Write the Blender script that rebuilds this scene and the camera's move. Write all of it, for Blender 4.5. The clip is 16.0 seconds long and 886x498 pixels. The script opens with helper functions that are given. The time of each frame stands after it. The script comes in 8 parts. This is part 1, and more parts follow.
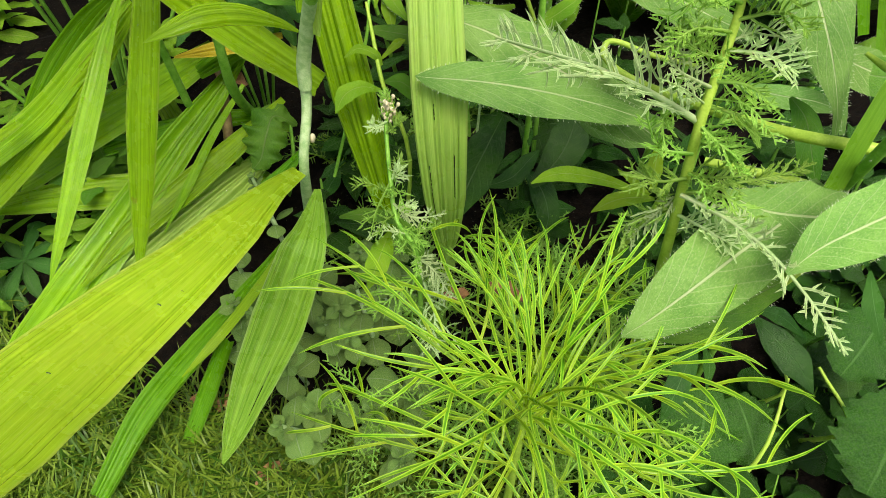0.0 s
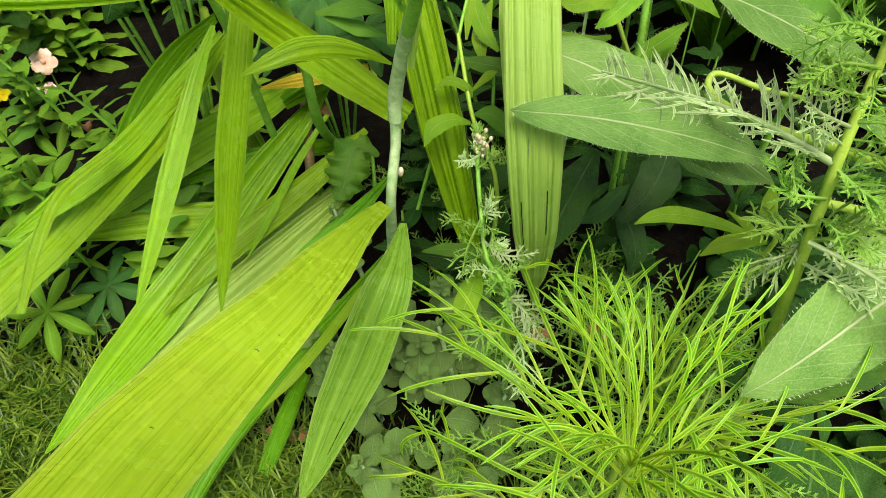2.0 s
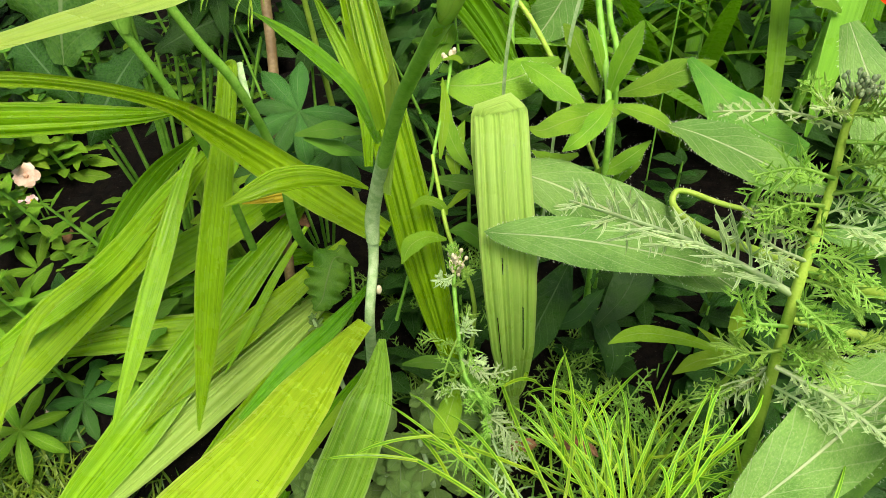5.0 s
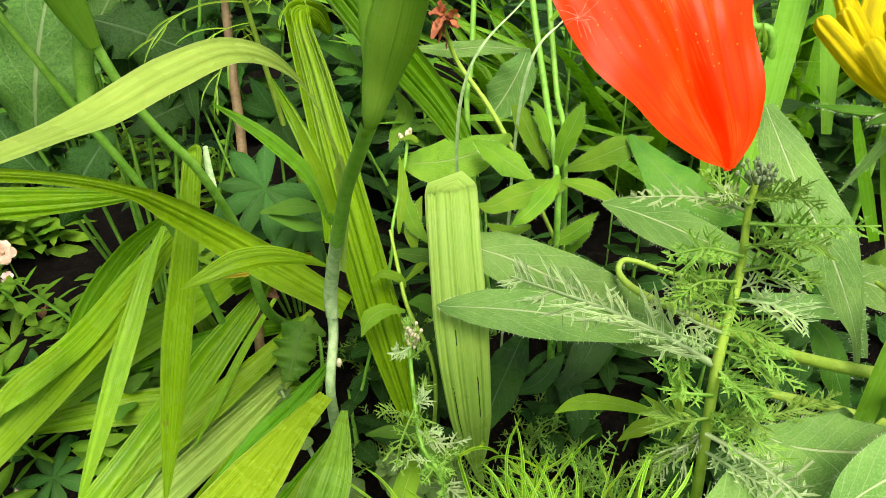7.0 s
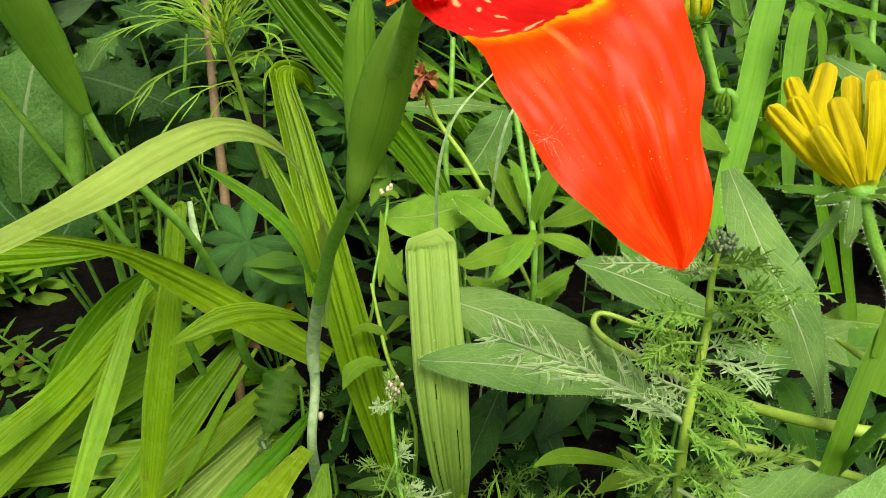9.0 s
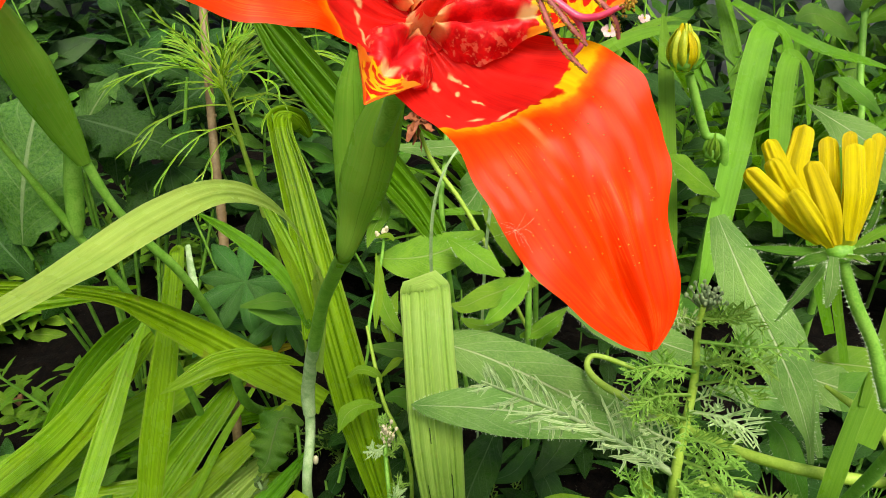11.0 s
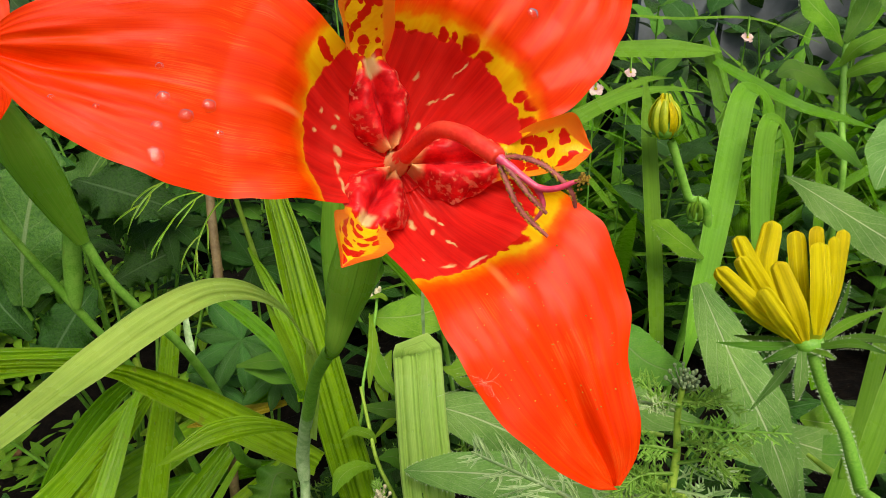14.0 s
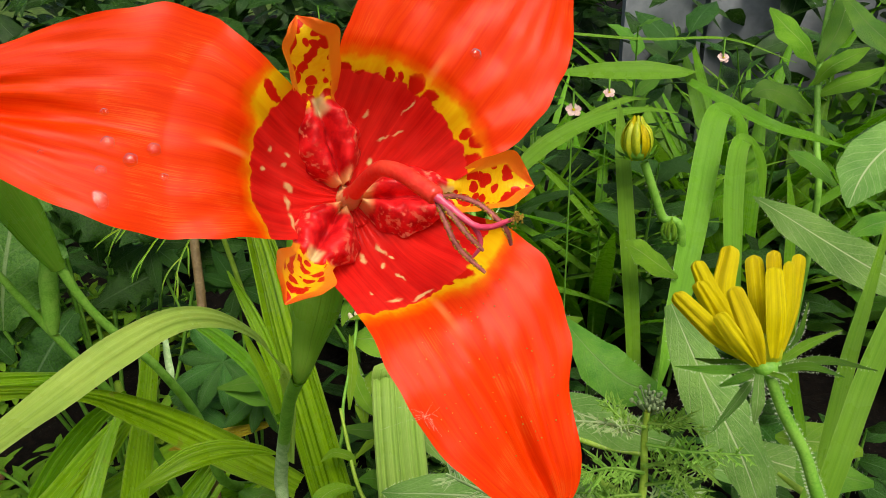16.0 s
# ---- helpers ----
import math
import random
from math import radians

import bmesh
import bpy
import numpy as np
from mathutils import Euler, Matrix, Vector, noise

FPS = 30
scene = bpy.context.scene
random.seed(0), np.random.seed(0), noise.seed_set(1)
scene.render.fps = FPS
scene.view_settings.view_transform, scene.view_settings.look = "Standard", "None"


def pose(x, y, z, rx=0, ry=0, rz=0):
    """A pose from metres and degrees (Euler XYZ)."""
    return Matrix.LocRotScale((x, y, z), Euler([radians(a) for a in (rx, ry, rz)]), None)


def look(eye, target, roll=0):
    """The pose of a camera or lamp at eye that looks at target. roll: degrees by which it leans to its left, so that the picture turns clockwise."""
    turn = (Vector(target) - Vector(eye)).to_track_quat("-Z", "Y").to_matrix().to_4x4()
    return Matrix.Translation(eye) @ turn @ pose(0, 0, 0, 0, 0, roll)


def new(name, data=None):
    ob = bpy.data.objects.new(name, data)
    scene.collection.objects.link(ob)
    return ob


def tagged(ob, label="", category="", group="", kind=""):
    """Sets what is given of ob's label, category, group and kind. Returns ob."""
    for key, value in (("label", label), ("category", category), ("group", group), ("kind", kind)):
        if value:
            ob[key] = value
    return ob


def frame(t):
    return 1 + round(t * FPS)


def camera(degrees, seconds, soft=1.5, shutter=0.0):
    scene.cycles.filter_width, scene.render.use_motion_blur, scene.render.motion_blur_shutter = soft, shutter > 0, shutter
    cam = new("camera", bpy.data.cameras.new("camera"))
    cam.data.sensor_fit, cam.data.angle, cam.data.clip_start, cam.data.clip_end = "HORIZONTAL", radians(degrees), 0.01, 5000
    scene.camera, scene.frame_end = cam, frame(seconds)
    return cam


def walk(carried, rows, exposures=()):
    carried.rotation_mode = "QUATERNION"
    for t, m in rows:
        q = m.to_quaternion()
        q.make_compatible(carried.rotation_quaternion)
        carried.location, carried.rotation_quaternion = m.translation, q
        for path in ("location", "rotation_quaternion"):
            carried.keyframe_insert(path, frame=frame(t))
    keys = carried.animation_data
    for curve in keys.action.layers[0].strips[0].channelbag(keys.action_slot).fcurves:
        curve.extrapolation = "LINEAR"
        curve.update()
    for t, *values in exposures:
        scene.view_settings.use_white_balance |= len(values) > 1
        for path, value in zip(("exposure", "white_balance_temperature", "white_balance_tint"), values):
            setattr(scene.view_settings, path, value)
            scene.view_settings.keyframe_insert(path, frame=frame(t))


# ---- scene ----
cam = camera(63.63, 16.0, soft=0.7)
PATH = [
    (0, (0.0000, 0.0000, 0.3550), (0.0000, 0.2007, 0.1321), 1.50),
    (0.5, (-0.0110, 0.0021, 0.3516), (-0.0169, 0.2035, 0.1294), 0.94),
    (1, (-0.0152, 0.0060, 0.3433), (-0.0331, 0.2054, 0.1199), -1.28),
    (1.5, (-0.0138, 0.0102, 0.3460), (-0.0389, 0.2108, 0.1243), -2.74),
    (2, (-0.0139, 0.0120, 0.3502), (-0.0390, 0.2189, 0.1343), -2.28),
    (2.5, (-0.0148, 0.0149, 0.3500), (-0.0373, 0.2285, 0.1406), -1.65),
    (3, (-0.0152, 0.0168, 0.3484), (-0.0361, 0.2367, 0.1453), -1.73),
    (3.5, (-0.0127, 0.0180, 0.3513), (-0.0330, 0.2431, 0.1540), -1.87),
    (4, (-0.0128, 0.0193, 0.3544), (-0.0328, 0.2469, 0.1600), -1.90),
    (6.5, (-0.0056, 0.0177, 0.3800), (-0.0202, 0.2581, 0.2010), -2.20),
    (7, (0.0040, 0.0146, 0.3796), (-0.0101, 0.2594, 0.2067), -2.54),
    (7.5, (0.0019, 0.0157, 0.3861), (-0.0076, 0.2606, 0.2131), -2.05),
    (8, (0.0062, 0.0168, 0.3880), (-0.0021, 0.2634, 0.2173), -2.17),
    (8.5, (0.0050, 0.0153, 0.3900), (-0.0010, 0.2645, 0.2232), -1.91),
    (9, (0.0043, 0.0118, 0.3921), (-0.0010, 0.2652, 0.2317), -1.51),
    (11.5, (0.0089, 0.0146, 0.4077), (0.0030, 0.2736, 0.2564), -1.87),
    (12, (0.0050, 0.0168, 0.4129), (0.0015, 0.2766, 0.2629), -1.69),
    (12.5, (0.0116, 0.0173, 0.4131), (0.0030, 0.2793, 0.2670), -2.38),
    (13, (0.0099, 0.0170, 0.4210), (0.0051, 0.2796, 0.2761), -2.00),
    (13.5, (0.0145, 0.0173, 0.4208), (0.0067, 0.2810, 0.2780), -2.59),
    (14, (0.0134, 0.0165, 0.4235), (0.0078, 0.2800, 0.2801), -2.43),
    (14.5, (0.0132, 0.0158, 0.4239), (0.0095, 0.2797, 0.2812), -2.03),
    (15, (0.0160, 0.0153, 0.4238), (0.0139, 0.2796, 0.2819), -2.08),
    (15.5, (0.0192, 0.0151, 0.4255), (0.0177, 0.2804, 0.2855), -2.28),
    (16, (0.0223, 0.0154, 0.4278), (0.0192, 0.2817, 0.2897), -2.67),
]
EXPOSURES = [(0, 0.82, 6650, 8), (6.5, 0.92, 6650, 8), (9, 0.54, 6650, 8), (11.4, 0.60, 6650, 8), (12.5, 0.42, 6650, 8), (13.5, 0.27, 6650, 8), (16, 0.18, 6650, 8)]
walk(cam, [(t, look(eye, target, roll)) for t, eye, target, roll in PATH], EXPOSURES)
# ---------------------------------------------------------------- light
world = bpy.data.worlds.new("sky")
scene.world = world
world.use_nodes = True
wn = world.node_tree.nodes
sky = wn.new("ShaderNodeTexSky")
sky.sky_type = "NISHITA"
sky.sun_disc = False
sky.sun_elevation, sky.sun_rotation = radians(64), radians(158)
sky.air_density, sky.dust_density, sky.ozone_density = 1.0, 6.0, 0.6
wn["Background"].inputs["Strength"].default_value = 0.11
world.node_tree.links.new(sky.outputs[0], wn["Background"].inputs["Color"])

sun = new("sun", bpy.data.lights.new("sun", "SUN"))
sun.data.energy, sun.data.angle, sun.data.color = 3.1, radians(32), (1.0, 0.96, 0.88)
sun.matrix_world = look((0.35, -0.6, 2.03), (0.0, 0.25, 0.15))

# ---------------------------------------------------------------- materials
def nodes_of(mat):
    mat.use_nodes = True
    nt = mat.node_tree
    nt.nodes.clear()
    return nt


def node(nt, kind, **inputs):
    n = nt.nodes.new("ShaderNode" + kind)
    for k, v in inputs.items():
        n.inputs[int(k[1:]) if k[0] == "i" and k[1:].isdigit() else k.replace("_", " ")].default_value = v
    return n


def math_node(nt, op, a, b=None):
    n = nt.nodes.new("ShaderNodeMath")
    n.operation = op
    for i, s in enumerate((a, b)):
        if s is None:
            continue
        if isinstance(s, (int, float)):
            n.inputs[i].default_value = s
        else:
            nt.links.new(s, n.inputs[i])
    return n.outputs[0]


def mixc(nt, fac, a, b, mode="MIX"):
    n = nt.nodes.new("ShaderNodeMix")
    n.data_type, n.blend_type = "RGBA", mode
    for i, s in ((0, fac), (6, a), (7, b)):
        if isinstance(s, (int, float)):
            n.inputs[i].default_value = s
        elif isinstance(s, tuple):
            n.inputs[i].default_value = (*s, 1) if len(s) == 3 else s
        else:
            nt.links.new(s, n.inputs[i])
    return n.outputs[2]


def ramp(nt, fac, *stops):
    n = nt.nodes.new("ShaderNodeMapRange")
    n.interpolation_type = "SMOOTHSTEP"
    nt.links.new(fac, n.inputs[0])
    n.inputs[1].default_value, n.inputs[2].default_value = stops
    return n.outputs[0]


def noise_of(nt, vector, scale, detail=3.0, rough=0.6):
    n = node(nt, "TexNoise", Scale=scale, Detail=detail, Roughness=rough)
    if vector is not None:
        nt.links.new(vector, n.inputs["Vector"])
    return n.outputs[0]


def scaled(nt, vector, s):
    n = nt.nodes.new("ShaderNodeVectorMath")
    n.operation = "MULTIPLY"
    nt.links.new(vector, n.inputs[0])
    n.inputs[1].default_value = s
    return n.outputs[0]


def finish(nt, color, rough, bump=None, bump_strength=0.3, bump_distance=0.0006, glow=0.3, glow_tint=(1.0, 1.0, 0.55), spec=0.2, sheen=0.0):
    """A thin, slightly see-through sheet: gloss and body colour, with part of the light passing through."""
    out = node(nt, "OutputMaterial")
    bs = node(nt, "BsdfPrincipled", Roughness=rough)
    bs.inputs["Specular IOR Level"].default_value = spec
    bs.inputs["Sheen Weight"].default_value = sheen
    bs.inputs["Sheen Roughness"].default_value = 0.4
    nt.links.new(color, bs.inputs["Base Color"])
    if bump is not None:
        b = node(nt, "Bump", Strength=bump_strength, Distance=bump_distance)
        nt.links.new(bump, b.inputs["Height"])
        nt.links.new(b.outputs[0], bs.inputs["Normal"])
    last = bs.outputs[0]
    if glow > 0:
        tr = node(nt, "BsdfTranslucent")
        nt.links.new(mixc(nt, 1.0, color, glow_tint, "MULTIPLY"), tr.inputs["Color"])
        m = node(nt, "MixShader", Fac=glow)
        nt.links.new(last, m.inputs[1])
        nt.links.new(tr.outputs[0], m.inputs[2])
        last = m.outputs[0]
    nt.links.new(last, out.inputs["Surface"])


def leaf_material(name, dark, light, kind="net", rough=0.45, glow=0.3, veins=9.0, vein=(0.3, 0.42, 0.16), vary=0.25, broad=13.0, lines=0.75, young=0.0, sheen=0.0, yellow=0.0, dead=0.0, spec=0.2):
    dark, light, vein = (tuple(0.86 * c for c in rgb) for rgb in (dark, light, vein))
    mat = bpy.data.materials.new(name)
    nt = nodes_of(mat)
    uv = node(nt, "UVMap").outputs[0]
    ob = node(nt, "TexCoord").outputs["Object"]
    rnd = node(nt, "ObjectInfo").outputs["Random"]
    sep = node(nt, "SeparateXYZ")
    nt.links.new(uv, sep.inputs[0])
    u, v = sep.outputs[0], sep.outputs[1]
    blot = noise_of(nt, ob, 45.0)
    fine = noise_of(nt, ob, 900.0, 2.0)
    if kind == "thin":
        edge = ramp(nt, math_node(nt, "ABSOLUTE", math_node(nt, "SUBTRACT", u, 0.5)), 0.10, 0.42)
        f = math_node(nt, "ADD", math_node(nt, "MULTIPLY", noise_of(nt, ob, 160.0), 0.6), math_node(nt, "MULTIPLY", edge, 0.45))
        col = mixc(nt, ramp(nt, f, 0.30, 0.75), dark, light)
        if young:
            col = mixc(nt, math_node(nt, "MULTIPLY", math_node(nt, "SUBTRACT", 1.0, ramp(nt, v, 0.05, 0.55)), young), col, (0.42, 0.50, 0.012))
        bump = None
    elif kind == "pleat":
        stripe = noise_of(nt, scaled(nt, uv, (broad, 0.22, 1.0)), 1.0, 4.0, 0.85)
        hair = noise_of(nt, scaled(nt, uv, (110.0, 0.9, 1.0)), 1.0, 2.0, 0.6)
        f = math_node(nt, "ADD", math_node(nt, "MULTIPLY", stripe, 0.7), math_node(nt, "MULTIPLY", hair, 0.3))
        col = mixc(nt, ramp(nt, f, 0.24, 0.70), dark, light)
        col = mixc(nt, math_node(nt, "MULTIPLY", ramp(nt, hair, 0.55, 0.72), 0.35), col, vein)
        margin = ramp(nt, math_node(nt, "ABSOLUTE", math_node(nt, "SUBTRACT", u, 0.5)), 0.455, 0.49)
        col = mixc(nt, math_node(nt, "MULTIPLY", margin, 0.5), col, vein)
        line = math_node(nt, "SUBTRACT", 1.0, ramp(nt, noise_of(nt, scaled(nt, uv, (60.0, 0.16, 1.0)), 1.0, 1.0, 0.5), 0.28, 0.40))
        col = mixc(nt, math_node(nt, "MULTIPLY", line, lines), col, (dark[0] * 0.4, dark[1] * 0.5, dark[2] * 0.4))
        speck = noise_of(nt, scaled(nt, uv, (150.0, 26.0, 1.0)), 1.0, 2.0, 0.6)
        col = mixc(nt, math_node(nt, "MULTIPLY", ramp(nt, speck, 0.52, 0.72), 0.15), col, vein)
        bump = math_node(nt, "ADD", math_node(nt, "ADD", hair, math_node(nt, "MULTIPLY", speck, 0.3)), math_node(nt, "SUBTRACT", math_node(nt, "MULTIPLY", stripe, 1.2), math_node(nt, "MULTIPLY", line, 0.8)))
    else:
        side = math_node(nt, "ABSOLUTE", math_node(nt, "SUBTRACT", u, 0.5))
        wob = math_node(nt, "MULTIPLY", noise_of(nt, uv, 6.0), 0.35)
        ph = math_node(nt, "FRACT", math_node(nt, "ADD", math_node(nt, "SUBTRACT", math_node(nt, "MULTIPLY", v, veins), math_node(nt, "MULTIPLY", side, 5.0)), wob))
        lat = math_node(nt, "SUBTRACT", 1.0, ramp(nt, math_node(nt, "ABSOLUTE", math_node(nt, "SUBTRACT", ph, 0.5)), 0.0, 0.07))
        mid = math_node(nt, "SUBTRACT", 1.0, ramp(nt, side, 0.010, 0.024))
        vn = math_node(nt, "MAXIMUM", math_node(nt, "MULTIPLY", lat, 0.30), math_node(nt, "MULTIPLY", mid, 0.8))
        net = noise_of(nt, scaled(nt, uv, (34.0, 60.0, 1.0)), 1.0, 2.0)
        f = math_node(nt, "ADD", math_node(nt, "MULTIPLY", blot, 0.6), math_node(nt, "MULTIPLY", net, 0.4))
        col = mixc(nt, ramp(nt, f, 0.35, 0.66), dark, light)
        mesh_net = node(nt, "TexVoronoi", Scale=1.0)
        mesh_net.feature = "DISTANCE_TO_EDGE"
        nt.links.new(scaled(nt, uv, (19.0, 42.0, 1.0)), mesh_net.inputs["Vector"])
        cellline = math_node(nt, "SUBTRACT", 1.0, ramp(nt, mesh_net.outputs[0], 0.0, 0.12))
        col = mixc(nt, math_node(nt, "MULTIPLY", cellline, 0.05), col, vein)
        col = mixc(nt, math_node(nt, "MULTIPLY", ramp(nt, noise_of(nt, ob, 1700.0, 1.0), 0.56, 0.70), 0.2), col, vein)
        col = mixc(nt, vn, col, vein)
        net = math_node(nt, "SUBTRACT", net, math_node(nt, "MULTIPLY", cellline, 0.3))
        bump = math_node(nt, "ADD", math_node(nt, "MULTIPLY", net, 0.7), math_node(nt, "SUBTRACT", math_node(nt, "MULTIPLY", fine, 0.6), math_node(nt, "MULTIPLY", vn, 1.2)))
    col = mixc(nt, math_node(nt, "MULTIPLY", ramp(nt, blot, 0.3, 0.7), 0.35), col, mixc(nt, 0.5, col, (light[0] * 1.25, light[1] * 1.05, light[2])))
    if yellow:
        col = mixc(nt, math_node(nt, "MULTIPLY", ramp(nt, noise_of(nt, ob, 22.0), 0.52, 0.7), yellow), col, (0.42, 0.40, 0.05))
    if dead:
        d = math_node(nt, "MULTIPLY", ramp(nt, noise_of(nt, ob, 130.0, 4.0), 0.66, 0.74), dead)
        col = mixc(nt, d, col, (0.22, 0.12, 0.04))
    hsv = node(nt, "HueSaturation")
    nt.links.new(col, hsv.inputs["Color"])
    nt.links.new(math_node(nt, "ADD", 0.493, math_node(nt, "MULTIPLY", rnd, 0.014)), hsv.inputs["Hue"])
    nt.links.new(math_node(nt, "ADD", 1.0 - vary, math_node(nt, "MULTIPLY", rnd, 2 * vary)), hsv.inputs["Value"])
    r = math_node(nt, "ADD", rough - 0.16, math_node(nt, "MULTIPLY", ramp(nt, noise_of(nt, ob, 60.0, 4.0), 0.40, 0.62), 0.24))
    finish(nt, hsv.outputs[0], rough, bump, 0.75, 0.0003 if kind == "pleat" else 0.0005, glow, spec=spec, sheen=sheen * 0.4)
    bs = [n for n in nt.nodes if n.type == "BSDF_PRINCIPLED"][0]
    nt.links.new(r, bs.inputs["Roughness"])
    return mat


def plain_material(name, a, b, scale=120.0, rough=0.55, glow=0.0, spec=0.5, metal=0.0, bump=0.25):
    mat = bpy.data.materials.new(name)
    nt = nodes_of(mat)
    ob = node(nt, "TexCoord").outputs["Object"]
    n1, n2 = noise_of(nt, ob, scale), noise_of(nt, ob, scale * 9.0, 2.0)
    f = math_node(nt, "ADD", math_node(nt, "MULTIPLY", n1, 0.65), math_node(nt, "MULTIPLY", n2, 0.35))
    finish(nt, mixc(nt, ramp(nt, f, 0.36, 0.64), a, b), rough, n2, bump, 0.0006, glow, spec=spec)
    return mat


TIG = leaf_material("pleated_leaf", (0.096, 0.27, 0.002), (0.305, 0.565, 0.010), "pleat", 0.33, 0.42, spec=0.3, vein=(0.38, 0.5, 0.1), vary=0.09, dead=0.35)
TIG_PALE = leaf_material("pale_pleated_leaf", (0.36, 0.60, 0.010), (0.62, 0.84, 0.05), "pleat", 0.34, 0.46, vein=(0.62, 0.68, 0.16), vary=0.06, yellow=0.12, dead=0.2, spec=0.3)
TIG_SOFT = leaf_material("soft_pale_leaf", (0.24, 0.46, 0.05), (0.42, 0.65, 0.13), "pleat", 0.42, 0.36, vein=(0.5, 0.62, 0.2), vary=0.06, broad=34.0, lines=0.5)
TIG_ARCH = leaf_material("pale_arching_leaf", (0.32, 0.54, 0.06), (0.54, 0.76, 0.15), "pleat", 0.38, 0.36, vein=(0.6, 0.76, 0.24), vary=0.05, broad=16.0, lines=0.4)
TIG_DARK = leaf_material("deep_green_pleated_leaf", (0.040, 0.175, 0.002), (0.155, 0.40, 0.006), "pleat", 0.36, 0.36, spec=0.2, vein=(0.2, 0.34, 0.06), vary=0.15, dead=0.2)
TIG_YEL = leaf_material("yellowed_leaf", (0.42, 0.30, 0.02), (0.55, 0.45, 0.03), "pleat", 0.4, 0.35, vein=(0.6, 0.5, 0.1), dead=0.9)
HAIRY = leaf_material("downy_leaf", (0.098, 0.245, 0.033), (0.195, 0.385, 0.075), "net", 0.6, 0.25, spec=0.2, vein=(0.52, 0.60, 0.33), vary=0.12)
TIG_FOLD = leaf_material("creased_leaf", (0.10, 0.26, 0.012), (0.27, 0.47, 0.045), "pleat", 0.34, 0.3, vein=(0.42, 0.55, 0.2), vary=0.05, dead=0.3, spec=0.3)
RAG = leaf_material("veined_ragged_leaf", (0.040, 0.135, 0.014), (0.095, 0.225, 0.030), "net", 0.4, 0.25, veins=7.0, vein=(0.24, 0.34, 0.14), vary=0.12)
HAIRY_BRIGHT = leaf_material("fresh_downy_leaf", (0.105, 0.285, 0.008), (0.225, 0.455, 0.022), "net", 0.5, 0.35, vein=(0.32, 0.45, 0.13), vary=0.15)
# dark green leaf, deepened further so hollows and rear plants look shaded
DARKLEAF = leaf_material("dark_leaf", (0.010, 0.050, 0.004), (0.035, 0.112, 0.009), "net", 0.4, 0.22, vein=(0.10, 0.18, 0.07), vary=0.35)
MIDLEAF = leaf_material("mid_green_leaf", (0.050, 0.180, 0.009), (0.125, 0.300, 0.022), "net", 0.45, 0.28, vein=(0.18, 0.28, 0.09), vary=0.3)
BRIGHT = leaf_material("young_leaf", (0.16, 0.36, 0.010), (0.27, 0.48, 0.022), "net", 0.42, 0.4, vein=(0.36, 0.5, 0.15), vary=0.12)
BLADE = leaf_material("strap_leaf", (0.115, 0.31, 0.012), (0.21, 0.46, 0.03), "pleat", 0.38, 0.36, vein=(0.30, 0.5, 0.09), vary=0.15, broad=5.0, lines=0.25)
THREAD = leaf_material("thread_leaf", (0.070, 0.25, 0.004), (0.34, 0.60, 0.040), "thin", 0.40, 0.35, spec=0.3, vein=(0.4, 0.55, 0.16), vary=0.18, young=0.35)
FERN = leaf_material("grey_green_feather_leaf", (0.33, 0.51, 0.19), (0.62, 0.78, 0.42), "thin", 0.6, 0.42, vein=(0.36, 0.47, 0.26), vary=0.15)
FERN_GREEN = leaf_material("green_feather_leaf", (0.16, 0.37, 0.03), (0.36, 0.60, 0.12), "thin", 0.55, 0.42, vein=(0.26, 0.42, 0.14), vary=0.2)
SEDUM = leaf_material("fleshy_leaf", (0.080, 0.18, 0.028), (0.19, 0.31, 0.070), "net", 0.42, 0.12, veins=0.01, vein=(0.22, 0.31, 0.17), vary=0.14)
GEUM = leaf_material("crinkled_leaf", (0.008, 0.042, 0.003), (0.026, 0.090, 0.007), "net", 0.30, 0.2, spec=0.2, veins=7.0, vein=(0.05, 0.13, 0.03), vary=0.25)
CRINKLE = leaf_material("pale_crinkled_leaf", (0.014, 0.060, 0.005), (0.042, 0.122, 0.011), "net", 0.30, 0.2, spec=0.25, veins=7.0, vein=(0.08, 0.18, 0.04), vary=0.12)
LUPIN_GREEN = leaf_material("lupin_leaf", (0.030, 0.135, 0.018), (0.080, 0.235, 0.034), "net", 0.36, 0.25, spec=0.3, veins=12.0, vein=(0.14, 0.25, 0.09), vary=0.2)
GRASS = leaf_material("grass", (0.036, 0.10, 0.006), (0.155, 0.24, 0.02), "thin", 0.5, 0.3, vary=0.1)
STEM = plain_material("green_stem", (0.12, 0.31, 0.025), (0.22, 0.44, 0.06), 160, 0.45, 0.1, spec=0.25)
STEM_GREY = plain_material("bloomy_stem", (0.23, 0.38, 0.14), (0.42, 0.55, 0.28), 260, 0.55, 0.08, spec=0.25)
STEM_YEL = plain_material("yellow_green_stem", (0.25, 0.40, 0.035), (0.36, 0.52, 0.07), 160, 0.5, 0.12, spec=0.25)
SPATHE = leaf_material("sheath", (0.20, 0.55, 0.035), (0.37, 0.72, 0.075), "pleat", 0.34, 0.45, spec=0.3, vein=(0.36, 0.52, 0.1), vary=0.04, broad=7.0, lines=0.25)
CANE = plain_material("bamboo", (0.15, 0.095, 0.035), (0.27, 0.19, 0.085), 60, 0.5, 0.0)
DRY = plain_material("dry_flower", (0.22, 0.05, 0.015), (0.40, 0.13, 0.04), 200, 0.7, 0.1)
BUD_CREAM = plain_material("bud_cream", (0.50, 0.44, 0.26), (0.74, 0.66, 0.46), 400, 0.7, 0.1)
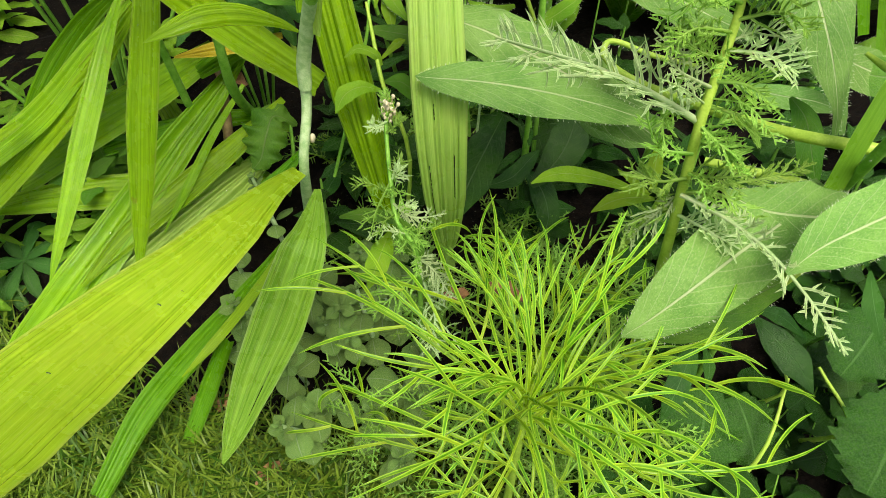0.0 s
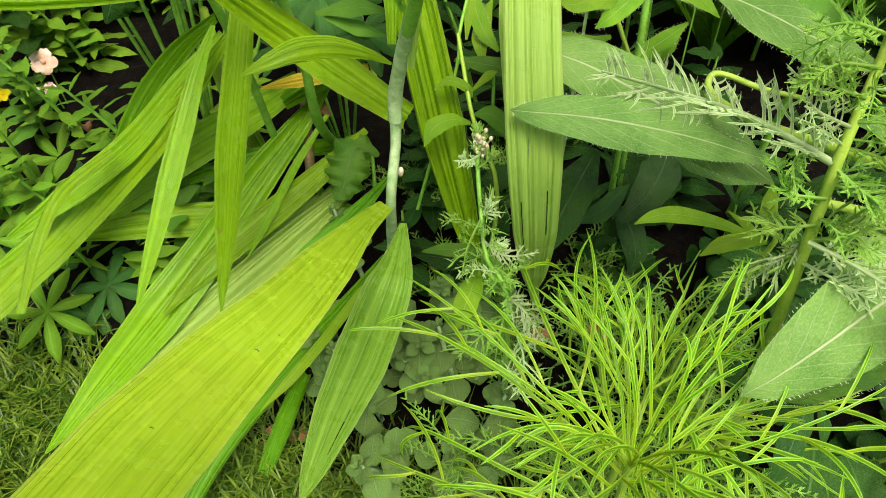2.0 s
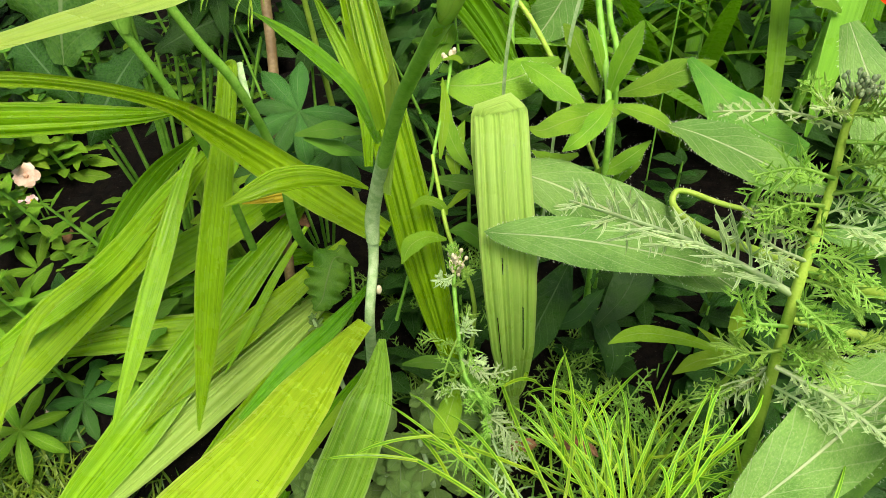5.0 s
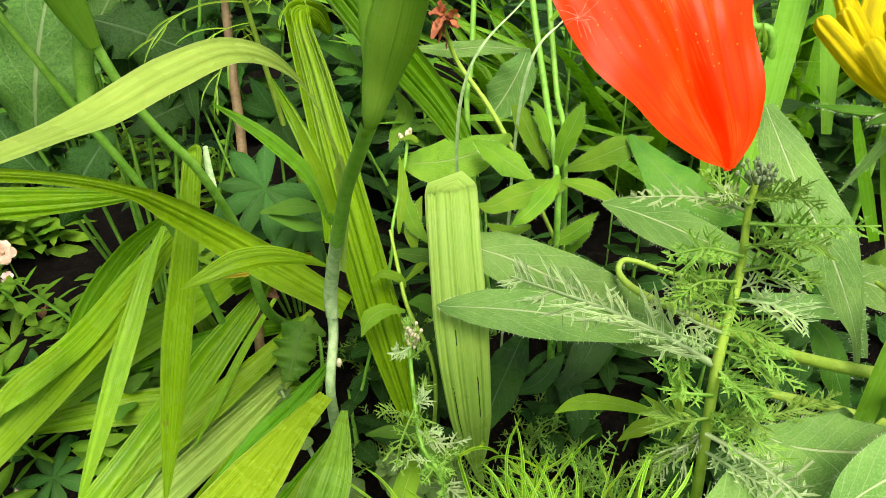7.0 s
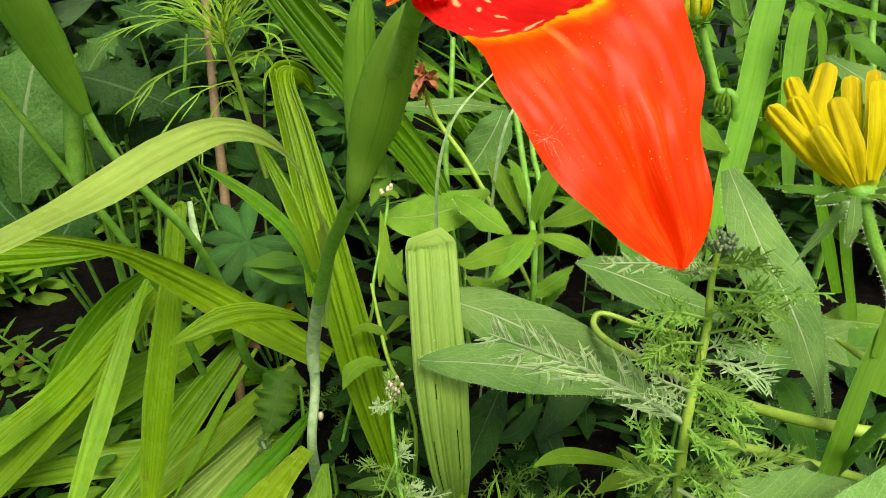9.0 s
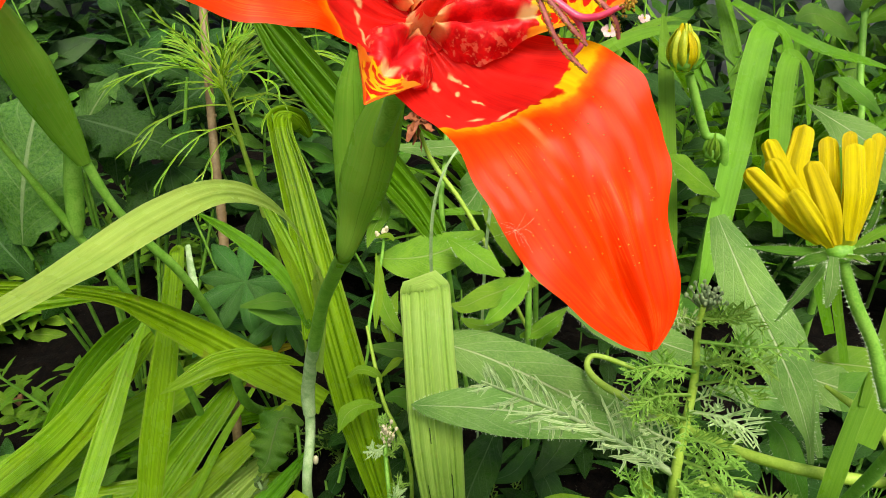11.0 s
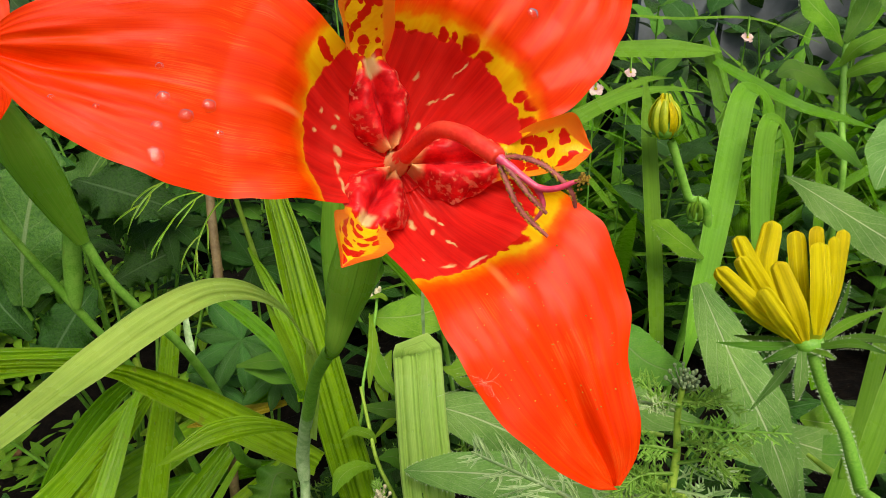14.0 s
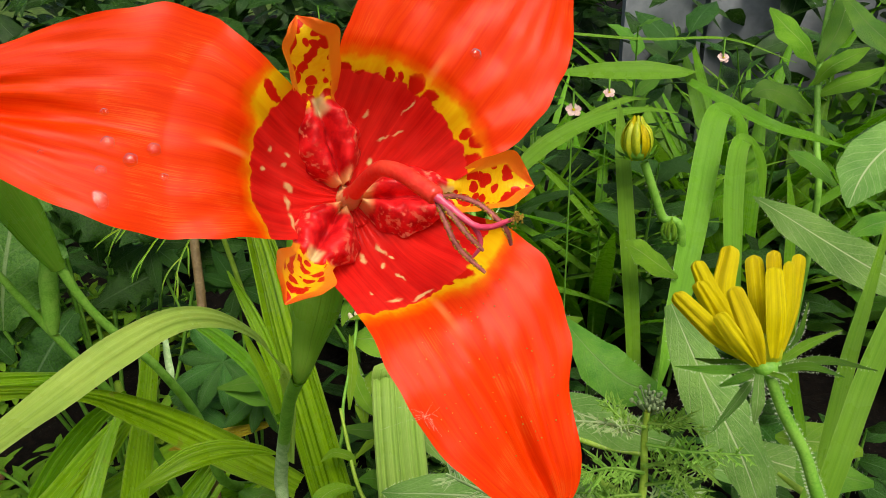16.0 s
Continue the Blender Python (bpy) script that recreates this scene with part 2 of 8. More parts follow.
BUD_GREY = plain_material("bud_grey", (0.14, 0.22, 0.08), (0.27, 0.35, 0.17), 400, 0.7, 0.1)
HAIR = plain_material("leaf_hair", (0.5, 0.58, 0.4), (0.7, 0.75, 0.6), 100, 0.5, 0.3)
PINK = plain_material("pink_petal", (0.62, 0.36, 0.36), (0.8, 0.6, 0.55), 200, 0.5, 0.3)
PEACH = plain_material("peach_petal", (0.72, 0.45, 0.30), (0.82, 0.66, 0.52), 150, 0.5, 0.35)
YELLOW = leaf_material("yellow_petal", (0.50, 0.40, 0.0015), (0.92, 0.77, 0.004), "pleat", 0.5, 0.3, vein=(0.98, 0.84, 0.02), vary=0.06, broad=5.0, lines=0.08)
YELLOW_GREEN = plain_material("yellow_green_petal", (0.36, 0.44, 0.01), (0.60, 0.62, 0.02), 180, 0.5, 0.25)
STONE = plain_material("grey_boards", (0.15, 0.165, 0.18), (0.24, 0.26, 0.28), 9, 0.8, 0.0)
LITTER = plain_material("dead_leaf", (0.12, 0.05, 0.02), (0.30, 0.15, 0.055), 150, 0.7, 0.1)
POLLEN = plain_material("pollen", (0.34, 0.16, 0.01), (0.66, 0.42, 0.03), 700, 0.9, 0.0, bump=1.0)
COLUMN = plain_material("red_column", (0.80, 0.03, 0.022), (0.90, 0.075, 0.04), 120, 0.3, 0.3, spec=0.35)
CREAM = plain_material("cream_column_foot", (0.80, 0.42, 0.12), (0.88, 0.62, 0.30), 300, 0.35, 0.2, spec=0.35)
ANTHER = plain_material("plum_anther", (0.20, 0.035, 0.03), (0.38, 0.08, 0.065), 500, 0.5, 0.1)
MAGENTA = plain_material("magenta_style", (0.72, 0.05, 0.13), (0.84, 0.12, 0.22), 120, 0.35, 0.2)


def soil_material():
    mat = bpy.data.materials.new("soil")
    nt = nodes_of(mat)
    ob = node(nt, "TexCoord").outputs["Object"]
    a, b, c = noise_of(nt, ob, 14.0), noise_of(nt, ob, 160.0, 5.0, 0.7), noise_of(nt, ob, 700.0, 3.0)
    # darker than moist soil itself: the deep shade under plants is in the colour
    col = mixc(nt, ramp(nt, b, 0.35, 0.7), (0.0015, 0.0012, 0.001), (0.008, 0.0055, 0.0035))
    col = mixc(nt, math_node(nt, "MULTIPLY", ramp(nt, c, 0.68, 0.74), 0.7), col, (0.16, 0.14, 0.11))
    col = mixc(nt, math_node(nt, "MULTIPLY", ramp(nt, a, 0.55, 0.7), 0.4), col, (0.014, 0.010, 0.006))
    finish(nt, col, 0.85, math_node(nt, "ADD", b, math_node(nt, "MULTIPLY", c, 0.4)), 0.9, 0.006, 0.0, spec=0.08)
    return mat


SOIL = soil_material()
TURF = plain_material("turf", (0.020, 0.035, 0.008), (0.075, 0.13, 0.02), 70, 0.85, 0.0, spec=0.1, bump=0.8)


def blots(nt, coord, spots):
    """How far a place lies from the nearest of some oval marks: 1 at their rim. Each: x, y, half length, half breadth, turn."""
    best = None
    for x, y, a, b, turn in spots:
        m = nt.nodes.new("ShaderNodeMapping")
        m.vector_type = "TEXTURE"
        m.inputs["Location"].default_value = (x, y, 0)
        m.inputs["Rotation"].default_value = (0, 0, radians(turn))
        m.inputs["Scale"].default_value = (a, b, 1)
        nt.links.new(coord, m.inputs["Vector"])
        far = nt.nodes.new("ShaderNodeVectorMath")
        far.operation = "LENGTH"
        nt.links.new(m.outputs[0], far.inputs[0])
        best = far.outputs["Value"] if best is None else math_node(nt, "MINIMUM", best, far.outputs["Value"])
    return best


def tepal_material(name, rim, band, wide, spots, creams):
    """Outer petal: crimson throat with cream marks, a yellow ring with dark spots and a scarlet limb. In millimetres from the throat:
    rim is where the ring begins, band its breadth, wide = (more breadth, from side, to side)."""
    mat = bpy.data.materials.new(name)
    nt = nodes_of(mat)
    uv = node(nt, "UVMap").outputs[0]
    flat = nt.nodes.new("ShaderNodeUVMap")
    flat.uv_map = "plane"
    ob = node(nt, "TexCoord").outputs["Object"]
    wob = node(nt, "TexNoise", Scale=330.0, Detail=3.0)
    nt.links.new(ob, wob.inputs["Vector"])
    shift = nt.nodes.new("ShaderNodeVectorMath")
    shift.operation = "MULTIPLY_ADD"
    nt.links.new(wob.outputs[1], shift.inputs[0])
    shift.inputs[1].default_value = (2.4, 2.4, 0.0)
    nt.links.new(flat.outputs[0], shift.inputs[2])
    back = nt.nodes.new("ShaderNodeVectorMath")
    back.operation = "SUBTRACT"
    nt.links.new(shift.outputs[0], back.inputs[0])
    back.inputs[1].default_value = (1.2, 1.2, 0.0)
    xy = back.outputs[0]
    sep = node(nt, "SeparateXYZ")
    nt.links.new(xy, sep.inputs[0])
    su = node(nt, "SeparateXYZ")
    nt.links.new(uv, su.inputs[0])
    u = su.outputs[0]
    far = nt.nodes.new("ShaderNodeVectorMath")
    far.operation = "LENGTH"
    nt.links.new(xy, far.inputs[0])
    r = far.outputs["Value"]
    streak = noise_of(nt, scaled(nt, uv, (26.0, 1.6, 1.0)), 1.0, 5.0, 0.72)
    fine = noise_of(nt, scaled(nt, uv, (150.0, 7.0, 1.0)), 1.0, 3.0, 0.7)
    cloud = noise_of(nt, ob, 70.0, 3.0)
    more = math_node(nt, "ADD", math_node(nt, "MULTIPLY", ramp(nt, sep.outputs[1], wide[1], wide[2]) if wide[1] < wide[2] else math_node(nt, "SUBTRACT", 1.0, ramp(nt, sep.outputs[1], wide[2], wide[1])), wide[0]), band)
    past = math_node(nt, "SUBTRACT", r, rim)
    out = math_node(nt, "ADD", math_node(nt, "SUBTRACT", past, more), math_node(nt, "MULTIPLY", math_node(nt, "SUBTRACT", streak, 0.5), 1.6))
    throat = mixc(nt, ramp(nt, streak, 0.32, 0.68), (0.66, 0.008, 0.008), (0.92, 0.024, 0.016))
    throat = mixc(nt, math_node(nt, "MULTIPLY", ramp(nt, cloud, 0.40, 0.66), 0.45), throat, (0.92, 0.04, 0.03))
    cream = math_node(nt, "SUBTRACT", 1.0, ramp(nt, blots(nt, xy, creams), 0.3, 1.05))
    throat = mixc(nt, cream, throat, (0.90, 0.60, 0.26))
    ring = mixc(nt, ramp(nt, streak, 0.3, 0.7), (0.93, 0.46, 0.004), (0.97, 0.62, 0.008))
    mark = math_node(nt, "SUBTRACT", 1.0, ramp(nt, blots(nt, xy, spots), 0.82, 1.08))
    ring = mixc(nt, mark, ring, (0.66, 0.012, 0.004))
    limb = mixc(nt, ramp(nt, math_node(nt, "ADD", math_node(nt, "MULTIPLY", streak, 0.65), math_node(nt, "MULTIPLY", fine, 0.35)), 0.30, 0.70), (0.84, 0.020, 0.001), (0.98, 0.068, 0.002))
    limb = mixc(nt, math_node(nt, "MULTIPLY", ramp(nt, cloud, 0.42, 0.70), 0.2), limb, (0.97, 0.070, 0.002))
    limb = mixc(nt, math_node(nt, "MULTIPLY", ramp(nt, math_node(nt, "MULTIPLY", fine, ramp(nt, cloud, 0.35, 0.65)), 0.44, 0.62), 0.35), limb, (0.95, 0.20, 0.03))
    mid = math_node(nt, "SUBTRACT", 1.0, ramp(nt, math_node(nt, "ABSOLUTE", math_node(nt, "SUBTRACT", u, 0.5)), 0.004, 0.03))
    limb = mixc(nt, math_node(nt, "MULTIPLY", math_node(nt, "MULTIPLY", mid, math_node(nt, "SUBTRACT", 1.0, ramp(nt, past, 1.0, 11.0))), 0.4), limb, (0.95, 0.45, 0.12))
    limb = mixc(nt, math_node(nt, "MULTIPLY", math_node(nt, "SUBTRACT", 1.0, ramp(nt, out, 0.0, 2.0)), 0.65), limb, (0.96, 0.22, 0.002))
    col = mixc(nt, math_node(nt, "SUBTRACT", 1.0, ramp(nt, out, -0.9, 0.5)), limb, ring)
    col = mixc(nt, ramp(nt, past, -0.16, 0.10), throat, col)
    finish(nt, col, 0.32, math_node(nt, "ADD", math_node(nt, "MULTIPLY", streak, 0.5), math_node(nt, "MULTIPLY", fine, 0.35)), 0.30, 0.0003, 0.38, (1.0, 0.55, 0.2), spec=0.13)
    bs = [n for n in nt.nodes if n.type == "BSDF_PRINCIPLED"][0]
    wet = ramp(nt, noise_of(nt, ob, 55.0, 4.0), 0.44, 0.62)
    nt.links.new(math_node(nt, "SUBTRACT", 0.36, math_node(nt, "MULTIPLY", wet, 0.08)), bs.inputs["Roughness"])
    return mat


def inner_tepal_material():
    """Inner petal by its length (v) and breadth (u): a mottled crimson claw, a cream neck, and a yellow spotted blade with an orange edge."""
    mat = bpy.data.materials.new("spotted_inner_petal")
    nt = nodes_of(mat)
    uv = node(nt, "UVMap").outputs[0]
    sep = node(nt, "SeparateXYZ")
    nt.links.new(uv, sep.inputs[0])
    ob = node(nt, "TexCoord").outputs["Object"]
    side = math_node(nt, "ABSOLUTE", math_node(nt, "SUBTRACT", sep.outputs[0], 0.5))
    v = math_node(nt, "ADD", sep.outputs[1], math_node(nt, "MULTIPLY", math_node(nt, "SUBTRACT", noise_of(nt, ob, 260.0), 0.5), 0.06))
    hair = noise_of(nt, scaled(nt, uv, (5.0, 60.0, 1.0)), 1.0, 4.0, 0.75)
    cloud = noise_of(nt, ob, 300.0, 4.0, 0.6)
    claw = mixc(nt, ramp(nt, cloud, 0.35, 0.65), (0.55, 0.005, 0.010), (0.92, 0.022, 0.026))
    pale = math_node(nt, "MULTIPLY", ramp(nt, noise_of(nt, ob, 620.0, 3.0), 0.52, 0.62), ramp(nt, side, 0.14, 0.42))
    claw = mixc(nt, math_node(nt, "MULTIPLY", pale, 0.9), claw, (0.92, 0.36, 0.20))
    claw = mixc(nt, math_node(nt, "MULTIPLY", math_node(nt, "SUBTRACT", 1.0, ramp(nt, v, 0.02, 0.10)), 0.9), claw, (0.90, 0.55, 0.22))
    cells = node(nt, "TexVoronoi", Scale=460.0)
    bend = nt.nodes.new("ShaderNodeVectorMath")
    bend.operation = "MULTIPLY_ADD"
    wn3 = node(nt, "TexNoise", Scale=420.0)
    nt.links.new(ob, wn3.inputs["Vector"])
    nt.links.new(wn3.outputs[1], bend.inputs[0])
    bend.inputs[1].default_value = (0.0022, 0.0022, 0.0022)
    nt.links.new(ob, bend.inputs[2])
    nt.links.new(bend.outputs[0], cells.inputs["Vector"])
    inner_part = math_node(nt, "SUBTRACT", 1.0, ramp(nt, math_node(nt, "ADD", side, math_node(nt, "MULTIPLY", math_node(nt, "MAXIMUM", math_node(nt, "SUBTRACT", v, 0.80), 0.0), 1.6)), 0.32, 0.37))
    mark = math_node(nt, "MULTIPLY", math_node(nt, "SUBTRACT", 1.0, ramp(nt, cells.outputs[0], 0.47, 0.54)), inner_part)
    blade = mixc(nt, ramp(nt, hair, 0.3, 0.7), (0.94, 0.52, 0.004), (0.98, 0.66, 0.012))
    blade = mixc(nt, mark, blade, (0.66, 0.012, 0.004))
    blade = mixc(nt, math_node(nt, "SUBTRACT", 1.0, inner_part), blade, mixc(nt, ramp(nt, v, 0.7, 1.0), (0.95, 0.34, 0.02), (0.94, 0.13, 0.015)))
    col = mixc(nt, ramp(nt, v, 0.53, 0.56), claw, blade)
    neck = math_node(nt, "MULTIPLY", math_node(nt, "MULTIPLY", ramp(nt, v, 0.47, 0.52), math_node(nt, "SUBTRACT", 1.0, ramp(nt, v, 0.57, 0.60))), math_node(nt, "SUBTRACT", 1.0, ramp(nt, side, 0.08, 0.2)))
    col = mixc(nt, neck, col, (0.92, 0.70, 0.36))
    finish(nt, col, 0.28, math_node(nt, "ADD", math_node(nt, "MULTIPLY", cloud, 0.6), hair), 0.5, 0.0004, 0.32, (1.0, 0.6, 0.25), spec=0.3)
    return mat


# turn by turn: the petal towards the lawn, the one behind, and the one to the side
TEPAL = tepal_material("scarlet_petal", 25.2, 0.35, (2.6, 0.5, 9.0), [(23.9, 7.4, 2.0, 1.4, 40), (20.9, 11.7, 1.7, 1.1, 60), (24.6, 4.6, 0.9, 0.6, 60)],
                       [(12.6, 0.4, 1.8, 0.45, 0), (15.0, 0.9, 0.9, 0.4, 45), (15.5, -1.2, 0.5, 0.5, 0), (12.4, -3.9, 1.7, 0.6, -12), (19.2, -0.4, 1.1, 0.4, 10), (24.4, -0.6, 0.45, 2.4, 0), (22.6, -5.2, 0.5, 1.9, -14), (19.6, -7.0, 0.6, 0.4, 0)])
TEPAL_BACK = tepal_material("scarlet_back_petal", 20.2, 2.0, (0.6, 0.0, -10.0), [(14.8, 13.5, 1.4, 1.2, 0), (16.4, 11.2, 1.1, 0.8, -40), (19.5, 6.5, 1.3, 0.9, 60), (20.1, 4.6, 0.9, 0.6, 60), (21.1, 1.4, 1.3, 1.8, 0), (20.6, -1.9, 1.2, 1.5, 0), (18.4, -11.5, 1.2, 1.2, 0), (17.7, -13.8, 1.3, 1.5, 0), (14.7, -15.1, 1.2, 1.6, 0)],
                            [(18.4, 0.1, 1.5, 0.32, -12), (13.7, 6.2, 0.6, 0.5, 0), (12.9, 1.0, 1.2, 0.3, -40), (14.5, -0.9, 1.3, 0.35, -40), (8.6, 0.7, 1.0, 0.7, 0)])
TEPAL_SIDE = tepal_material("scarlet_side_petal", 19.6, 0.35, (3.4, -3.0, -12.5), [(17.4, -12.2, 2.0, 0.8, -30)],
                            [(12.1, 1.2, 1.2, 1.0, 0), (12.0, 4.4, 0.6, 1.7, 20), (10.6, 8.0, 0.7, 2.2, 25), (17.3, 0.3, 0.9, 0.4, 60), (12.8, -4.8, 0.8, 0.5, 0), (13.8, -2.5, 0.9, 0.5, 40), (16.5, -3.8, 0.9, 0.4, 60)])
TEPAL_IN = inner_tepal_material()


def water_material():
    """Clear water: mostly see-through, with a mirror gloss that grows towards the rim."""
    mat = bpy.data.materials.new("water")
    nt = nodes_of(mat)
    out = node(nt, "OutputMaterial")
    gloss = node(nt, "BsdfGlossy", Roughness=0.07)
    clear = node(nt, "BsdfTransparent")
    clear.inputs["Color"].default_value = (0.93, 0.94, 0.94, 1)
    m = node(nt, "MixShader")
    nt.links.new(node(nt, "Fresnel", IOR=1.36).outputs[0], m.inputs[0])
    nt.links.new(clear.outputs[0], m.inputs[1])
    nt.links.new(gloss.outputs[0], m.inputs[2])
    nt.links.new(m.outputs[0], out.inputs["Surface"])
    return mat


WATER = water_material()

# ---------------------------------------------------------------- building tools
FACE = Vector((0.0, -0.62, 0.78))
rng = np.random.default_rng(7)


class Sheet:
    """Collects grids and tubes with their surface coordinates into one mesh."""

    def __init__(self):
        self.v, self.f, self.uv, self.n = [], [], [], 0

    def grid(self, p, u, v, closed=False, keep=None):
        rows, cols = p.shape[:2]
        idx = np.arange(rows * cols).reshape(rows, cols) + self.n
        uvs = np.stack(np.broadcast_arrays(u, v), -1).reshape(-1, 2)
        self.v.append(p.reshape(-1, 3))
        self.uv.append(uvs)
        nxt = np.roll(idx, -1, 1) if closed else idx[:, 1:]
        cur = idx if closed else idx[:, :-1]
        f = np.stack([cur[:-1], nxt[:-1], nxt[1:], cur[1:]], -1)
        self.f.append(f.reshape(-1, 4) if keep is None else f[keep])
        self.n += rows * cols
        return self

    def strips(self, p, u, v):
        """Many alike grids at once: p is (count, rows, cols, 3)."""
        n, rows, cols = p.shape[:3]
        idx = np.arange(n * rows * cols).reshape(n, rows, cols) + self.n
        self.v.append(p.reshape(-1, 3))
        self.uv.append(np.stack(np.broadcast_arrays(u, v, np.zeros((n, rows, cols))), -1)[..., :2].reshape(-1, 2))
        self.f.append(np.stack([idx[:, :-1, :-1], idx[:, :-1, 1:], idx[:, 1:, 1:], idx[:, 1:, :-1]], -1).reshape(-1, 4))
        self.n += n * rows * cols
        return self

    def mesh(self, name, material):
        me = bpy.data.meshes.new(name)
        v, f, uv = np.concatenate(self.v), np.concatenate(self.f), np.concatenate(self.uv)
        me.vertices.add(len(v))
        me.vertices.foreach_set("co", v.astype(np.float32).ravel())
        me.loops.add(f.size)
        me.loops.foreach_set("vertex_index", f.astype(np.int32).ravel())
        me.polygons.add(len(f))
        me.polygons.foreach_set("loop_start", np.arange(0, f.size, 4, dtype=np.int32))
        me.polygons.foreach_set("use_smooth", np.ones(len(f), dtype=bool))
        me.update(calc_edges=True)
        layer = me.uv_layers.new(name="UVMap")
        layer.data.foreach_set("uv", uv[f.ravel()].astype(np.float32).ravel())
        me.materials.append(material)
        me.validate()
        return me


def thing(name, at, label, category, group="", kind=""):
    ob = new(name)
    ob.location = at
    ob.empty_display_size = 0.01
    return tagged(ob, label, category, group, kind)


def part(name, sheet, material, parent, label=""):
    """One mesh under a thing or part; the sheet is in world places."""
    me = sheet if isinstance(sheet, bpy.types.Mesh) else sheet.mesh(name, material)
    ob = new(name, me)
    if parent is not None:
        ob.parent = parent
        ob.matrix_parent_inverse = parent_place(parent).inverted()
    return tagged(ob, label)


def parent_place(ob):
    m = ob.matrix_basis.copy()
    while ob.parent is not None:
        m = ob.parent.matrix_basis @ ob.matrix_parent_inverse @ m
        ob = ob.parent
    return m


def smooth_path(pts, n):
    """A smooth run through the control points; columns past the third go along."""
    p = np.array(pts, float)
    q = np.vstack([2 * p[0] - p[1], p, 2 * p[-1] - p[-2]])
    if p.shape[1] > 3:
        q[0, 3:], q[-1, 3:] = p[0, 3:], p[-1, 3:]
    t = np.linspace(0, len(p) - 1, n)
    k = np.minimum(t.astype(int), len(p) - 2)
    s = (t - k)[:, None]
    a, b, c, d = q[k], q[k + 1], q[k + 2], q[k + 3]
    r = 0.5 * (2 * b + (c - a) * s + (2 * a - 5 * b + 4 * c - d) * s ** 2 + (3 * b - a - 3 * c + d) * s ** 3)
    if p.shape[1] > 3:
        r[:, 3:] = np.maximum(b[:, 3:] * (1 - s) + c[:, 3:] * s, 0)
    return r


def unit(a):
    return a / np.maximum(np.linalg.norm(a, axis=-1, keepdims=True), 1e-12)


def frames_along(c, face=FACE, roll=0.0):
    """Tangent, side and normal along a path; roll in degrees, one number or (start, end)."""
    t = unit(np.gradient(c, axis=0))
    s = unit(np.cross(t, np.asarray(face, float)))
    for i in range(1, len(s)):
        if s[i] @ s[i - 1] < 0:
            s[i] = -s[i]
    n = unit(np.cross(s, t))
    a = np.radians(np.linspace(*(roll if isinstance(roll, tuple) else (roll, roll)), len(c)))[:, None]
    return t, s * np.cos(a) + n * np.sin(a), n * np.cos(a) - s * np.sin(a)


def add_blade(sheet, pts, face=FACE, roll=0.0, nv=28, nu=9, pleats=0, depth=0.0, fold=0.0, cup=0.0, wave=0.0, waves=3.0, teeth=0, tooth=0.0, seed=0, slits=()):
    """A leaf along control points (x, y, z, half breadth)."""
    if pleats:
        nu = max(nu, pleats * 6 + 1)
    r = smooth_path(pts, nv)
    c, h = r[:, :3], r[:, 3]
    t, s, n = frames_along(c, face, roll)
    q = np.linspace(-1, 1, nu)
    along = np.linspace(0, 1, nv)
    off = np.zeros((nv, nu))
    if pleats:
        g = np.random.default_rng(int(abs(pts[0][0]) * 1e5) % 9973 + seed)
        ph, am = g.uniform(0, 6.283, 4), g.uniform(0.5, 1.0, 4)
        x = (q + 1) / 2
        warp = x + 0.25 / pleats * np.sin(x * 6.283 * pleats * 0.37 + ph[3])
        folds = sum(w * (0.7 + 0.3 * am[i]) * np.arcsin(np.sin(warp * 6.283 * pleats * k + ph[i])) * 0.64 for i, (k, w) in enumerate(((1.0, 0.5), (0.57, 0.25), (1.7, 0.12))))
        drift = 1 + 0.4 * np.sin(along * 5 + ph[2])
        off += 1.5 * depth * folds[None] * (drift * np.minimum(1, h / max(h.max(), 1e-6) * 1.3))[:, None]
    off += h[:, None] * (fold * np.abs(q)[None] - cup * (1 - q[None] ** 2))
    if wave:
        ph = seed * 1.7
        off += wave * h[:, None] * (np.sin(along * waves * 6.283 + ph)[:, None] * np.maximum(q, 0)[None] ** 2 + np.sin(along * waves * 5.7 + 2.1 + ph)[:, None] * np.maximum(-q, 0)[None] ** 2)
    hh = np.repeat(h[:, None], nu, 1)
    if teeth:
        saw = 1 - tooth * (along * teeth % 1.0)
        hh[:, 0] *= saw
        hh[:, -1] *= saw
    p = c[:, None] + s[:, None] * (hh * q[None])[..., None] + n[:, None] * off[..., None]
    keep = np.ones((nv - 1, nu - 1), bool)
    for u, v0, v1 in slits:
        keep[int(v0 * nv):int(v1 * nv), int(u * (nu - 1))] = False
    return sheet.grid(p, (q[None] + 1) / 2, along[:, None], keep=keep)


def blade_spot(pts, u, v, face=FACE, roll=0.0, cup=0.0, fold=0.0, **rest):
    """A place on a leaf that add_blade would make, and its normal: u across, v along."""
    r = smooth_path(pts, 101)
    t, s, n = frames_along(r[:, :3], face, roll)
    i = int(v * 100)
    q = 2 * u - 1
    return r[i, :3] + s[i] * r[i, 3] * q + n[i] * r[i, 3] * (fold * abs(q) - cup * (1 - q * q)), n[i]


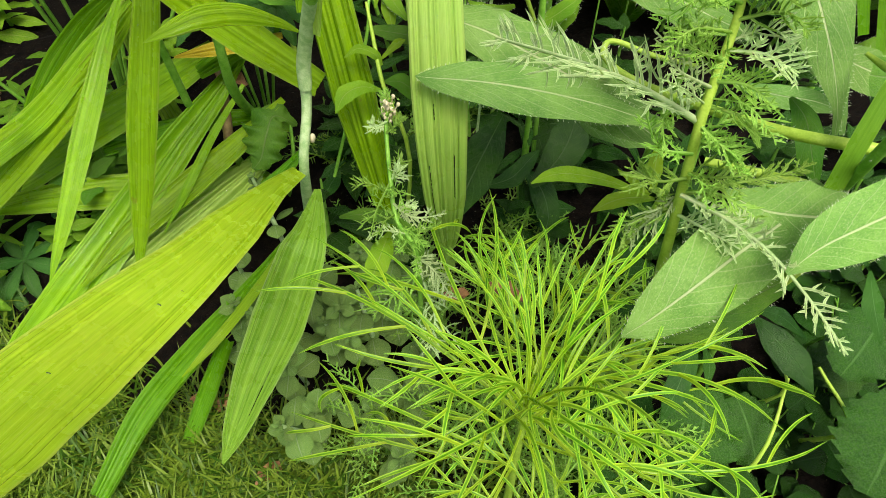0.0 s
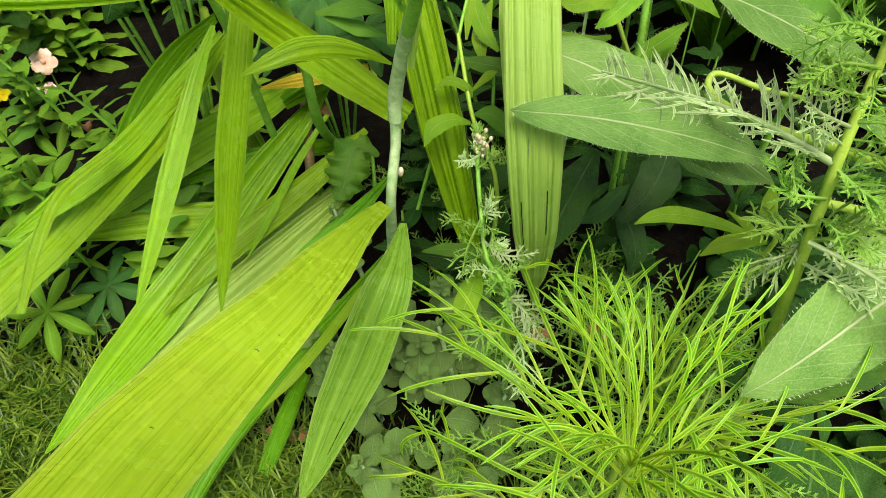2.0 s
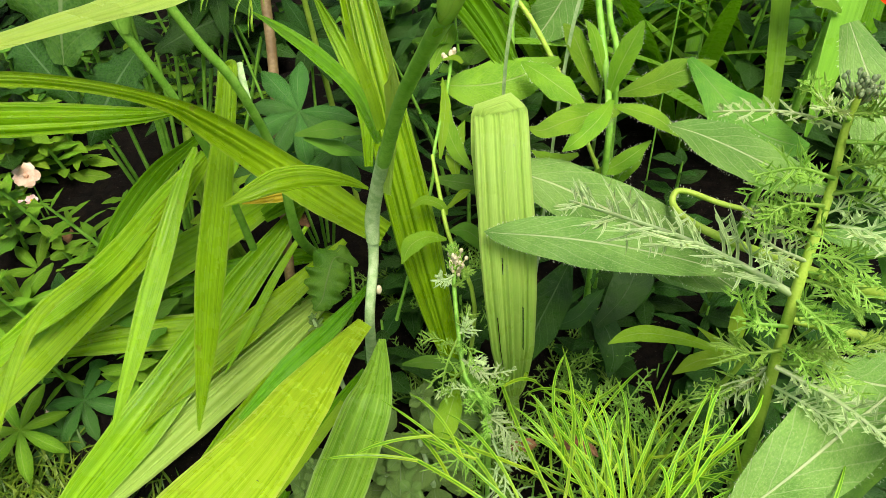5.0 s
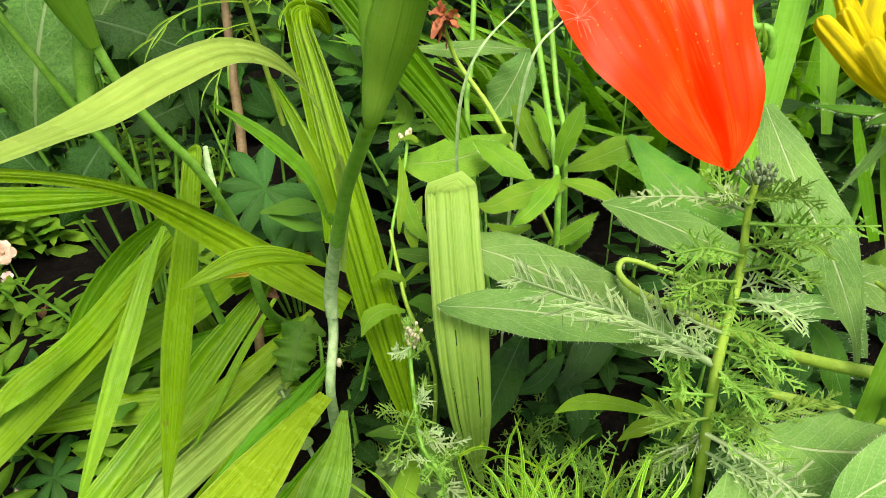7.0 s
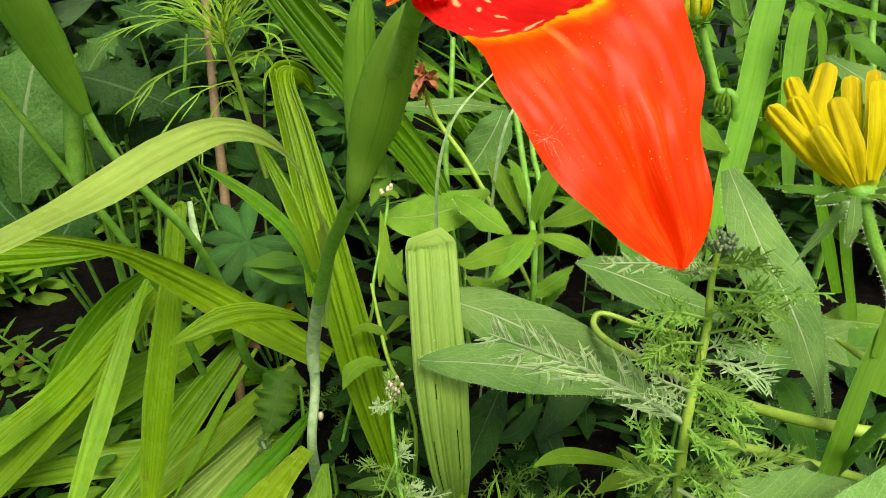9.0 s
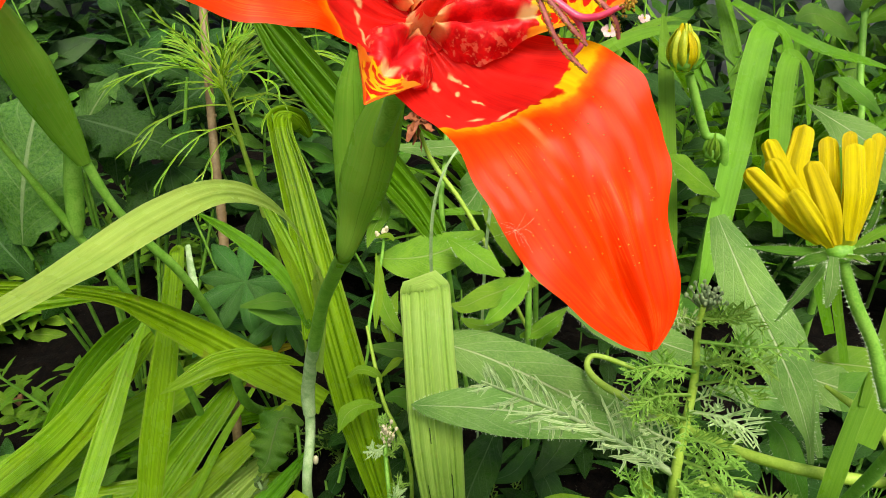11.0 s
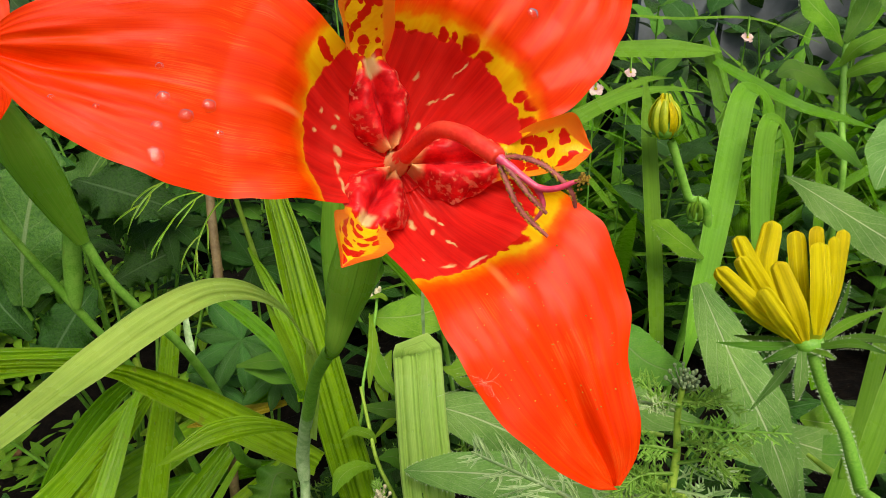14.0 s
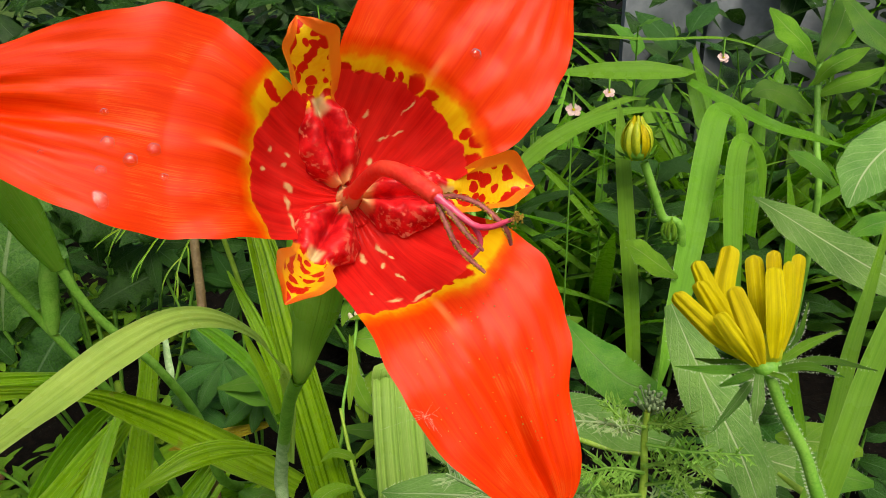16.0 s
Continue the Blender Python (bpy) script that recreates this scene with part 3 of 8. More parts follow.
def add_tube(sheet, pts, nv=20, seg=8, flat=1.0, lumps=0.0, face=FACE):
    """A stem along control points (x, y, z, radius)."""
    r = smooth_path(pts, nv)
    c, h = r[:, :3], r[:, 3]
    t, s, n = frames_along(c, face)
    a = np.linspace(0, 2 * math.pi, seg, endpoint=False)
    if lumps:
        h = h * (1 + lumps * np.sin(np.arange(nv) * 1.9))
    p = c[:, None] + h[:, None, None] * (s[:, None] * np.cos(a)[None, :, None] + n[:, None] * (flat * np.sin(a))[None, :, None])
    return sheet.grid(p, a[None] / 6.283, np.linspace(0, 1, nv)[:, None], True)


def add_ball(sheet, at, r, axis=(0, 0, 1), long=1.0, rows=6, cols=8, bumps=0.0, down_to=math.pi - 0.02):
    x = np.asarray(axis, float) / np.linalg.norm(axis)
    s = unit(np.cross(x, (0.3, 0.5, 0.81)))
    n = np.cross(x, s)
    th = np.linspace(0.02, down_to, rows)[:, None]
    ph = np.linspace(0, 2 * math.pi, cols, endpoint=False)[None]
    k = r * (1 + bumps * np.sin(ph * 5) * np.sin(th))
    p = np.asarray(at)[None, None] + k[..., None] * (np.cos(th)[..., None] * long * x + (np.sin(th) * np.cos(ph))[..., None] * s + (np.sin(th) * np.sin(ph))[..., None] * n)
    return sheet.grid(p, ph / 6.283, th / math.pi, True)


def leaf_part(parent, pts, material, name="leaf", label="", **kw):
    return part(name, add_blade(Sheet(), pts, **kw), material, parent, label)


def stem_part(parent, pts, material, name="stem", label="", **kw):
    return part(name, add_tube(Sheet(), pts, **kw), material, parent, label)


def unit_leaf(name, material, half, bend=0.15, cup=0.15, nv=12, nu=5, wave=0.1, teeth=0, tooth=0.0):
    """A leaf one long, from the origin along +y, facing +z."""
    n = len(half)
    pts = [(0, i / (n - 1), -bend * (i / (n - 1)) ** 2, w) for i, w in enumerate(half)]
    return add_blade(Sheet(), pts, face=(0, 0, 1), nv=nv, nu=nu, cup=-cup, wave=wave, teeth=teeth, tooth=tooth).mesh(name, material)


def set_leaf(parent, me, base, way, face, length, breadth=1.0, name="leaf"):
    """A leaf object on a shared mesh."""
    y = Vector(way).normalized()
    x = y.cross(Vector(face))
    x = x.normalized() if x.length > 1e-5 else y.orthogonal().normalized()
    z = x.cross(y)
    m = Matrix((x * length * breadth, y * length, z * length)).transposed().to_4x4()
    m.translation = Vector(base)
    ob = new(name, me)
    ob.parent = parent
    ob.matrix_parent_inverse = parent_place(parent).inverted()
    ob.matrix_basis = m
    return ob


def feather(sheet, pts, pairs=16, face=FACE, rachis=0.0007, lobe=0.00034, seed=0, droop=0.0, curl=0.4, lobes=4):
    """A twice-cut feathery leaf: a rib with side ribs that carry small pointed lobes. The fourth column is the reach of the side ribs."""
    g = np.random.default_rng(seed)
    r = smooth_path(pts, pairs * 2 + 2)
    c, reach = r[:, :3], r[:, 3]
    t, s, n = frames_along(c, face)
    add_tube(sheet, np.c_[c, np.linspace(rachis, rachis * 0.4, len(c))][::3], face=face, nv=len(c), seg=6)
    for i in range(2, len(c) - 1):
        for side in (-1, 1):
            if g.random() < 0.2:
                continue
            L = reach[i] * (0.45 + 0.85 * g.random())
            d = unit(s[i] * side * (0.7 + 0.25 * g.random()) + t[i] * (0.35 + 0.5 * g.random()) + n[i] * (0.45 + g.normal(0, curl + 0.2)))
            bend = t[i] * 0.35 * L + n[i] * g.uniform(-0.1, 0.3) * L + np.array([0, 0, -droop * L])
            k = np.linspace(0, 1, 5)[:, None]
            q = c[i] + d * L * k + bend * k ** 2
            add_blade(sheet, np.c_[q, (lobe * np.array([1.1, 0.9, 0.85, 0.75, 0.1]))], face=n[i], nv=6, nu=3, fold=0.5)
            for j in range(1, lobes):
                f = 0.25 + 0.7 * (j - 0.5 + g.uniform(-0.3, 0.3)) / lobes
                b = c[i] + d * L * f + bend * f ** 2
                for sd in (-1, 1):
                    if g.random() < 0.15:
                        continue
                    e = unit(d * 0.85 + t[i] * sd * g.uniform(0.5, 1.1) + n[i] * g.normal(0.25, 0.55))
                    l2 = L * (0.48 - 0.06 * j) * (0.5 + 0.9 * g.random())
                    qq = np.array([b, b + e * l2 * 0.5, b + e * l2 + (d * 0.2 + n[i] * g.uniform(0, 0.25)) * l2])
                    add_blade(sheet, np.c_[qq, lobe * np.array([0.75, 0.9, 0.08])], face=n[i] + g.normal(0, 0.4, 3), nv=4, nu=2)
    return sheet

# ---------------------------------------------------------------- ground
def ground_height(x, y):
    k = np.clip((np.asarray(y, float) - 0.19) / 0.24, 0, 1)
    return -0.035 + 0.07 * k * k * (3 - 2 * k) + 0.006 * np.sin(np.asarray(x) * 23.0) * np.sin(np.asarray(y) * 19.0 + 1.0)


def build_ground():
    a = np.concatenate([-np.geomspace(60, 1.2, 14), np.linspace(-1.0, 1.0, 130), np.geomspace(1.2, 60, 14)])
    b = np.concatenate([-np.geomspace(60, 0.6, 14), np.linspace(-0.45, 1.3, 120), np.geomspace(1.45, 60, 14)])
    x, y = np.meshgrid(a, b)
    z = ground_height(x, y)
    g = np.random.default_rng(3)
    inside = (np.abs(x) < 1.01) & (y > 0.2) & (y < 1.3)
    z = z + np.where(inside, g.normal(0, 0.0035, z.shape), 0)
    s = Sheet().grid(np.stack([x, y, z], -1), (x + 60) / 120, (y + 60) / 120)
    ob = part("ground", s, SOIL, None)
    ob.data.materials.append(TURF)
    for poly in ob.data.polygons:
        cx, cy, _ = poly.center
        if cy < 0.205 - 0.25 * max(cx + 0.13, 0) + 0.3 * max(-0.15 - cx, 0) or (cy < 0.2 and cx > 0.5) or abs(cx) > 2.2 or cy > 2.4:
            poly.material_index = 1
    return tagged(ob, "dark moist crumbly garden soil, darkened further for shade under the plants", "soil", kind="structure")


build_ground()


def build_lawn():
    g = np.random.default_rng(11)
    s = Sheet()
    n = 40000
    x, y = g.uniform(-0.62, 0.06, n), g.uniform(0.06, 0.34, n)
    keep = (y < 0.215 - 0.25 * np.maximum(x + 0.13, 0) + 0.3 * np.maximum(-0.15 - x, 0) + g.normal(0, 0.018, n))
    x, y = x[keep], y[keep]
    z = ground_height(x, y) - 0.001
    n = len(x)
    h, a, lean = g.uniform(0.006, 0.024, n), g.uniform(0, 6.283, n), g.uniform(0.3, 1.5, n)
    w = g.uniform(0.0004, 0.0010, n)
    d = np.stack([np.cos(a), np.sin(a), np.zeros(n)], -1)
    side = np.stack([-np.sin(a), np.cos(a), np.zeros(n)], -1)
    base = np.stack([x, y, z], -1)
    rows = []
    for k, ww in ((0, 1.0), (0.4, 0.95), (0.75, 0.7), (1.0, 0.08)):
        c = base + d * (h * lean * k ** 1.7)[:, None] + np.array([0, 0, 1.0]) * (h * (k - 0.35 * lean * k * k * 0.6))[:, None]
        rows.append(np.stack([c - side * (w * ww)[:, None], c + side * (w * ww)[:, None]], 1))
    p = np.stack(rows, 1)
    u0 = g.uniform(0, 1, n)
    s.strips(p, u0[:, None, None] + np.array([0.0, 0.02]), u0[:, None, None] * 3 + np.array([0.0, 0.3, 0.6, 1.0])[None, :, None])
    return tagged(part("lawn_grass", s, GRASS, None), "short green lawn grass with yellowed old blades", "grass", kind="stuff")


build_lawn()

# ---------------------------------------------------------------- the flowering plant in the middle
tiger = thing("tiger_flower_plant", (-0.075, 0.285, float(ground_height(-0.075, 0.285))), "tall scarlet tiger flower plant with pleated sword leaves", "flowering plant")
stem_part(tiger, [(-0.078, 0.292, -0.03, 0.0036), (-0.072, 0.27, 0.07, 0.0034), (-0.0656, 0.2492, 0.1326, 0.00240), (-0.0640, 0.2634, 0.1526, 0.00240), (-0.0638, 0.2691, 0.1659, 0.00264)], STEM_GREY, "lower_stem", "bluish bloomy lower stem")
stem_part(tiger, [(-0.0636, 0.2665, 0.1639, 0.00300), (-0.0630, 0.2679, 0.1763, 0.00350), (-0.0586, 0.2635, 0.1956, 0.00335), (-0.0522, 0.2539, 0.2198, 0.00290)], STEM_GREY, "sheath", "papery grey-green sheath round the stem", nv=24, flat=0.85)
stem_part(tiger, [(-0.0531, 0.2529, 0.2149, 0.00277), (-0.0424, 0.2333, 0.2505, 0.00262), (-0.0301, 0.2041, 0.2828, 0.00235), (-0.0229, 0.1822, 0.3015, 0.00246)], STEM, "upper_stem", nv=24)
# the green sheaths under the bloom
stem_part(tiger, [(-0.0274, 0.1959, 0.2900, 0.00127), (-0.0231, 0.1830, 0.3008, 0.00233), (-0.0197, 0.1853, 0.3115, 0.00482), (-0.0158, 0.1848, 0.3229, 0.00701), (-0.0112, 0.1829, 0.3361, 0.00658), (-0.0072, 0.1796, 0.3467, 0.00430), (-0.0041, 0.1780, 0.3543, 0.00070)], SPATHE, "flower_sheath", nv=26, seg=14, flat=0.75)
stem_part(tiger, [(-0.0258, 0.1913, 0.2938, 0.00108), (-0.0217, 0.1876, 0.3041, 0.00198), (-0.0208, 0.1901, 0.3161, 0.00389), (-0.0199, 0.1926, 0.3312, 0.00475), (-0.0184, 0.1923, 0.3452, 0.00367), (-0.0163, 0.1910, 0.3555, 0.00089)], SPATHE, "flower_sheath", "bluish-green outer sheath", nv=22, seg=12, flat=0.7)
stem_part(tiger, [(-0.0103, 0.1795, 0.3362, 0.00235), (-0.0042, 0.1699, 0.3519, 0.00242), (0.0008, 0.1528, 0.3663, 0.00304)], STEM, "flower_tube", nv=12)
ws = Sheet()
add_ball(ws, (-0.0613, 0.2563, 0.1441), 0.0015, (0.1, 0, 1), 1.8)
part("side_bud", ws, BUD_CREAM, tiger, "tiny pale side bud")

# leaves of that plant
leaf_part(tiger, [(-0.0675, 0.2470, 0.1320, 0.00367), (-0.0704, 0.2117, 0.1527, 0.00555), (-0.0732, 0.1719, 0.1734, 0.00950), (-0.0752, 0.1365, 0.1927, 0.01040), (-0.0792, 0.1063, 0.2085, 0.01196), (-0.0795, 0.0763, 0.2272, 0.01248), (-0.0761, 0.0533, 0.2442, 0.01139), (-0.0723, 0.0370, 0.2578, 0.00906), (-0.0701, 0.0287, 0.2651, 0.00136)], TIG_PALE, label="broad pale yellow-green pleated leaf bending forwards", nv=60, nu=41, pleats=9, depth=0.00054, face=(0.25, -0.45, 0.86))
leaf_part(tiger, [(-0.0613, 0.2512, 0.1169, 0.00164), (-0.0613, 0.2309, 0.1162, 0.00631), (-0.0636, 0.2125, 0.1131, 0.01096), (-0.0756, 0.1949, 0.0851, 0.01310), (-0.0872, 0.1779, 0.0630, 0.01064), (-0.0970, 0.1608, 0.0423, 0.00592), (-0.1031, 0.1506, 0.0291, 0.00054)], TIG_FOLD, label="hanging pleated leaf creased across", nv=44, nu=31, pleats=7, depth=0.0012, slits=((0.24, 0.62, 0.76),))
leaf_part(tiger, [(-0.0732, 0.2562, 0.0878, 0.00176), (-0.0997, 0.2423, 0.0551, 0.00518), (-0.1342, 0.2213, 0.0227, 0.00719), (-0.1609, 0.1915, 0.0027, 0.00802), (-0.1772, 0.1506, -0.0140, 0.00534)], TIG_DARK, nv=30, nu=15, pleats=4, depth=0.00144)
leaf_part(tiger, [(-0.0835, 0.2453, 0.0753, 0.00235), (-0.1034, 0.2241, 0.0562, 0.00265), (-0.1193, 0.2074, 0.0438, 0.00264), (-0.1317, 0.1929, 0.0376, 0.00029)], TIG, nv=20, nu=7)
leaf_part(tiger, [(-0.1217, 0.2307, 0.0178, 0.00449), (-0.1328, 0.2117, -0.0061, 0.00552), (-0.1427, 0.1898, -0.0258, 0.00454)], TIG_DARK, nv=16, nu=9, pleats=3, depth=0.00144)
# the arching leaf
leaf_part(tiger, [(-0.0539, 0.2590, 0.1956, 0.00174), (-0.0480, 0.2549, 0.2394, 0.00296), (-0.0451, 0.2277, 0.2804, 0.00288), (-0.0475, 0.2042, 0.3070, 0.00281), (-0.0563, 0.1889, 0.3186, 0.00406), (-0.0685, 0.1753, 0.3182, 0.00524), (-0.0804, 0.1579, 0.3153, 0.00486), (-0.0835, 0.1336, 0.3200, 0.00385), (-0.0852, 0.1117, 0.3248, 0.00251), (-0.0878, 0.0937, 0.3282, 0.00025)], TIG_ARCH, label="pale arching leaf", nv=60, nu=17, pleats=3, depth=0.0005, roll=(25, -5), face=(0.1, -0.55, 0.83))
leaf_part(tiger, [(-0.0549, 0.2574, 0.2211, 0.00142), (-0.0647, 0.2717, 0.2347, 0.00314), (-0.0803, 0.2835, 0.2445, 0.00343), (-0.0955, 0.2907, 0.2526, 0.00247), (-0.1073, 0.2943, 0.2587, 0.00049)], TIG_DARK, nv=26, nu=11, pleats=2, depth=0.0018, fold=0.4)
leaf_part(tiger, [(-0.0524, 0.2516, 0.2306, 0.00184), (-0.0557, 0.2547, 0.2449, 0.00226), (-0.0606, 0.2575, 0.2589, 0.00177), (-0.0641, 0.2589, 0.2706, 0.00022)], TIG, nv=18, nu=7, fold=0.3)
# short leaf with a pointed tip, and the yellowed one under it
leaf_part(tiger, [(-0.0639, 0.2713, 0.1899, 0.00076), (-0.0719, 0.2680, 0.1962, 0.00300), (-0.0839, 0.2604, 0.2037, 0.00605), (-0.0955, 0.2513, 0.2075, 0.00705), (-0.1058, 0.2419, 0.2071, 0.00413), (-0.1154, 0.2359, 0.2047, 0.00023)], TIG, label="short pleated leaf with a browned tip", nv=36, nu=25, pleats=5, depth=0.0018, roll=-18)
leaf_part(tiger, [(-0.0932, 0.3553, 0.1361, 0.00190), (-0.1180, 0.3543, 0.1299, 0.00449), (-0.1358, 0.3518, 0.1274, 0.00418), (-0.1552, 0.3486, 0.1242, 0.00064)], TIG_YEL, label="yellowed leaf with a brown tip", nv=18, nu=9, pleats=3, depth=0.00144)
# the long leaf reaching to the side
leaf_part(tiger, [(-0.0626, 0.2912, 0.1484, 0.00630), (-0.0912, 0.2911, 0.1714, 0.00886), (-0.1134, 0.2871, 0.1936, 0.00822), (-0.1298, 0.2752, 0.2180, 0.00593), (-0.1400, 0.2647, 0.2335, 0.00303), (-0.1573, 0.2496, 0.2483, 0.00261), (-0.1778, 0.2322, 0.2600, 0.00282), (-0.2051, 0.2162, 0.2656, 0.00057)], TIG, label="long green leaf reaching sideways", nv=44, nu=21, pleats=3, depth=0.00216, fold=0.35, roll=(0, 20))
leaf_part(tiger, [(-0.1694, 0.3434, 0.1882, 0.00086), (-0.1908, 0.3401, 0.1865, 0.00430), (-0.2224, 0.3353, 0.1874, 0.00798), (-0.2551, 0.3308, 0.1887, 0.01020), (-0.2939, 0.3201, 0.1926, 0.00942), (-0.3271, 0.2957, 0.1986, 0.00104)], TIG, label="deeply pleated level leaf", nv=36, nu=37, pleats=6, depth=0.0038)
# tall pleated leaf behind the stem, bent over at its top
leaf_part(tiger, [(-0.0272, 0.2669, 0.0713, 0.00305), (-0.0358, 0.2772, 0.1039, 0.00772), (-0.0460, 0.2923, 0.1417, 0.01101), (-0.0561, 0.3104, 0.1785, 0.01083), (-0.0672, 0.3329, 0.2148, 0.01020), (-0.0769, 0.3557, 0.2444, 0.00855), (-0.0845, 0.3723, 0.2650, 0.00630), (-0.0858, 0.3829, 0.2698, 0.00699), (-0.0793, 0.3918, 0.2645, 0.00658), (-0.0734, 0.3938, 0.2546, 0.00183)], TIG, label="tall pleated leaf bent over at the top", nv=60, nu=33, pleats=6, depth=0.00396)
leaf_part(tiger, [(-0.0689, 0.3030, 0.1804, 0.00209), (-0.0699, 0.3139, 0.2005, 0.00360), (-0.0765, 0.3238, 0.2201, 0.00405), (-0.0866, 0.3365, 0.2356, 0.00304), (-0.0946, 0.3424, 0.2507, 0.00050)], TIG, nv=24, nu=11, pleats=3, depth=0.0018, fold=0.2)
leaf_part(tiger, [(0.0026, 0.3601, 0.1944, 0.00443), (-0.0142, 0.3707, 0.2210, 0.00875), (-0.0391, 0.3777, 0.2517, 0.01097), (-0.0621, 0.3889, 0.2795, 0.01143), (-0.0845, 0.3996, 0.3065, 0.01009), (-0.1034, 0.4100, 0.3329, 0.00176)], TIG_DARK, nv=36, nu=29, pleats=6, depth=0.0036)
# the broken strip that hangs
strip = leaf_part(tiger, [(-0.0083, 0.2877, 0.1598, 0.00831), (-0.0089, 0.3043, 0.1887, 0.01153), (-0.0083, 0.3076, 0.2020, 0.01245), (-0.0077, 0.3028, 0.2090, 0.01216), (-0.0070, 0.2940, 0.2103, 0.01187), (-0.0055, 0.2729, 0.1943, 0.01183), (-0.0034, 0.2547, 0.1735, 0.01221), (-0.0018, 0.2447, 0.1523, 0.01136), (0.0003, 0.2432, 0.1206, 0.00984), (0.0019, 0.2498, 0.0880, 0.00627), (0.0026, 0.2534, 0.0723, 0.00265), (0.0046, 0.2570, 0.0582, 0.00212), (0.0067, 0.2597, 0.0462, 0.00031)], TIG_SOFT, label="broken pleated leaf folded over and hanging", nv=76, nu=41, pleats=8, depth=0.0009, slits=((0.27, 0.60, 0.67), (0.78, 0.61, 0.70), (0.62, 0.52, 0.54)))

# ---------------------------------------------------------------- neighbouring clump, to the side
clump = thing("tiger_flower_clump", (-0.17, 0.40, float(ground_height(-0.17, 0.40))), "clump of long pleated arching sword leaves", "plant")
leaf_part(clump, [(-0.1688, 0.3392, 0.1680, 0.00147), (-0.1744, 0.3214, 0.1544, 0.00437), (-0.1790, 0.2970, 0.1363, 0.00630), (-0.1829, 0.2726, 0.1195, 0.00646), (-0.1869, 0.2471, 0.1014, 0.00468), (-0.1903, 0.2282, 0.0878, 0.00244), (-0.1925, 0.2184, 0.0799, 0.00027)], TIG, label="narrow pale drooping leaf", nv=36, nu=13, pleats=2, depth=0.00126)
leaf_part(clump, [(-0.1639, 0.3433, 0.1600, 0.00241), (-0.1877, 0.3311, 0.1335, 0.00679), (-0.2121, 0.3177, 0.1100, 0.01037), (-0.2427, 0.2971, 0.0851, 0.01203), (-0.2702, 0.2698, 0.0645, 0.01125), (-0.2962, 0.2391, 0.0473, 0.00853), (-0.3106, 0.2075, 0.0356, 0.00146)], TIG, nv=40, nu=19, pleats=4, depth=0.00162)
leaf_part(clump, [(-0.1728, 0.3531, 0.1646, 0.00305), (-0.1991, 0.3522, 0.1435, 0.00760), (-0.2199, 0.3418, 0.1216, 0.00969), (-0.2343, 0.3280, 0.1012, 0.00848), (-0.2434, 0.3135, 0.0811, 0.00525), (-0.2477, 0.2980, 0.0639, 0.00099)], TIG_DARK, label="deep green arching leaf", nv=30, nu=21, pleats=5, depth=0.00216)
leaf_part(clump, [(-0.1370, 0.3252, 0.2111, 0.00445), (-0.1359, 0.3257, 0.2177, 0.00466), (-0.1340, 0.3219, 0.2223, 0.00457), (-0.1330, 0.3164, 0.2204, 0.00453), (-0.1352, 0.3049, 0.2016, 0.00510), (-0.1408, 0.2903, 0.1718, 0.00707), (-0.1480, 0.2750, 0.1368, 0.00787), (-0.1542, 0.2623, 0.1033, 0.00648), (-0.1594, 0.2500, 0.0746, 0.00348), (-0.1627, 0.2402, 0.0545, 0.00059)], TIG, label="snapped leaf with a pale torn top", nv=52, nu=19, pleats=3, depth=0.00144)
leaf_part(clump, [(-0.1350, 0.3410, 0.2153, 0.00135), (-0.1311, 0.3294, 0.2092, 0.00186), (-0.1280, 0.3216, 0.2031, 0.00211), (-0.1260, 0.3174, 0.1981, 0.00053)], STEM_GREY, "sheath", "withered grey-green sheath", nv=14, nu=5, cup=-0.5)
leaf_part(clump, [(-0.1426, 0.3805, 0.1091, 0.00696), (-0.1768, 0.3632, 0.0929, 0.01184), (-0.2144, 0.3457, 0.0768, 0.01323), (-0.2526, 0.3222, 0.0615, 0.01377), (-0.2865, 0.3004, 0.0478, 0.01225), (-0.3193, 0.2748, 0.0371, 0.00332)], TIG, nv=36, nu=19, pleats=4, depth=0.0018)
leaf_part(clump, [(-0.2767, 0.2908, 0.0511, 0.00133), (-0.2493, 0.3052, 0.0495, 0.00817), (-0.2114, 0.3155, 0.0482, 0.01070), (-0.1751, 0.3227, 0.0465, 0.01079), (-0.1349, 0.3306, 0.0439, 0.00916), (-0.1008, 0.3378, 0.0409, 0.00356)], TIG, nv=30, nu=17, pleats=4, depth=0.00144)
leaf_part(clump, [(-0.1265, 0.3840, 0.1038, 0.00211), (-0.1424, 0.3589, 0.0906, 0.00759), (-0.1629, 0.3310, 0.0730, 0.01152), (-0.1872, 0.2970, 0.0489, 0.01396), (-0.2118, 0.2574, 0.0291, 0.01506), (-0.2369, 0.2296, 0.0076, 0.01203), (-0.2551, 0.2023, -0.0065, 0.00556), (-0.2667, 0.1869, -0.0153, 0.00061)], TIG, label="long pleated leaf sweeping down to the lawn", nv=46, nu=25, pleats=5, depth=0.00252)
leaf_part(clump, [(-0.1229, 0.3599, 0.0988, 0.00136), (-0.1396, 0.3348, 0.0794, 0.00269), (-0.1544, 0.3080, 0.0581, 0.00299), (-0.1652, 0.2881, 0.0441, 0.00033)], TIG, nv=20, nu=7, fold=0.4)
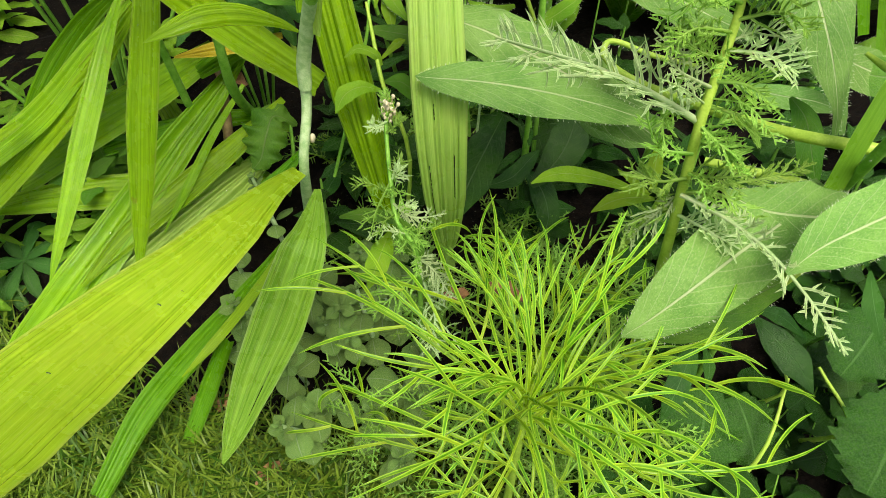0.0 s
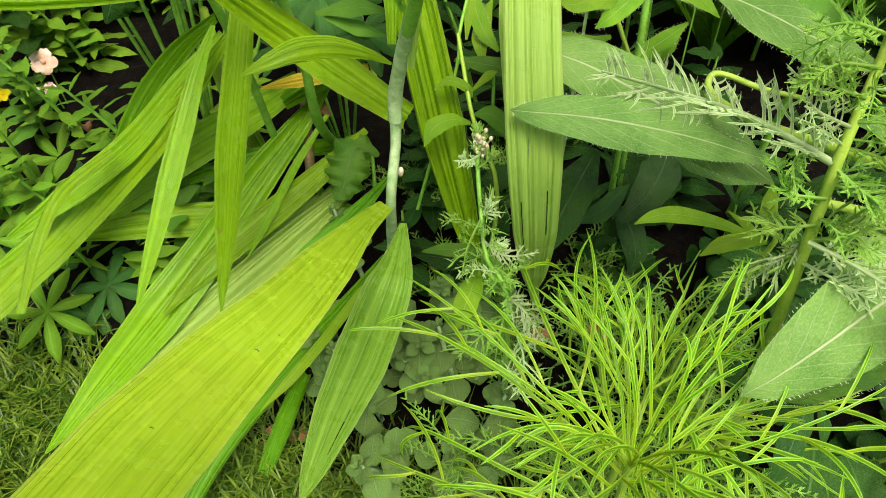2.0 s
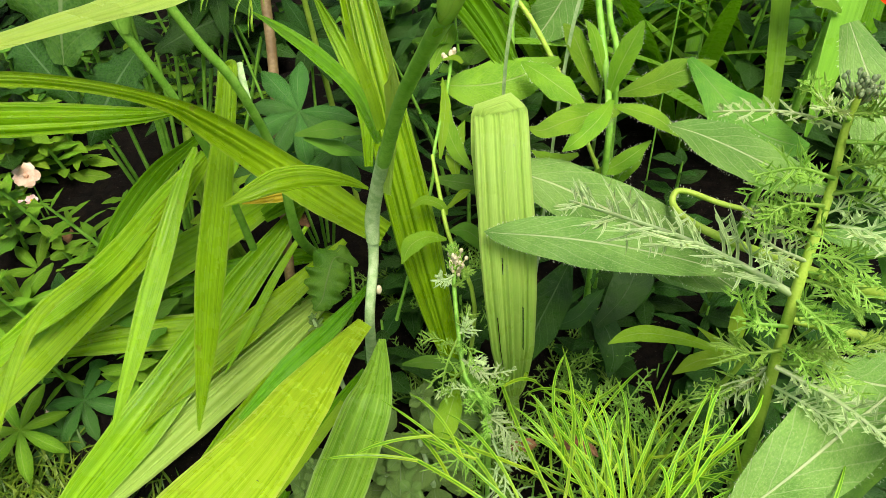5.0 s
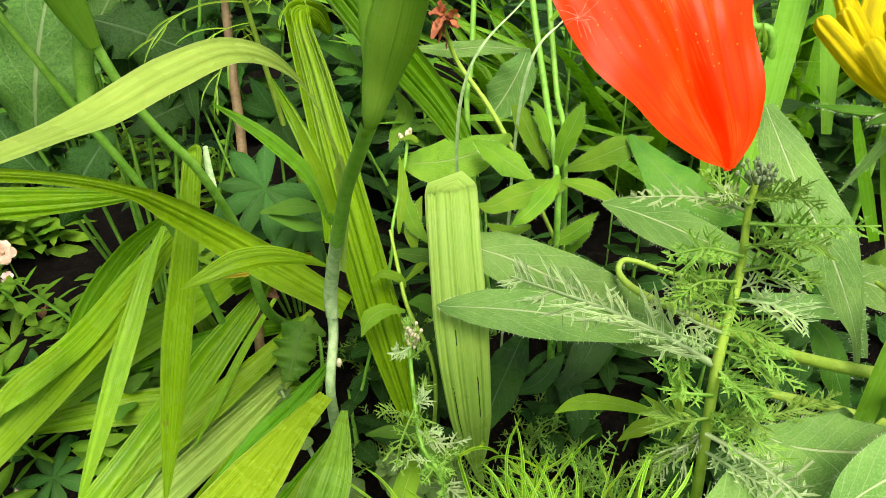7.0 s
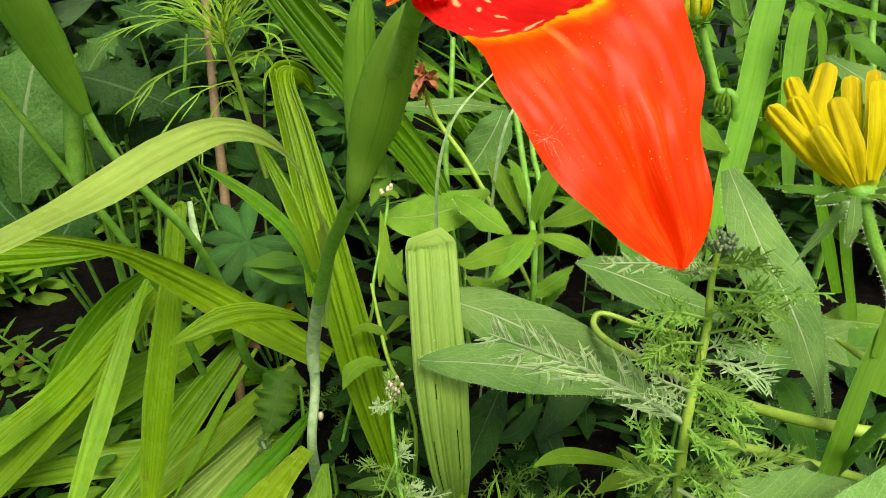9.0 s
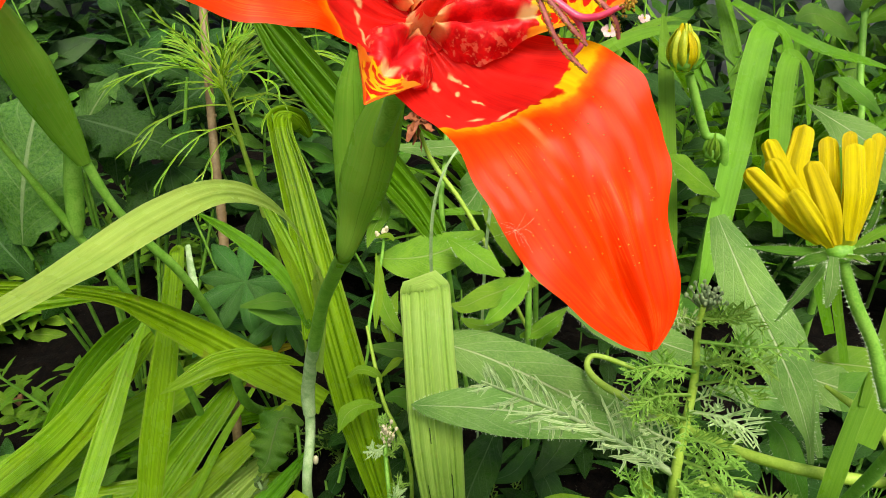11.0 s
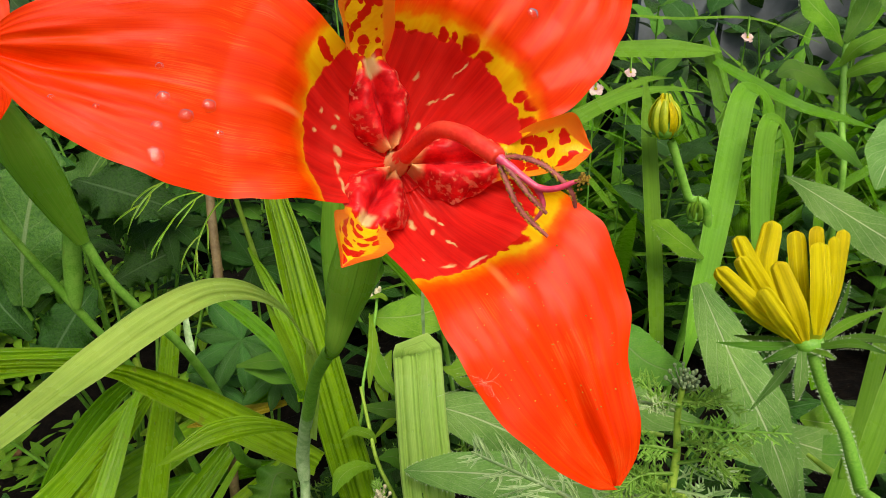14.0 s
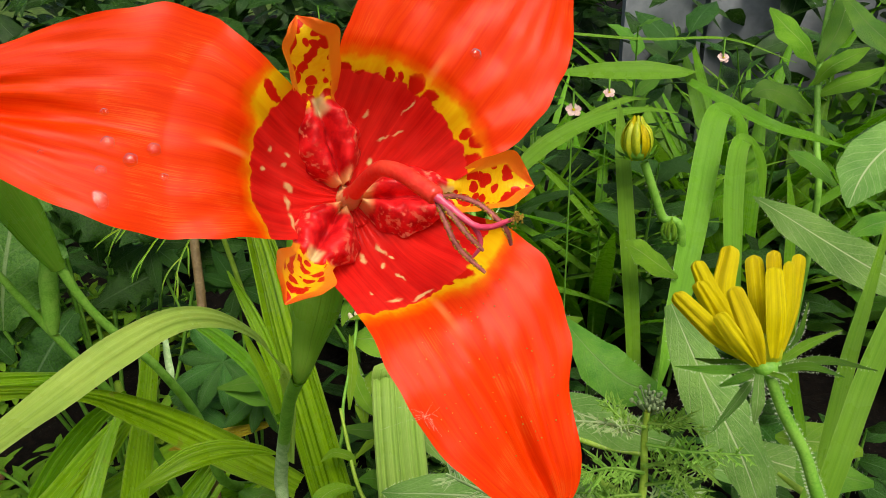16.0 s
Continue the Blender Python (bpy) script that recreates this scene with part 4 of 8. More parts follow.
leaf_part(clump, [(-0.1124, 0.3502, 0.0532, 0.00358), (-0.1301, 0.3285, 0.0486, 0.01045), (-0.1573, 0.3026, 0.0370, 0.01497), (-0.1874, 0.2697, 0.0254, 0.01511), (-0.2144, 0.2414, 0.0111, 0.01090), (-0.2396, 0.2190, -0.0043, 0.00506), (-0.2519, 0.2041, -0.0124, 0.00063)], TIG_SOFT, label="pale silvery pleated leaf with drops", nv=44, nu=27, pleats=6, depth=0.00288)
leaf_part(clump, [(-0.0975, 0.3432, 0.0467, 0.00285), (-0.1142, 0.3227, 0.0403, 0.00766), (-0.1367, 0.2973, 0.0288, 0.00953), (-0.1595, 0.2704, 0.0157, 0.00798), (-0.1781, 0.2479, 0.0071, 0.00195)], TIG, nv=26, nu=17, pleats=4, depth=0.0018)
leaf_part(clump, [(-0.1090, 0.3654, 0.0732, 0.00356), (-0.1459, 0.3644, 0.0683, 0.00648), (-0.1816, 0.3572, 0.0638, 0.00648), (-0.2150, 0.3429, 0.0584, 0.00427)], TIG_DARK, nv=20, nu=11, pleats=3, depth=0.0018)
leaf_part(clump, [(-0.0878, 0.3871, 0.1414, 0.00798), (-0.1041, 0.3783, 0.1330, 0.00931), (-0.1236, 0.3671, 0.1223, 0.00931), (-0.1479, 0.3586, 0.1075, 0.00471)], TIG_DARK, nv=20, nu=17, pleats=4, depth=0.00216)
leaf_part(clump, [(-0.2426, 0.2067, 0.0885, 0.00261), (-0.2432, 0.2412, 0.1050, 0.00382), (-0.2397, 0.2687, 0.1133, 0.00399), (-0.2258, 0.2984, 0.1152, 0.00241)], TIG, nv=20, nu=9, pleats=2, depth=0.00144)
for k in range(5):
    stem_part(clump, [(-0.1855, 0.3688, 0.1610, 0.00222), (-0.183 - 0.005 * k, 0.375 + 0.005 * k, 0.10, 0.002), (-0.176 - 0.004 * k, 0.395, 0.02, 0.002)], STEM_YEL, nv=10, seg=6)

leaf_part(clump, [(-0.1725, 0.3550, 0.1548, 0.00199), (-0.1938, 0.3367, 0.1359, 0.00657), (-0.2228, 0.3135, 0.1095, 0.00844), (-0.2525, 0.2906, 0.0931, 0.00823), (-0.2829, 0.2636, 0.0795, 0.00244)], TIG, nv=26, nu=15, pleats=3, depth=0.0018)
leaf_part(clump, [(-0.0987, 0.3534, 0.0937, 0.00214), (-0.1262, 0.3344, 0.0739, 0.00704), (-0.1546, 0.3122, 0.0585, 0.00895), (-0.1862, 0.2838, 0.0427, 0.00798), (-0.2061, 0.2537, 0.0332, 0.00127)], TIG, nv=26, nu=15, pleats=3, depth=0.0018)
leaf_part(clump, [(-0.0829, 0.3310, 0.0765, 0.00174), (-0.1017, 0.3109, 0.0640, 0.00544), (-0.1262, 0.2895, 0.0498, 0.00665), (-0.1490, 0.2592, 0.0400, 0.00127)], TIG_DARK, nv=22, nu=13, pleats=3, depth=0.0018)

# the second flowering stem with its sheathed bud
second = thing("tiger_flower_plant", (-0.13, 0.42, float(ground_height(-0.13, 0.42))), "tiger flower stem with a sheathed bud and scarlet bloom", "flowering plant")
stem_part(second, [(-0.1402, 0.2762, 0.2929, 0.00221), (-0.1347, 0.2775, 0.2724, 0.00184), (-0.1280, 0.2840, 0.2506, 0.00195), (-0.1199, 0.2941, 0.2251, 0.00209), (-0.1182, 0.3193, 0.1714, 0.00241), (-0.1214, 0.3381, 0.1076, 0.00306), (-0.13, 0.42, 0.02, 0.003)], STEM, "stem", nv=30)
stem_part(second, [(-0.1465, 0.2581, 0.3655, 0.00107), (-0.1464, 0.2611, 0.3516, 0.00632), (-0.1446, 0.2645, 0.3345, 0.00899), (-0.1434, 0.2692, 0.3193, 0.00820), (-0.1418, 0.2727, 0.3043, 0.00598), (-0.1398, 0.2752, 0.2914, 0.00287)], SPATHE, "flower_sheath", nv=26, seg=14, flat=0.7)
stem_part(second, [(-0.1476, 0.2867, 0.2985, 0.00316), (-0.1512, 0.2835, 0.2805, 0.00393), (-0.1543, 0.2821, 0.2634, 0.00380), (-0.1550, 0.2810, 0.2560, 0.00192)], STEM, "side_sheath", nv=14)
stem_part(second, [(-0.1742, 0.2709, 0.3174, 0.00124), (-0.1647, 0.2746, 0.2893, 0.00155), (-0.1569, 0.2813, 0.2585, 0.00191), (-0.1474, 0.2908, 0.2209, 0.00183), (-0.1484, 0.3159, 0.1670, 0.00210), (-0.1487, 0.3342, 0.1025, 0.00238)], STEM, "side_stem", nv=24)



# ---------------------------------------------------------------- rain drops on the leaves
def drops_on(pts, spots, size, **kw):
    """Small clear drops that lie on a leaf, by places across and along it."""
    for i, (u, v) in enumerate(spots):
        p, n = blade_spot(pts, u, v, **kw)
        s = Sheet()
        r = size * (0.6 + 0.8 * ((i * 0.618) % 1))
        add_ball(s, p + n * 0.0003, r, n, 0.38, 9, 14, down_to=1.62)
        tagged(part("water_drop", s, WATER, None), "clear round rain drop on a green leaf", "water drop", "rain drops on leaves")


BIG_LEAF = [(-0.0675, 0.2470, 0.1320, 0.00367), (-0.0704, 0.2117, 0.1527, 0.00555), (-0.0732, 0.1719, 0.1734, 0.00950), (-0.0752, 0.1365, 0.1927, 0.01040), (-0.0792, 0.1063, 0.2085, 0.01196), (-0.0795, 0.0763, 0.2272, 0.01248), (-0.0761, 0.0533, 0.2442, 0.01139), (-0.0723, 0.0370, 0.2578, 0.00906), (-0.0701, 0.0287, 0.2651, 0.00136)]
drops_on(BIG_LEAF, [(0.3, 0.42), (0.36, 0.46), (0.55, 0.62)], 0.0006, face=(0.25, -0.45, 0.86))
HUNG = [(-0.0077, 0.3028, 0.2090, 0.01216), (-0.0070, 0.2940, 0.2103, 0.01187), (-0.0055, 0.2729, 0.1943, 0.01183), (-0.0034, 0.2547, 0.1735, 0.01221), (-0.0018, 0.2447, 0.1523, 0.01136), (0.0003, 0.2432, 0.1206, 0.00984)]
drops_on(HUNG, [(0.5, 0.5), (0.56, 0.5), (0.55, 0.56), (0.52, 0.68), (0.55, 0.69), (0.6, 0.69), (0.48, 0.38), (0.3, 0.3), (0.7, 0.44)], 0.0006)
PALE_LOW = [(-0.1124, 0.3502, 0.0532, 0.00358), (-0.1301, 0.3285, 0.0486, 0.01045), (-0.1573, 0.3026, 0.0370, 0.01497), (-0.1874, 0.2697, 0.0254, 0.01511), (-0.2144, 0.2414, 0.0111, 0.01090), (-0.2396, 0.2190, -0.0043, 0.00506)]
drops_on(PALE_LOW, [(0.3, 0.2), (0.5, 0.25), (0.6, 0.3), (0.4, 0.34), (0.7, 0.4), (0.35, 0.45), (0.55, 0.5), (0.62, 0.58), (0.45, 0.62), (0.3, 0.55), (0.5, 0.7)], 0.0009)
SWEEP = [(-0.1265, 0.3840, 0.1038, 0.00211), (-0.1424, 0.3589, 0.0906, 0.00759), (-0.1629, 0.3310, 0.0730, 0.01152), (-0.1872, 0.2970, 0.0489, 0.01396), (-0.2118, 0.2574, 0.0291, 0.01506), (-0.2369, 0.2296, 0.0076, 0.01203)]
drops_on(SWEEP, [(0.4, 0.3), (0.6, 0.42), (0.5, 0.46), (0.7, 0.5), (0.3, 0.55), (0.45, 0.62), (0.6, 0.66)], 0.0009)
SNAPPED = [(-0.1330, 0.3164, 0.2204, 0.00453), (-0.1352, 0.3049, 0.2016, 0.00510), (-0.1408, 0.2903, 0.1718, 0.00707), (-0.1480, 0.2750, 0.1368, 0.00787), (-0.1542, 0.2623, 0.1033, 0.00648)]
drops_on(SNAPPED, [(0.5, 0.4), (0.7, 0.46), (0.4, 0.6), (0.6, 0.72), (0.5, 0.83)], 0.0006)

# ---------------------------------------------------------------- the scarlet bloom
THROAT = Vector((0.0018, 0.1490, 0.3710))
AXIS = Vector((0.297, -0.759, 0.579))
OUTWARD = Vector((0.443, -0.427, -0.788))

# each outer petal: turn, length, tightening of the rim, and the breadths (mm) of its two sides along STATIONS
STATIONS = [0, 0.07, 0.16, 0.27, 0.34, 0.42, 0.48, 0.55, 0.63, 0.75, 0.88, 0.96, 1.0]
TEPALS = (
    (0, 0.0684, 0.0, [3, 8, 14.5, 18.0, 19.5, 20.6, 20.3, 19.4, 17.0, 11.6, 7.8, 5.6, 0.6], [3, 8, 12.5, 12.4, 13.0, 13.6, 14.2, 14.2, 13.9, 12.7, 8.6, 4.6, 0.4]),
    (118, 0.0670, 0.0038, [3, 8, 14.0, 16.8, 18.0, 18.4, 18.2, 17.8, 17.0, 13.8, 8.4, 4.0, 0.4], [3, 8, 15.0, 19.0, 20.6, 21.0, 20.8, 20.0, 18.6, 15.2, 9.0, 4.2, 0.4]),
    (-124, 0.0660, 0.0045, [3, 8, 12.5, 14.6, 15.8, 16.8, 17.0, 16.6, 15.8, 13.6, 9.2, 4.6, 0.4], [3, 8, 13.5, 15.5, 18.9, 21.6, 21.6, 20.9, 18.6, 13.4, 8.0, 3.8, 0.4]),
)


def bloom(plant, origin, axis, outward, size=1.0, full=True):
    n = np.array(Vector(axis).normalized())
    u0 = np.array(outward, float)
    u0 = unit(u0 - n * (u0 @ n))
    v0 = np.cross(n, u0)
    o = np.array(origin, float)

    def at(r, ang, h):
        return o + size * (u0 * (r * np.cos(ang))[..., None] + v0 * (r * np.sin(ang))[..., None] + n * np.asarray(h)[..., None])

    th = np.linspace(0, 2 * math.pi, 18, endpoint=False)[None]
    k = np.linspace(0, 1, 6)[:, None]
    base = Sheet().grid(at(0.0035 + 0.003 * k ** 2 + 0 * th, th + 0 * k, -0.010 + 0.011 * k + 0 * th), th / 6.283, k * 0.1, True)
    flower = part("flower", base, TEPAL, plant, "open scarlet tiger flower with a spotted throat")
    rs = np.linspace(0, 0.08, 320)
    hs = np.interp(rs, [0, 0.004, 0.0105, 0.0165, 0.0212, 0.0243, 0.027, 0.031, 0.039, 0.0505, 0.0615, 0.0675, 0.0695, 0.08], [0, 0, 0.0012, 0.0050, 0.0110, 0.0168, 0.0200, 0.0226, 0.0252, 0.0265, 0.0255, 0.0235, 0.0215, 0.011])
    for _ in range(40):
        hs[1:-1] = (hs[:-2] + 2 * hs[1:-1] + hs[2:]) / 4

    def bowl_height(r):
        """The rim turns outwards at about a third of the petal's length."""
        return np.interp(r, rs, hs)

    nv, nu = 110, 61
    q = np.linspace(-1, 1, nu)
    v = np.linspace(0, 1, nv)
    for k, (turn, tip, tight, plus, minus) in enumerate(TEPALS):
        x = np.linspace(0.002, tip, nv)
        wp = np.interp(x / tip, STATIONS, plus) * 0.001
        wm = np.interp(x / tip, STATIONS, minus) * 0.001
        for arr in (wp, wm):
            for _ in range(6):
                arr[1:-1] = (arr[:-2] + 2 * arr[1:-1] + arr[2:]) / 4
        wp *= 1 + 0.012 * np.sin(v * 23 + k) * np.clip(v * 3 - 1, 0, 1) + 0.008 * np.sin(v * 51 + 2 * k)
        wm *= 1 + 0.012 * np.sin(v * 19 + 2 + k) * np.clip(v * 3 - 1, 0, 1) + 0.008 * np.sin(v * 47 + k)
        side = np.where(q[None] > 0, wp[:, None] * q[None], wm[:, None] * q[None])
        r = np.hypot(x[:, None], side)
        ang = np.radians(turn) + np.arctan2(side, x[:, None])
        limb = np.clip((r - 0.027) / 0.012, 0, 1)
        rim = r + tight * np.clip((0.033 - r) / 0.008, 0, 1) * np.clip(r / 0.012, 0, 1)
        h = bowl_height(rim) + 0.0004 * k + 0 * q
        line = 0.12 + 0.10 * np.sin(v * 5.0 + k)[:, None]
        fold = np.clip(v * 2.4 - 1.0, 0, 1)[:, None] * np.clip((1.04 - v) * 6, 0, 1)[:, None]
        crease = -0.0034 * np.exp(-((q[None] - line) / np.where(q[None] > line, 0.11, 0.24)) ** 2) * fold
        crease = crease - 0.0008 * np.exp(-((q[None] - line + 0.42) / 0.10) ** 2) * fold - 0.0006 * np.exp(-((q[None] - line - 0.38) / 0.08) ** 2) * fold
        ripple = 0.0010 * np.sin(v[:, None] * 8.0 + turn) * np.abs(q[None]) ** 2.5 + 0.0005 * np.sin(v[:, None] * 29.0 + turn + 2 * q[None]) * np.abs(q[None]) ** 6
        pucker = 0.00010 * np.sin(q[None] * 31 + 3.0 * np.sin(v[:, None] * 6 + k)) * np.sin(v[:, None] * 9 + q[None] * 4 + turn)
        h = h + limb * (crease + ripple + pucker) + 0.00035 * (1 - limb) * np.sin(ang * 23)
        ob = part("petal", Sheet().grid(at(r, ang, h), (q[None] + 1) / 2 + 0 * v[:, None], rim / 0.0695), (TEPAL, TEPAL_BACK, TEPAL_SIDE)[k], flower, "large scarlet outer petal with a yellow ring")
        flat = ob.data.uv_layers.new(name="plane")
        where = np.stack([np.broadcast_to(x[:, None], side.shape), side], -1).reshape(-1, 2) * 1000
        idx = np.zeros(len(ob.data.loops), np.int32)
        ob.data.loops.foreach_get("vertex_index", idx)
        flat.data.foreach_set("uv", where[idx].astype(np.float32).ravel())
    for turn, far, deep in ((57, 0.0305, 0.85), (177, 0.0290, 1.0), (-58, 0.0276, 1.7)):
        nv2, nu2 = 64, 33
        v2 = np.linspace(0, 1, nv2)
        q2 = np.linspace(-1, 1, nu2)
        s = [0, 0.12, 0.3, 0.45, 0.54, 0.62, 0.76, 0.9, 1.0]
        rr = np.interp(v2, [0, 0.5, 0.8, 1.0], [0.0025, far * 0.52, far * 0.83, far])
        hh = bowl_height(rr) + np.interp(v2, s, [0.0010, 0.0036, 0.0056, 0.0058, 0.0050, 0.0048, 0.0050, 0.0040, 0.0022])
        ww = np.interp(v2, s, [0.0018, 0.0054, 0.0078, 0.0066, 0.0040, 0.0044, 0.0056, 0.0030, 0.0002])
        for arr in (rr, hh, ww):
            for _ in range(4):
                arr[1:-1] = (arr[:-2] + 2 * arr[1:-1] + arr[2:]) / 4
        ww *= 1 + 0.05 * np.sin(v2 * 40 + turn)
        side = ww[:, None] * q2[None]
        ang = np.radians(turn) + np.arctan2(side, rr[:, None])
        blade = np.clip((v2 - 0.48) / 0.16, 0, 1)[:, None]
        claw = 1 - blade
        aq = np.abs(q2)[None]
        pillow = 0.0030 * np.sin(np.minimum(aq * 1.15, 1) * math.pi) ** 0.8 - 0.0034 * aq ** 5 - 0.0014 * np.exp(-(q2[None] / 0.13) ** 2)
        wrinkle = 0.00028 * np.sin(v2[:, None] * 75 + 5 * aq + turn) * aq ** 1.5 + 0.0003 * np.sin(v2[:, None] * 31 + 9 * q2[None])
        lip = blade * (deep * ww[:, None] * aq ** 2.2 - 0.0009 * np.clip(aq - 0.8, 0, 1) * 5 * np.sin(v2[:, None] * 14 + turn))
        h2 = hh[:, None] + claw * (pillow + wrinkle) + lip
        part("inner_petal", Sheet().grid(at(np.hypot(rr[:, None], side), ang, h2), (q2[None] + 1) / 2, v2[:, None]), TEPAL_IN, flower, "small yellow inner petal with dark red spots")
    if not full:
        return flower
    # the central column with its stamens
    def spot(r, deg, h):
        return at(np.array(r), np.array(math.radians(deg)), np.array(h))

    def run(*rows):
        return [(*spot(r, a, h), w * size) for r, a, h, w in rows]

    col = Sheet()
    add_tube(col, run((0.0004, -20, 0.0035, 0.0019), (0.0009, -15, 0.0099, 0.0015), (0.0012, 38, 0.0177, 0.0014), (0.0024, 48, 0.0238, 0.00145), (0.0053, 32, 0.0286, 0.0015), (0.0089, 25, 0.0312, 0.00155), (0.0117, 23, 0.0327, 0.00165), (0.0124, 22, 0.0331, 0.0008)), nv=40, seg=14)
    part("column", col, COLUMN, flower, "curved red central column")
    foot = Sheet()
    add_tube(foot, run((0.0, 0, -0.001, 0.0030), (0.0003, -20, 0.0015, 0.0023), (0.0006, -20, 0.0050, 0.0018), (0.0009, -15, 0.0088, 0.00162)), nv=14, seg=14)
    part("column_foot", foot, CREAM, flower, "cream foot of the column")
    g = np.random.default_rng(5)
    for rows in (((0.0123, 23.4, 0.0331), (0.0144, 28.0, 0.0352), (0.0175, 29.3, 0.0369), (0.0210, 27.6, 0.0379), (0.0238, 26.0, 0.0376), (0.0259, 23.8, 0.0365)),
                 ((0.0122, 22.2, 0.0330), (0.0156, 18.2, 0.0342), (0.0198, 16.0, 0.0348), (0.0233, 16.3, 0.0347)),
                 ((0.0126, 20.2, 0.0328), (0.0160, 13.6, 0.0331), (0.0190, 11.0, 0.0329), (0.0220, 11.2, 0.0326), (0.0263, 12.7, 0.0328))):
        thick = [0.00040] + [0.00048] * (len(rows) - 2) + [0.00028]
        line = run(*[(*a, w) for a, w in zip(rows, thick)])
        st = Sheet()
        add_tube(st, line, nv=26, seg=8, flat=0.7, lumps=0.10)
        stamen = part("stamen", st, ANTHER, flower, "thin plum-red stamen edged with pollen")
        dust = Sheet()
        c = smooth_path(line, 60)
        t, sd, nn = frames_along(c[:, :3])
        for i in range(90):
            j = int(g.uniform(4, 56))
            e = (1 if i % 2 else -1) * sd[j] * c[j, 3] * g.uniform(0.75, 1.15) + nn[j] * c[j, 3] * g.uniform(-0.2, 0.8)
            add_ball(dust, c[j, :3] + e, 0.00016 * g.uniform(0.7, 1.4), rows=4, cols=5)
        tagged(part("pollen", dust, POLLEN, stamen, "ochre pollen grains"), kind="stuff")
    for rows in (((0.0120, 22.5, 0.0331, 0.0009), (0.0172, 21.3, 0.0344, 0.0006), (0.0199, 21.7, 0.0354, 0.00055), (0.0216, 24.2, 0.0372, 0.00050), (0.0227, 28.0, 0.0389, 0.00040), (0.0234, 30.1, 0.0394, 0.0003)),
                 ((0.0168, 21.4, 0.0342, 0.0006), (0.0188, 21.6, 0.0346, 0.0005), (0.0214, 20.2, 0.0340, 0.00045), (0.0227, 17.5, 0.0332, 0.0004), (0.0231, 13.5, 0.0320, 0.00025))):
        sty = Sheet()
        add_tube(sty, run(*rows), nv=24, seg=8)
        part("style", sty, MAGENTA, flower, "thin magenta style")
    pl = Sheet()
    for i in range(60):
        add_ball(pl, spot(0.0236 + g.normal(0, 0.0005), 30.5 + g.normal(0, 1.4), 0.0395 + g.normal(0, 0.0005)), 0.00022 * size, rows=4, cols=6)
    tagged(part("pollen", pl, POLLEN, flower, "clump of ochre pollen"), kind="stuff")
    return flower


main_bloom = bloom(tiger, THROAT, AXIS, OUTWARD)
bloom(second, (-0.1630, 0.2639, 0.4015), (0.35, -0.7, 0.55), (0.5, -0.4, -0.75), 1.0, False)


def drop(r, deg, size, flat=0.34):
    """A drop that sits on the left petal of the bloom, by its place round the throat."""
    n = np.array(AXIS.normalized())
    u0 = np.array(OUTWARD)
    u0 = unit(u0 - n * (u0 @ n))
    a = math.radians(deg)
    h = float(np.interp(r, [0.027, 0.031, 0.039, 0.0505, 0.0615], [0.0200, 0.0226, 0.0252, 0.0265, 0.0255])) + 0.0008
    p = np.array(THROAT) + r * (u0 * math.cos(a) + np.cross(n, u0) * math.sin(a)) + n * h
    s = Sheet()
    add_ball(s, p, size * 1.25, n, flat * 1.3, 14, 24, 0.04, down_to=1.62)
    return tagged(part("water_drop", s, WATER, None), "clear round rain drop on a scarlet petal", "water drop", "rain drops")


drop(0.0407, -118.9, 0.00085)
drop(0.0375, -115.4, 0.0009)
drop(0.0343, -118.8, 0.0009)
drop(0.0416, -112.6, 0.0007)
drop(0.0329, -111.2, 0.0006)
drop(0.0284, -124.8, 0.0005)
drop(0.0253, -130.1, 0.00045)
drop(0.0417, -125.5, 0.0005)
drop(0.0266, -111.5, 0.0009)
drop(0.0428, -106.1, 0.0015, 0.15)
drop(0.0554, -117.1, 0.00045)
drop(0.0307, 109.6, 0.0009)
drop(0.0525, -115.2, 0.0004)
drop(0.0495, -115.9, 0.0004)

def petal_place(x, side, lift=0.0004):
    """A place on the front petal of the bloom, in metres along and across it."""
    n = np.array(AXIS.normalized())
    u0 = np.array(OUTWARD)
    u0 = unit(u0 - n * (u0 @ n))
    h = float(np.interp(math.hypot(x, side), [0.027, 0.031, 0.039, 0.0505, 0.0615], [0.0200, 0.0226, 0.0252, 0.0265, 0.0255]))
    return np.array(THROAT) + u0 * x + np.cross(n, u0) * side + n * (h + lift)


def seed_fluff():
    """A wisp of seed hair caught on the edge of the petal."""
    g = np.random.default_rng(17)
    c = petal_place(0.0412, -0.0128, 0.0006)
    s = Sheet()
    for i in range(14):
        d = unit(g.normal(0, 1, 3) * np.array([1.0, 0.5, 0.8]))
        bend = g.normal(0, 0.4, 3)
        k = np.linspace(0, 1, 5)[:, None]
        L = g.uniform(0.0015, 0.0045)
        add_blade(s, np.c_[c + d * L * k + bend * L * k ** 2, np.full(5, 0.000008)], nv=7, nu=2)
    return tagged(part("seed_fluff", s, HAIR, None), "wisp of pale seed hair on the scarlet petal", "fluff")


seed_fluff()
g_specks = np.random.default_rng(19)
specks = Sheet()
for _ in range(70):
    add_ball(specks, petal_place(g_specks.uniform(0.028, 0.056), g_specks.uniform(-0.011, 0.012), 0.0003), 0.00011 * g_specks.uniform(0.7, 1.5), rows=4, cols=5)
tagged(part("pollen_specks", specks, POLLEN, main_bloom, "scattered ochre pollen specks"), kind="stuff")

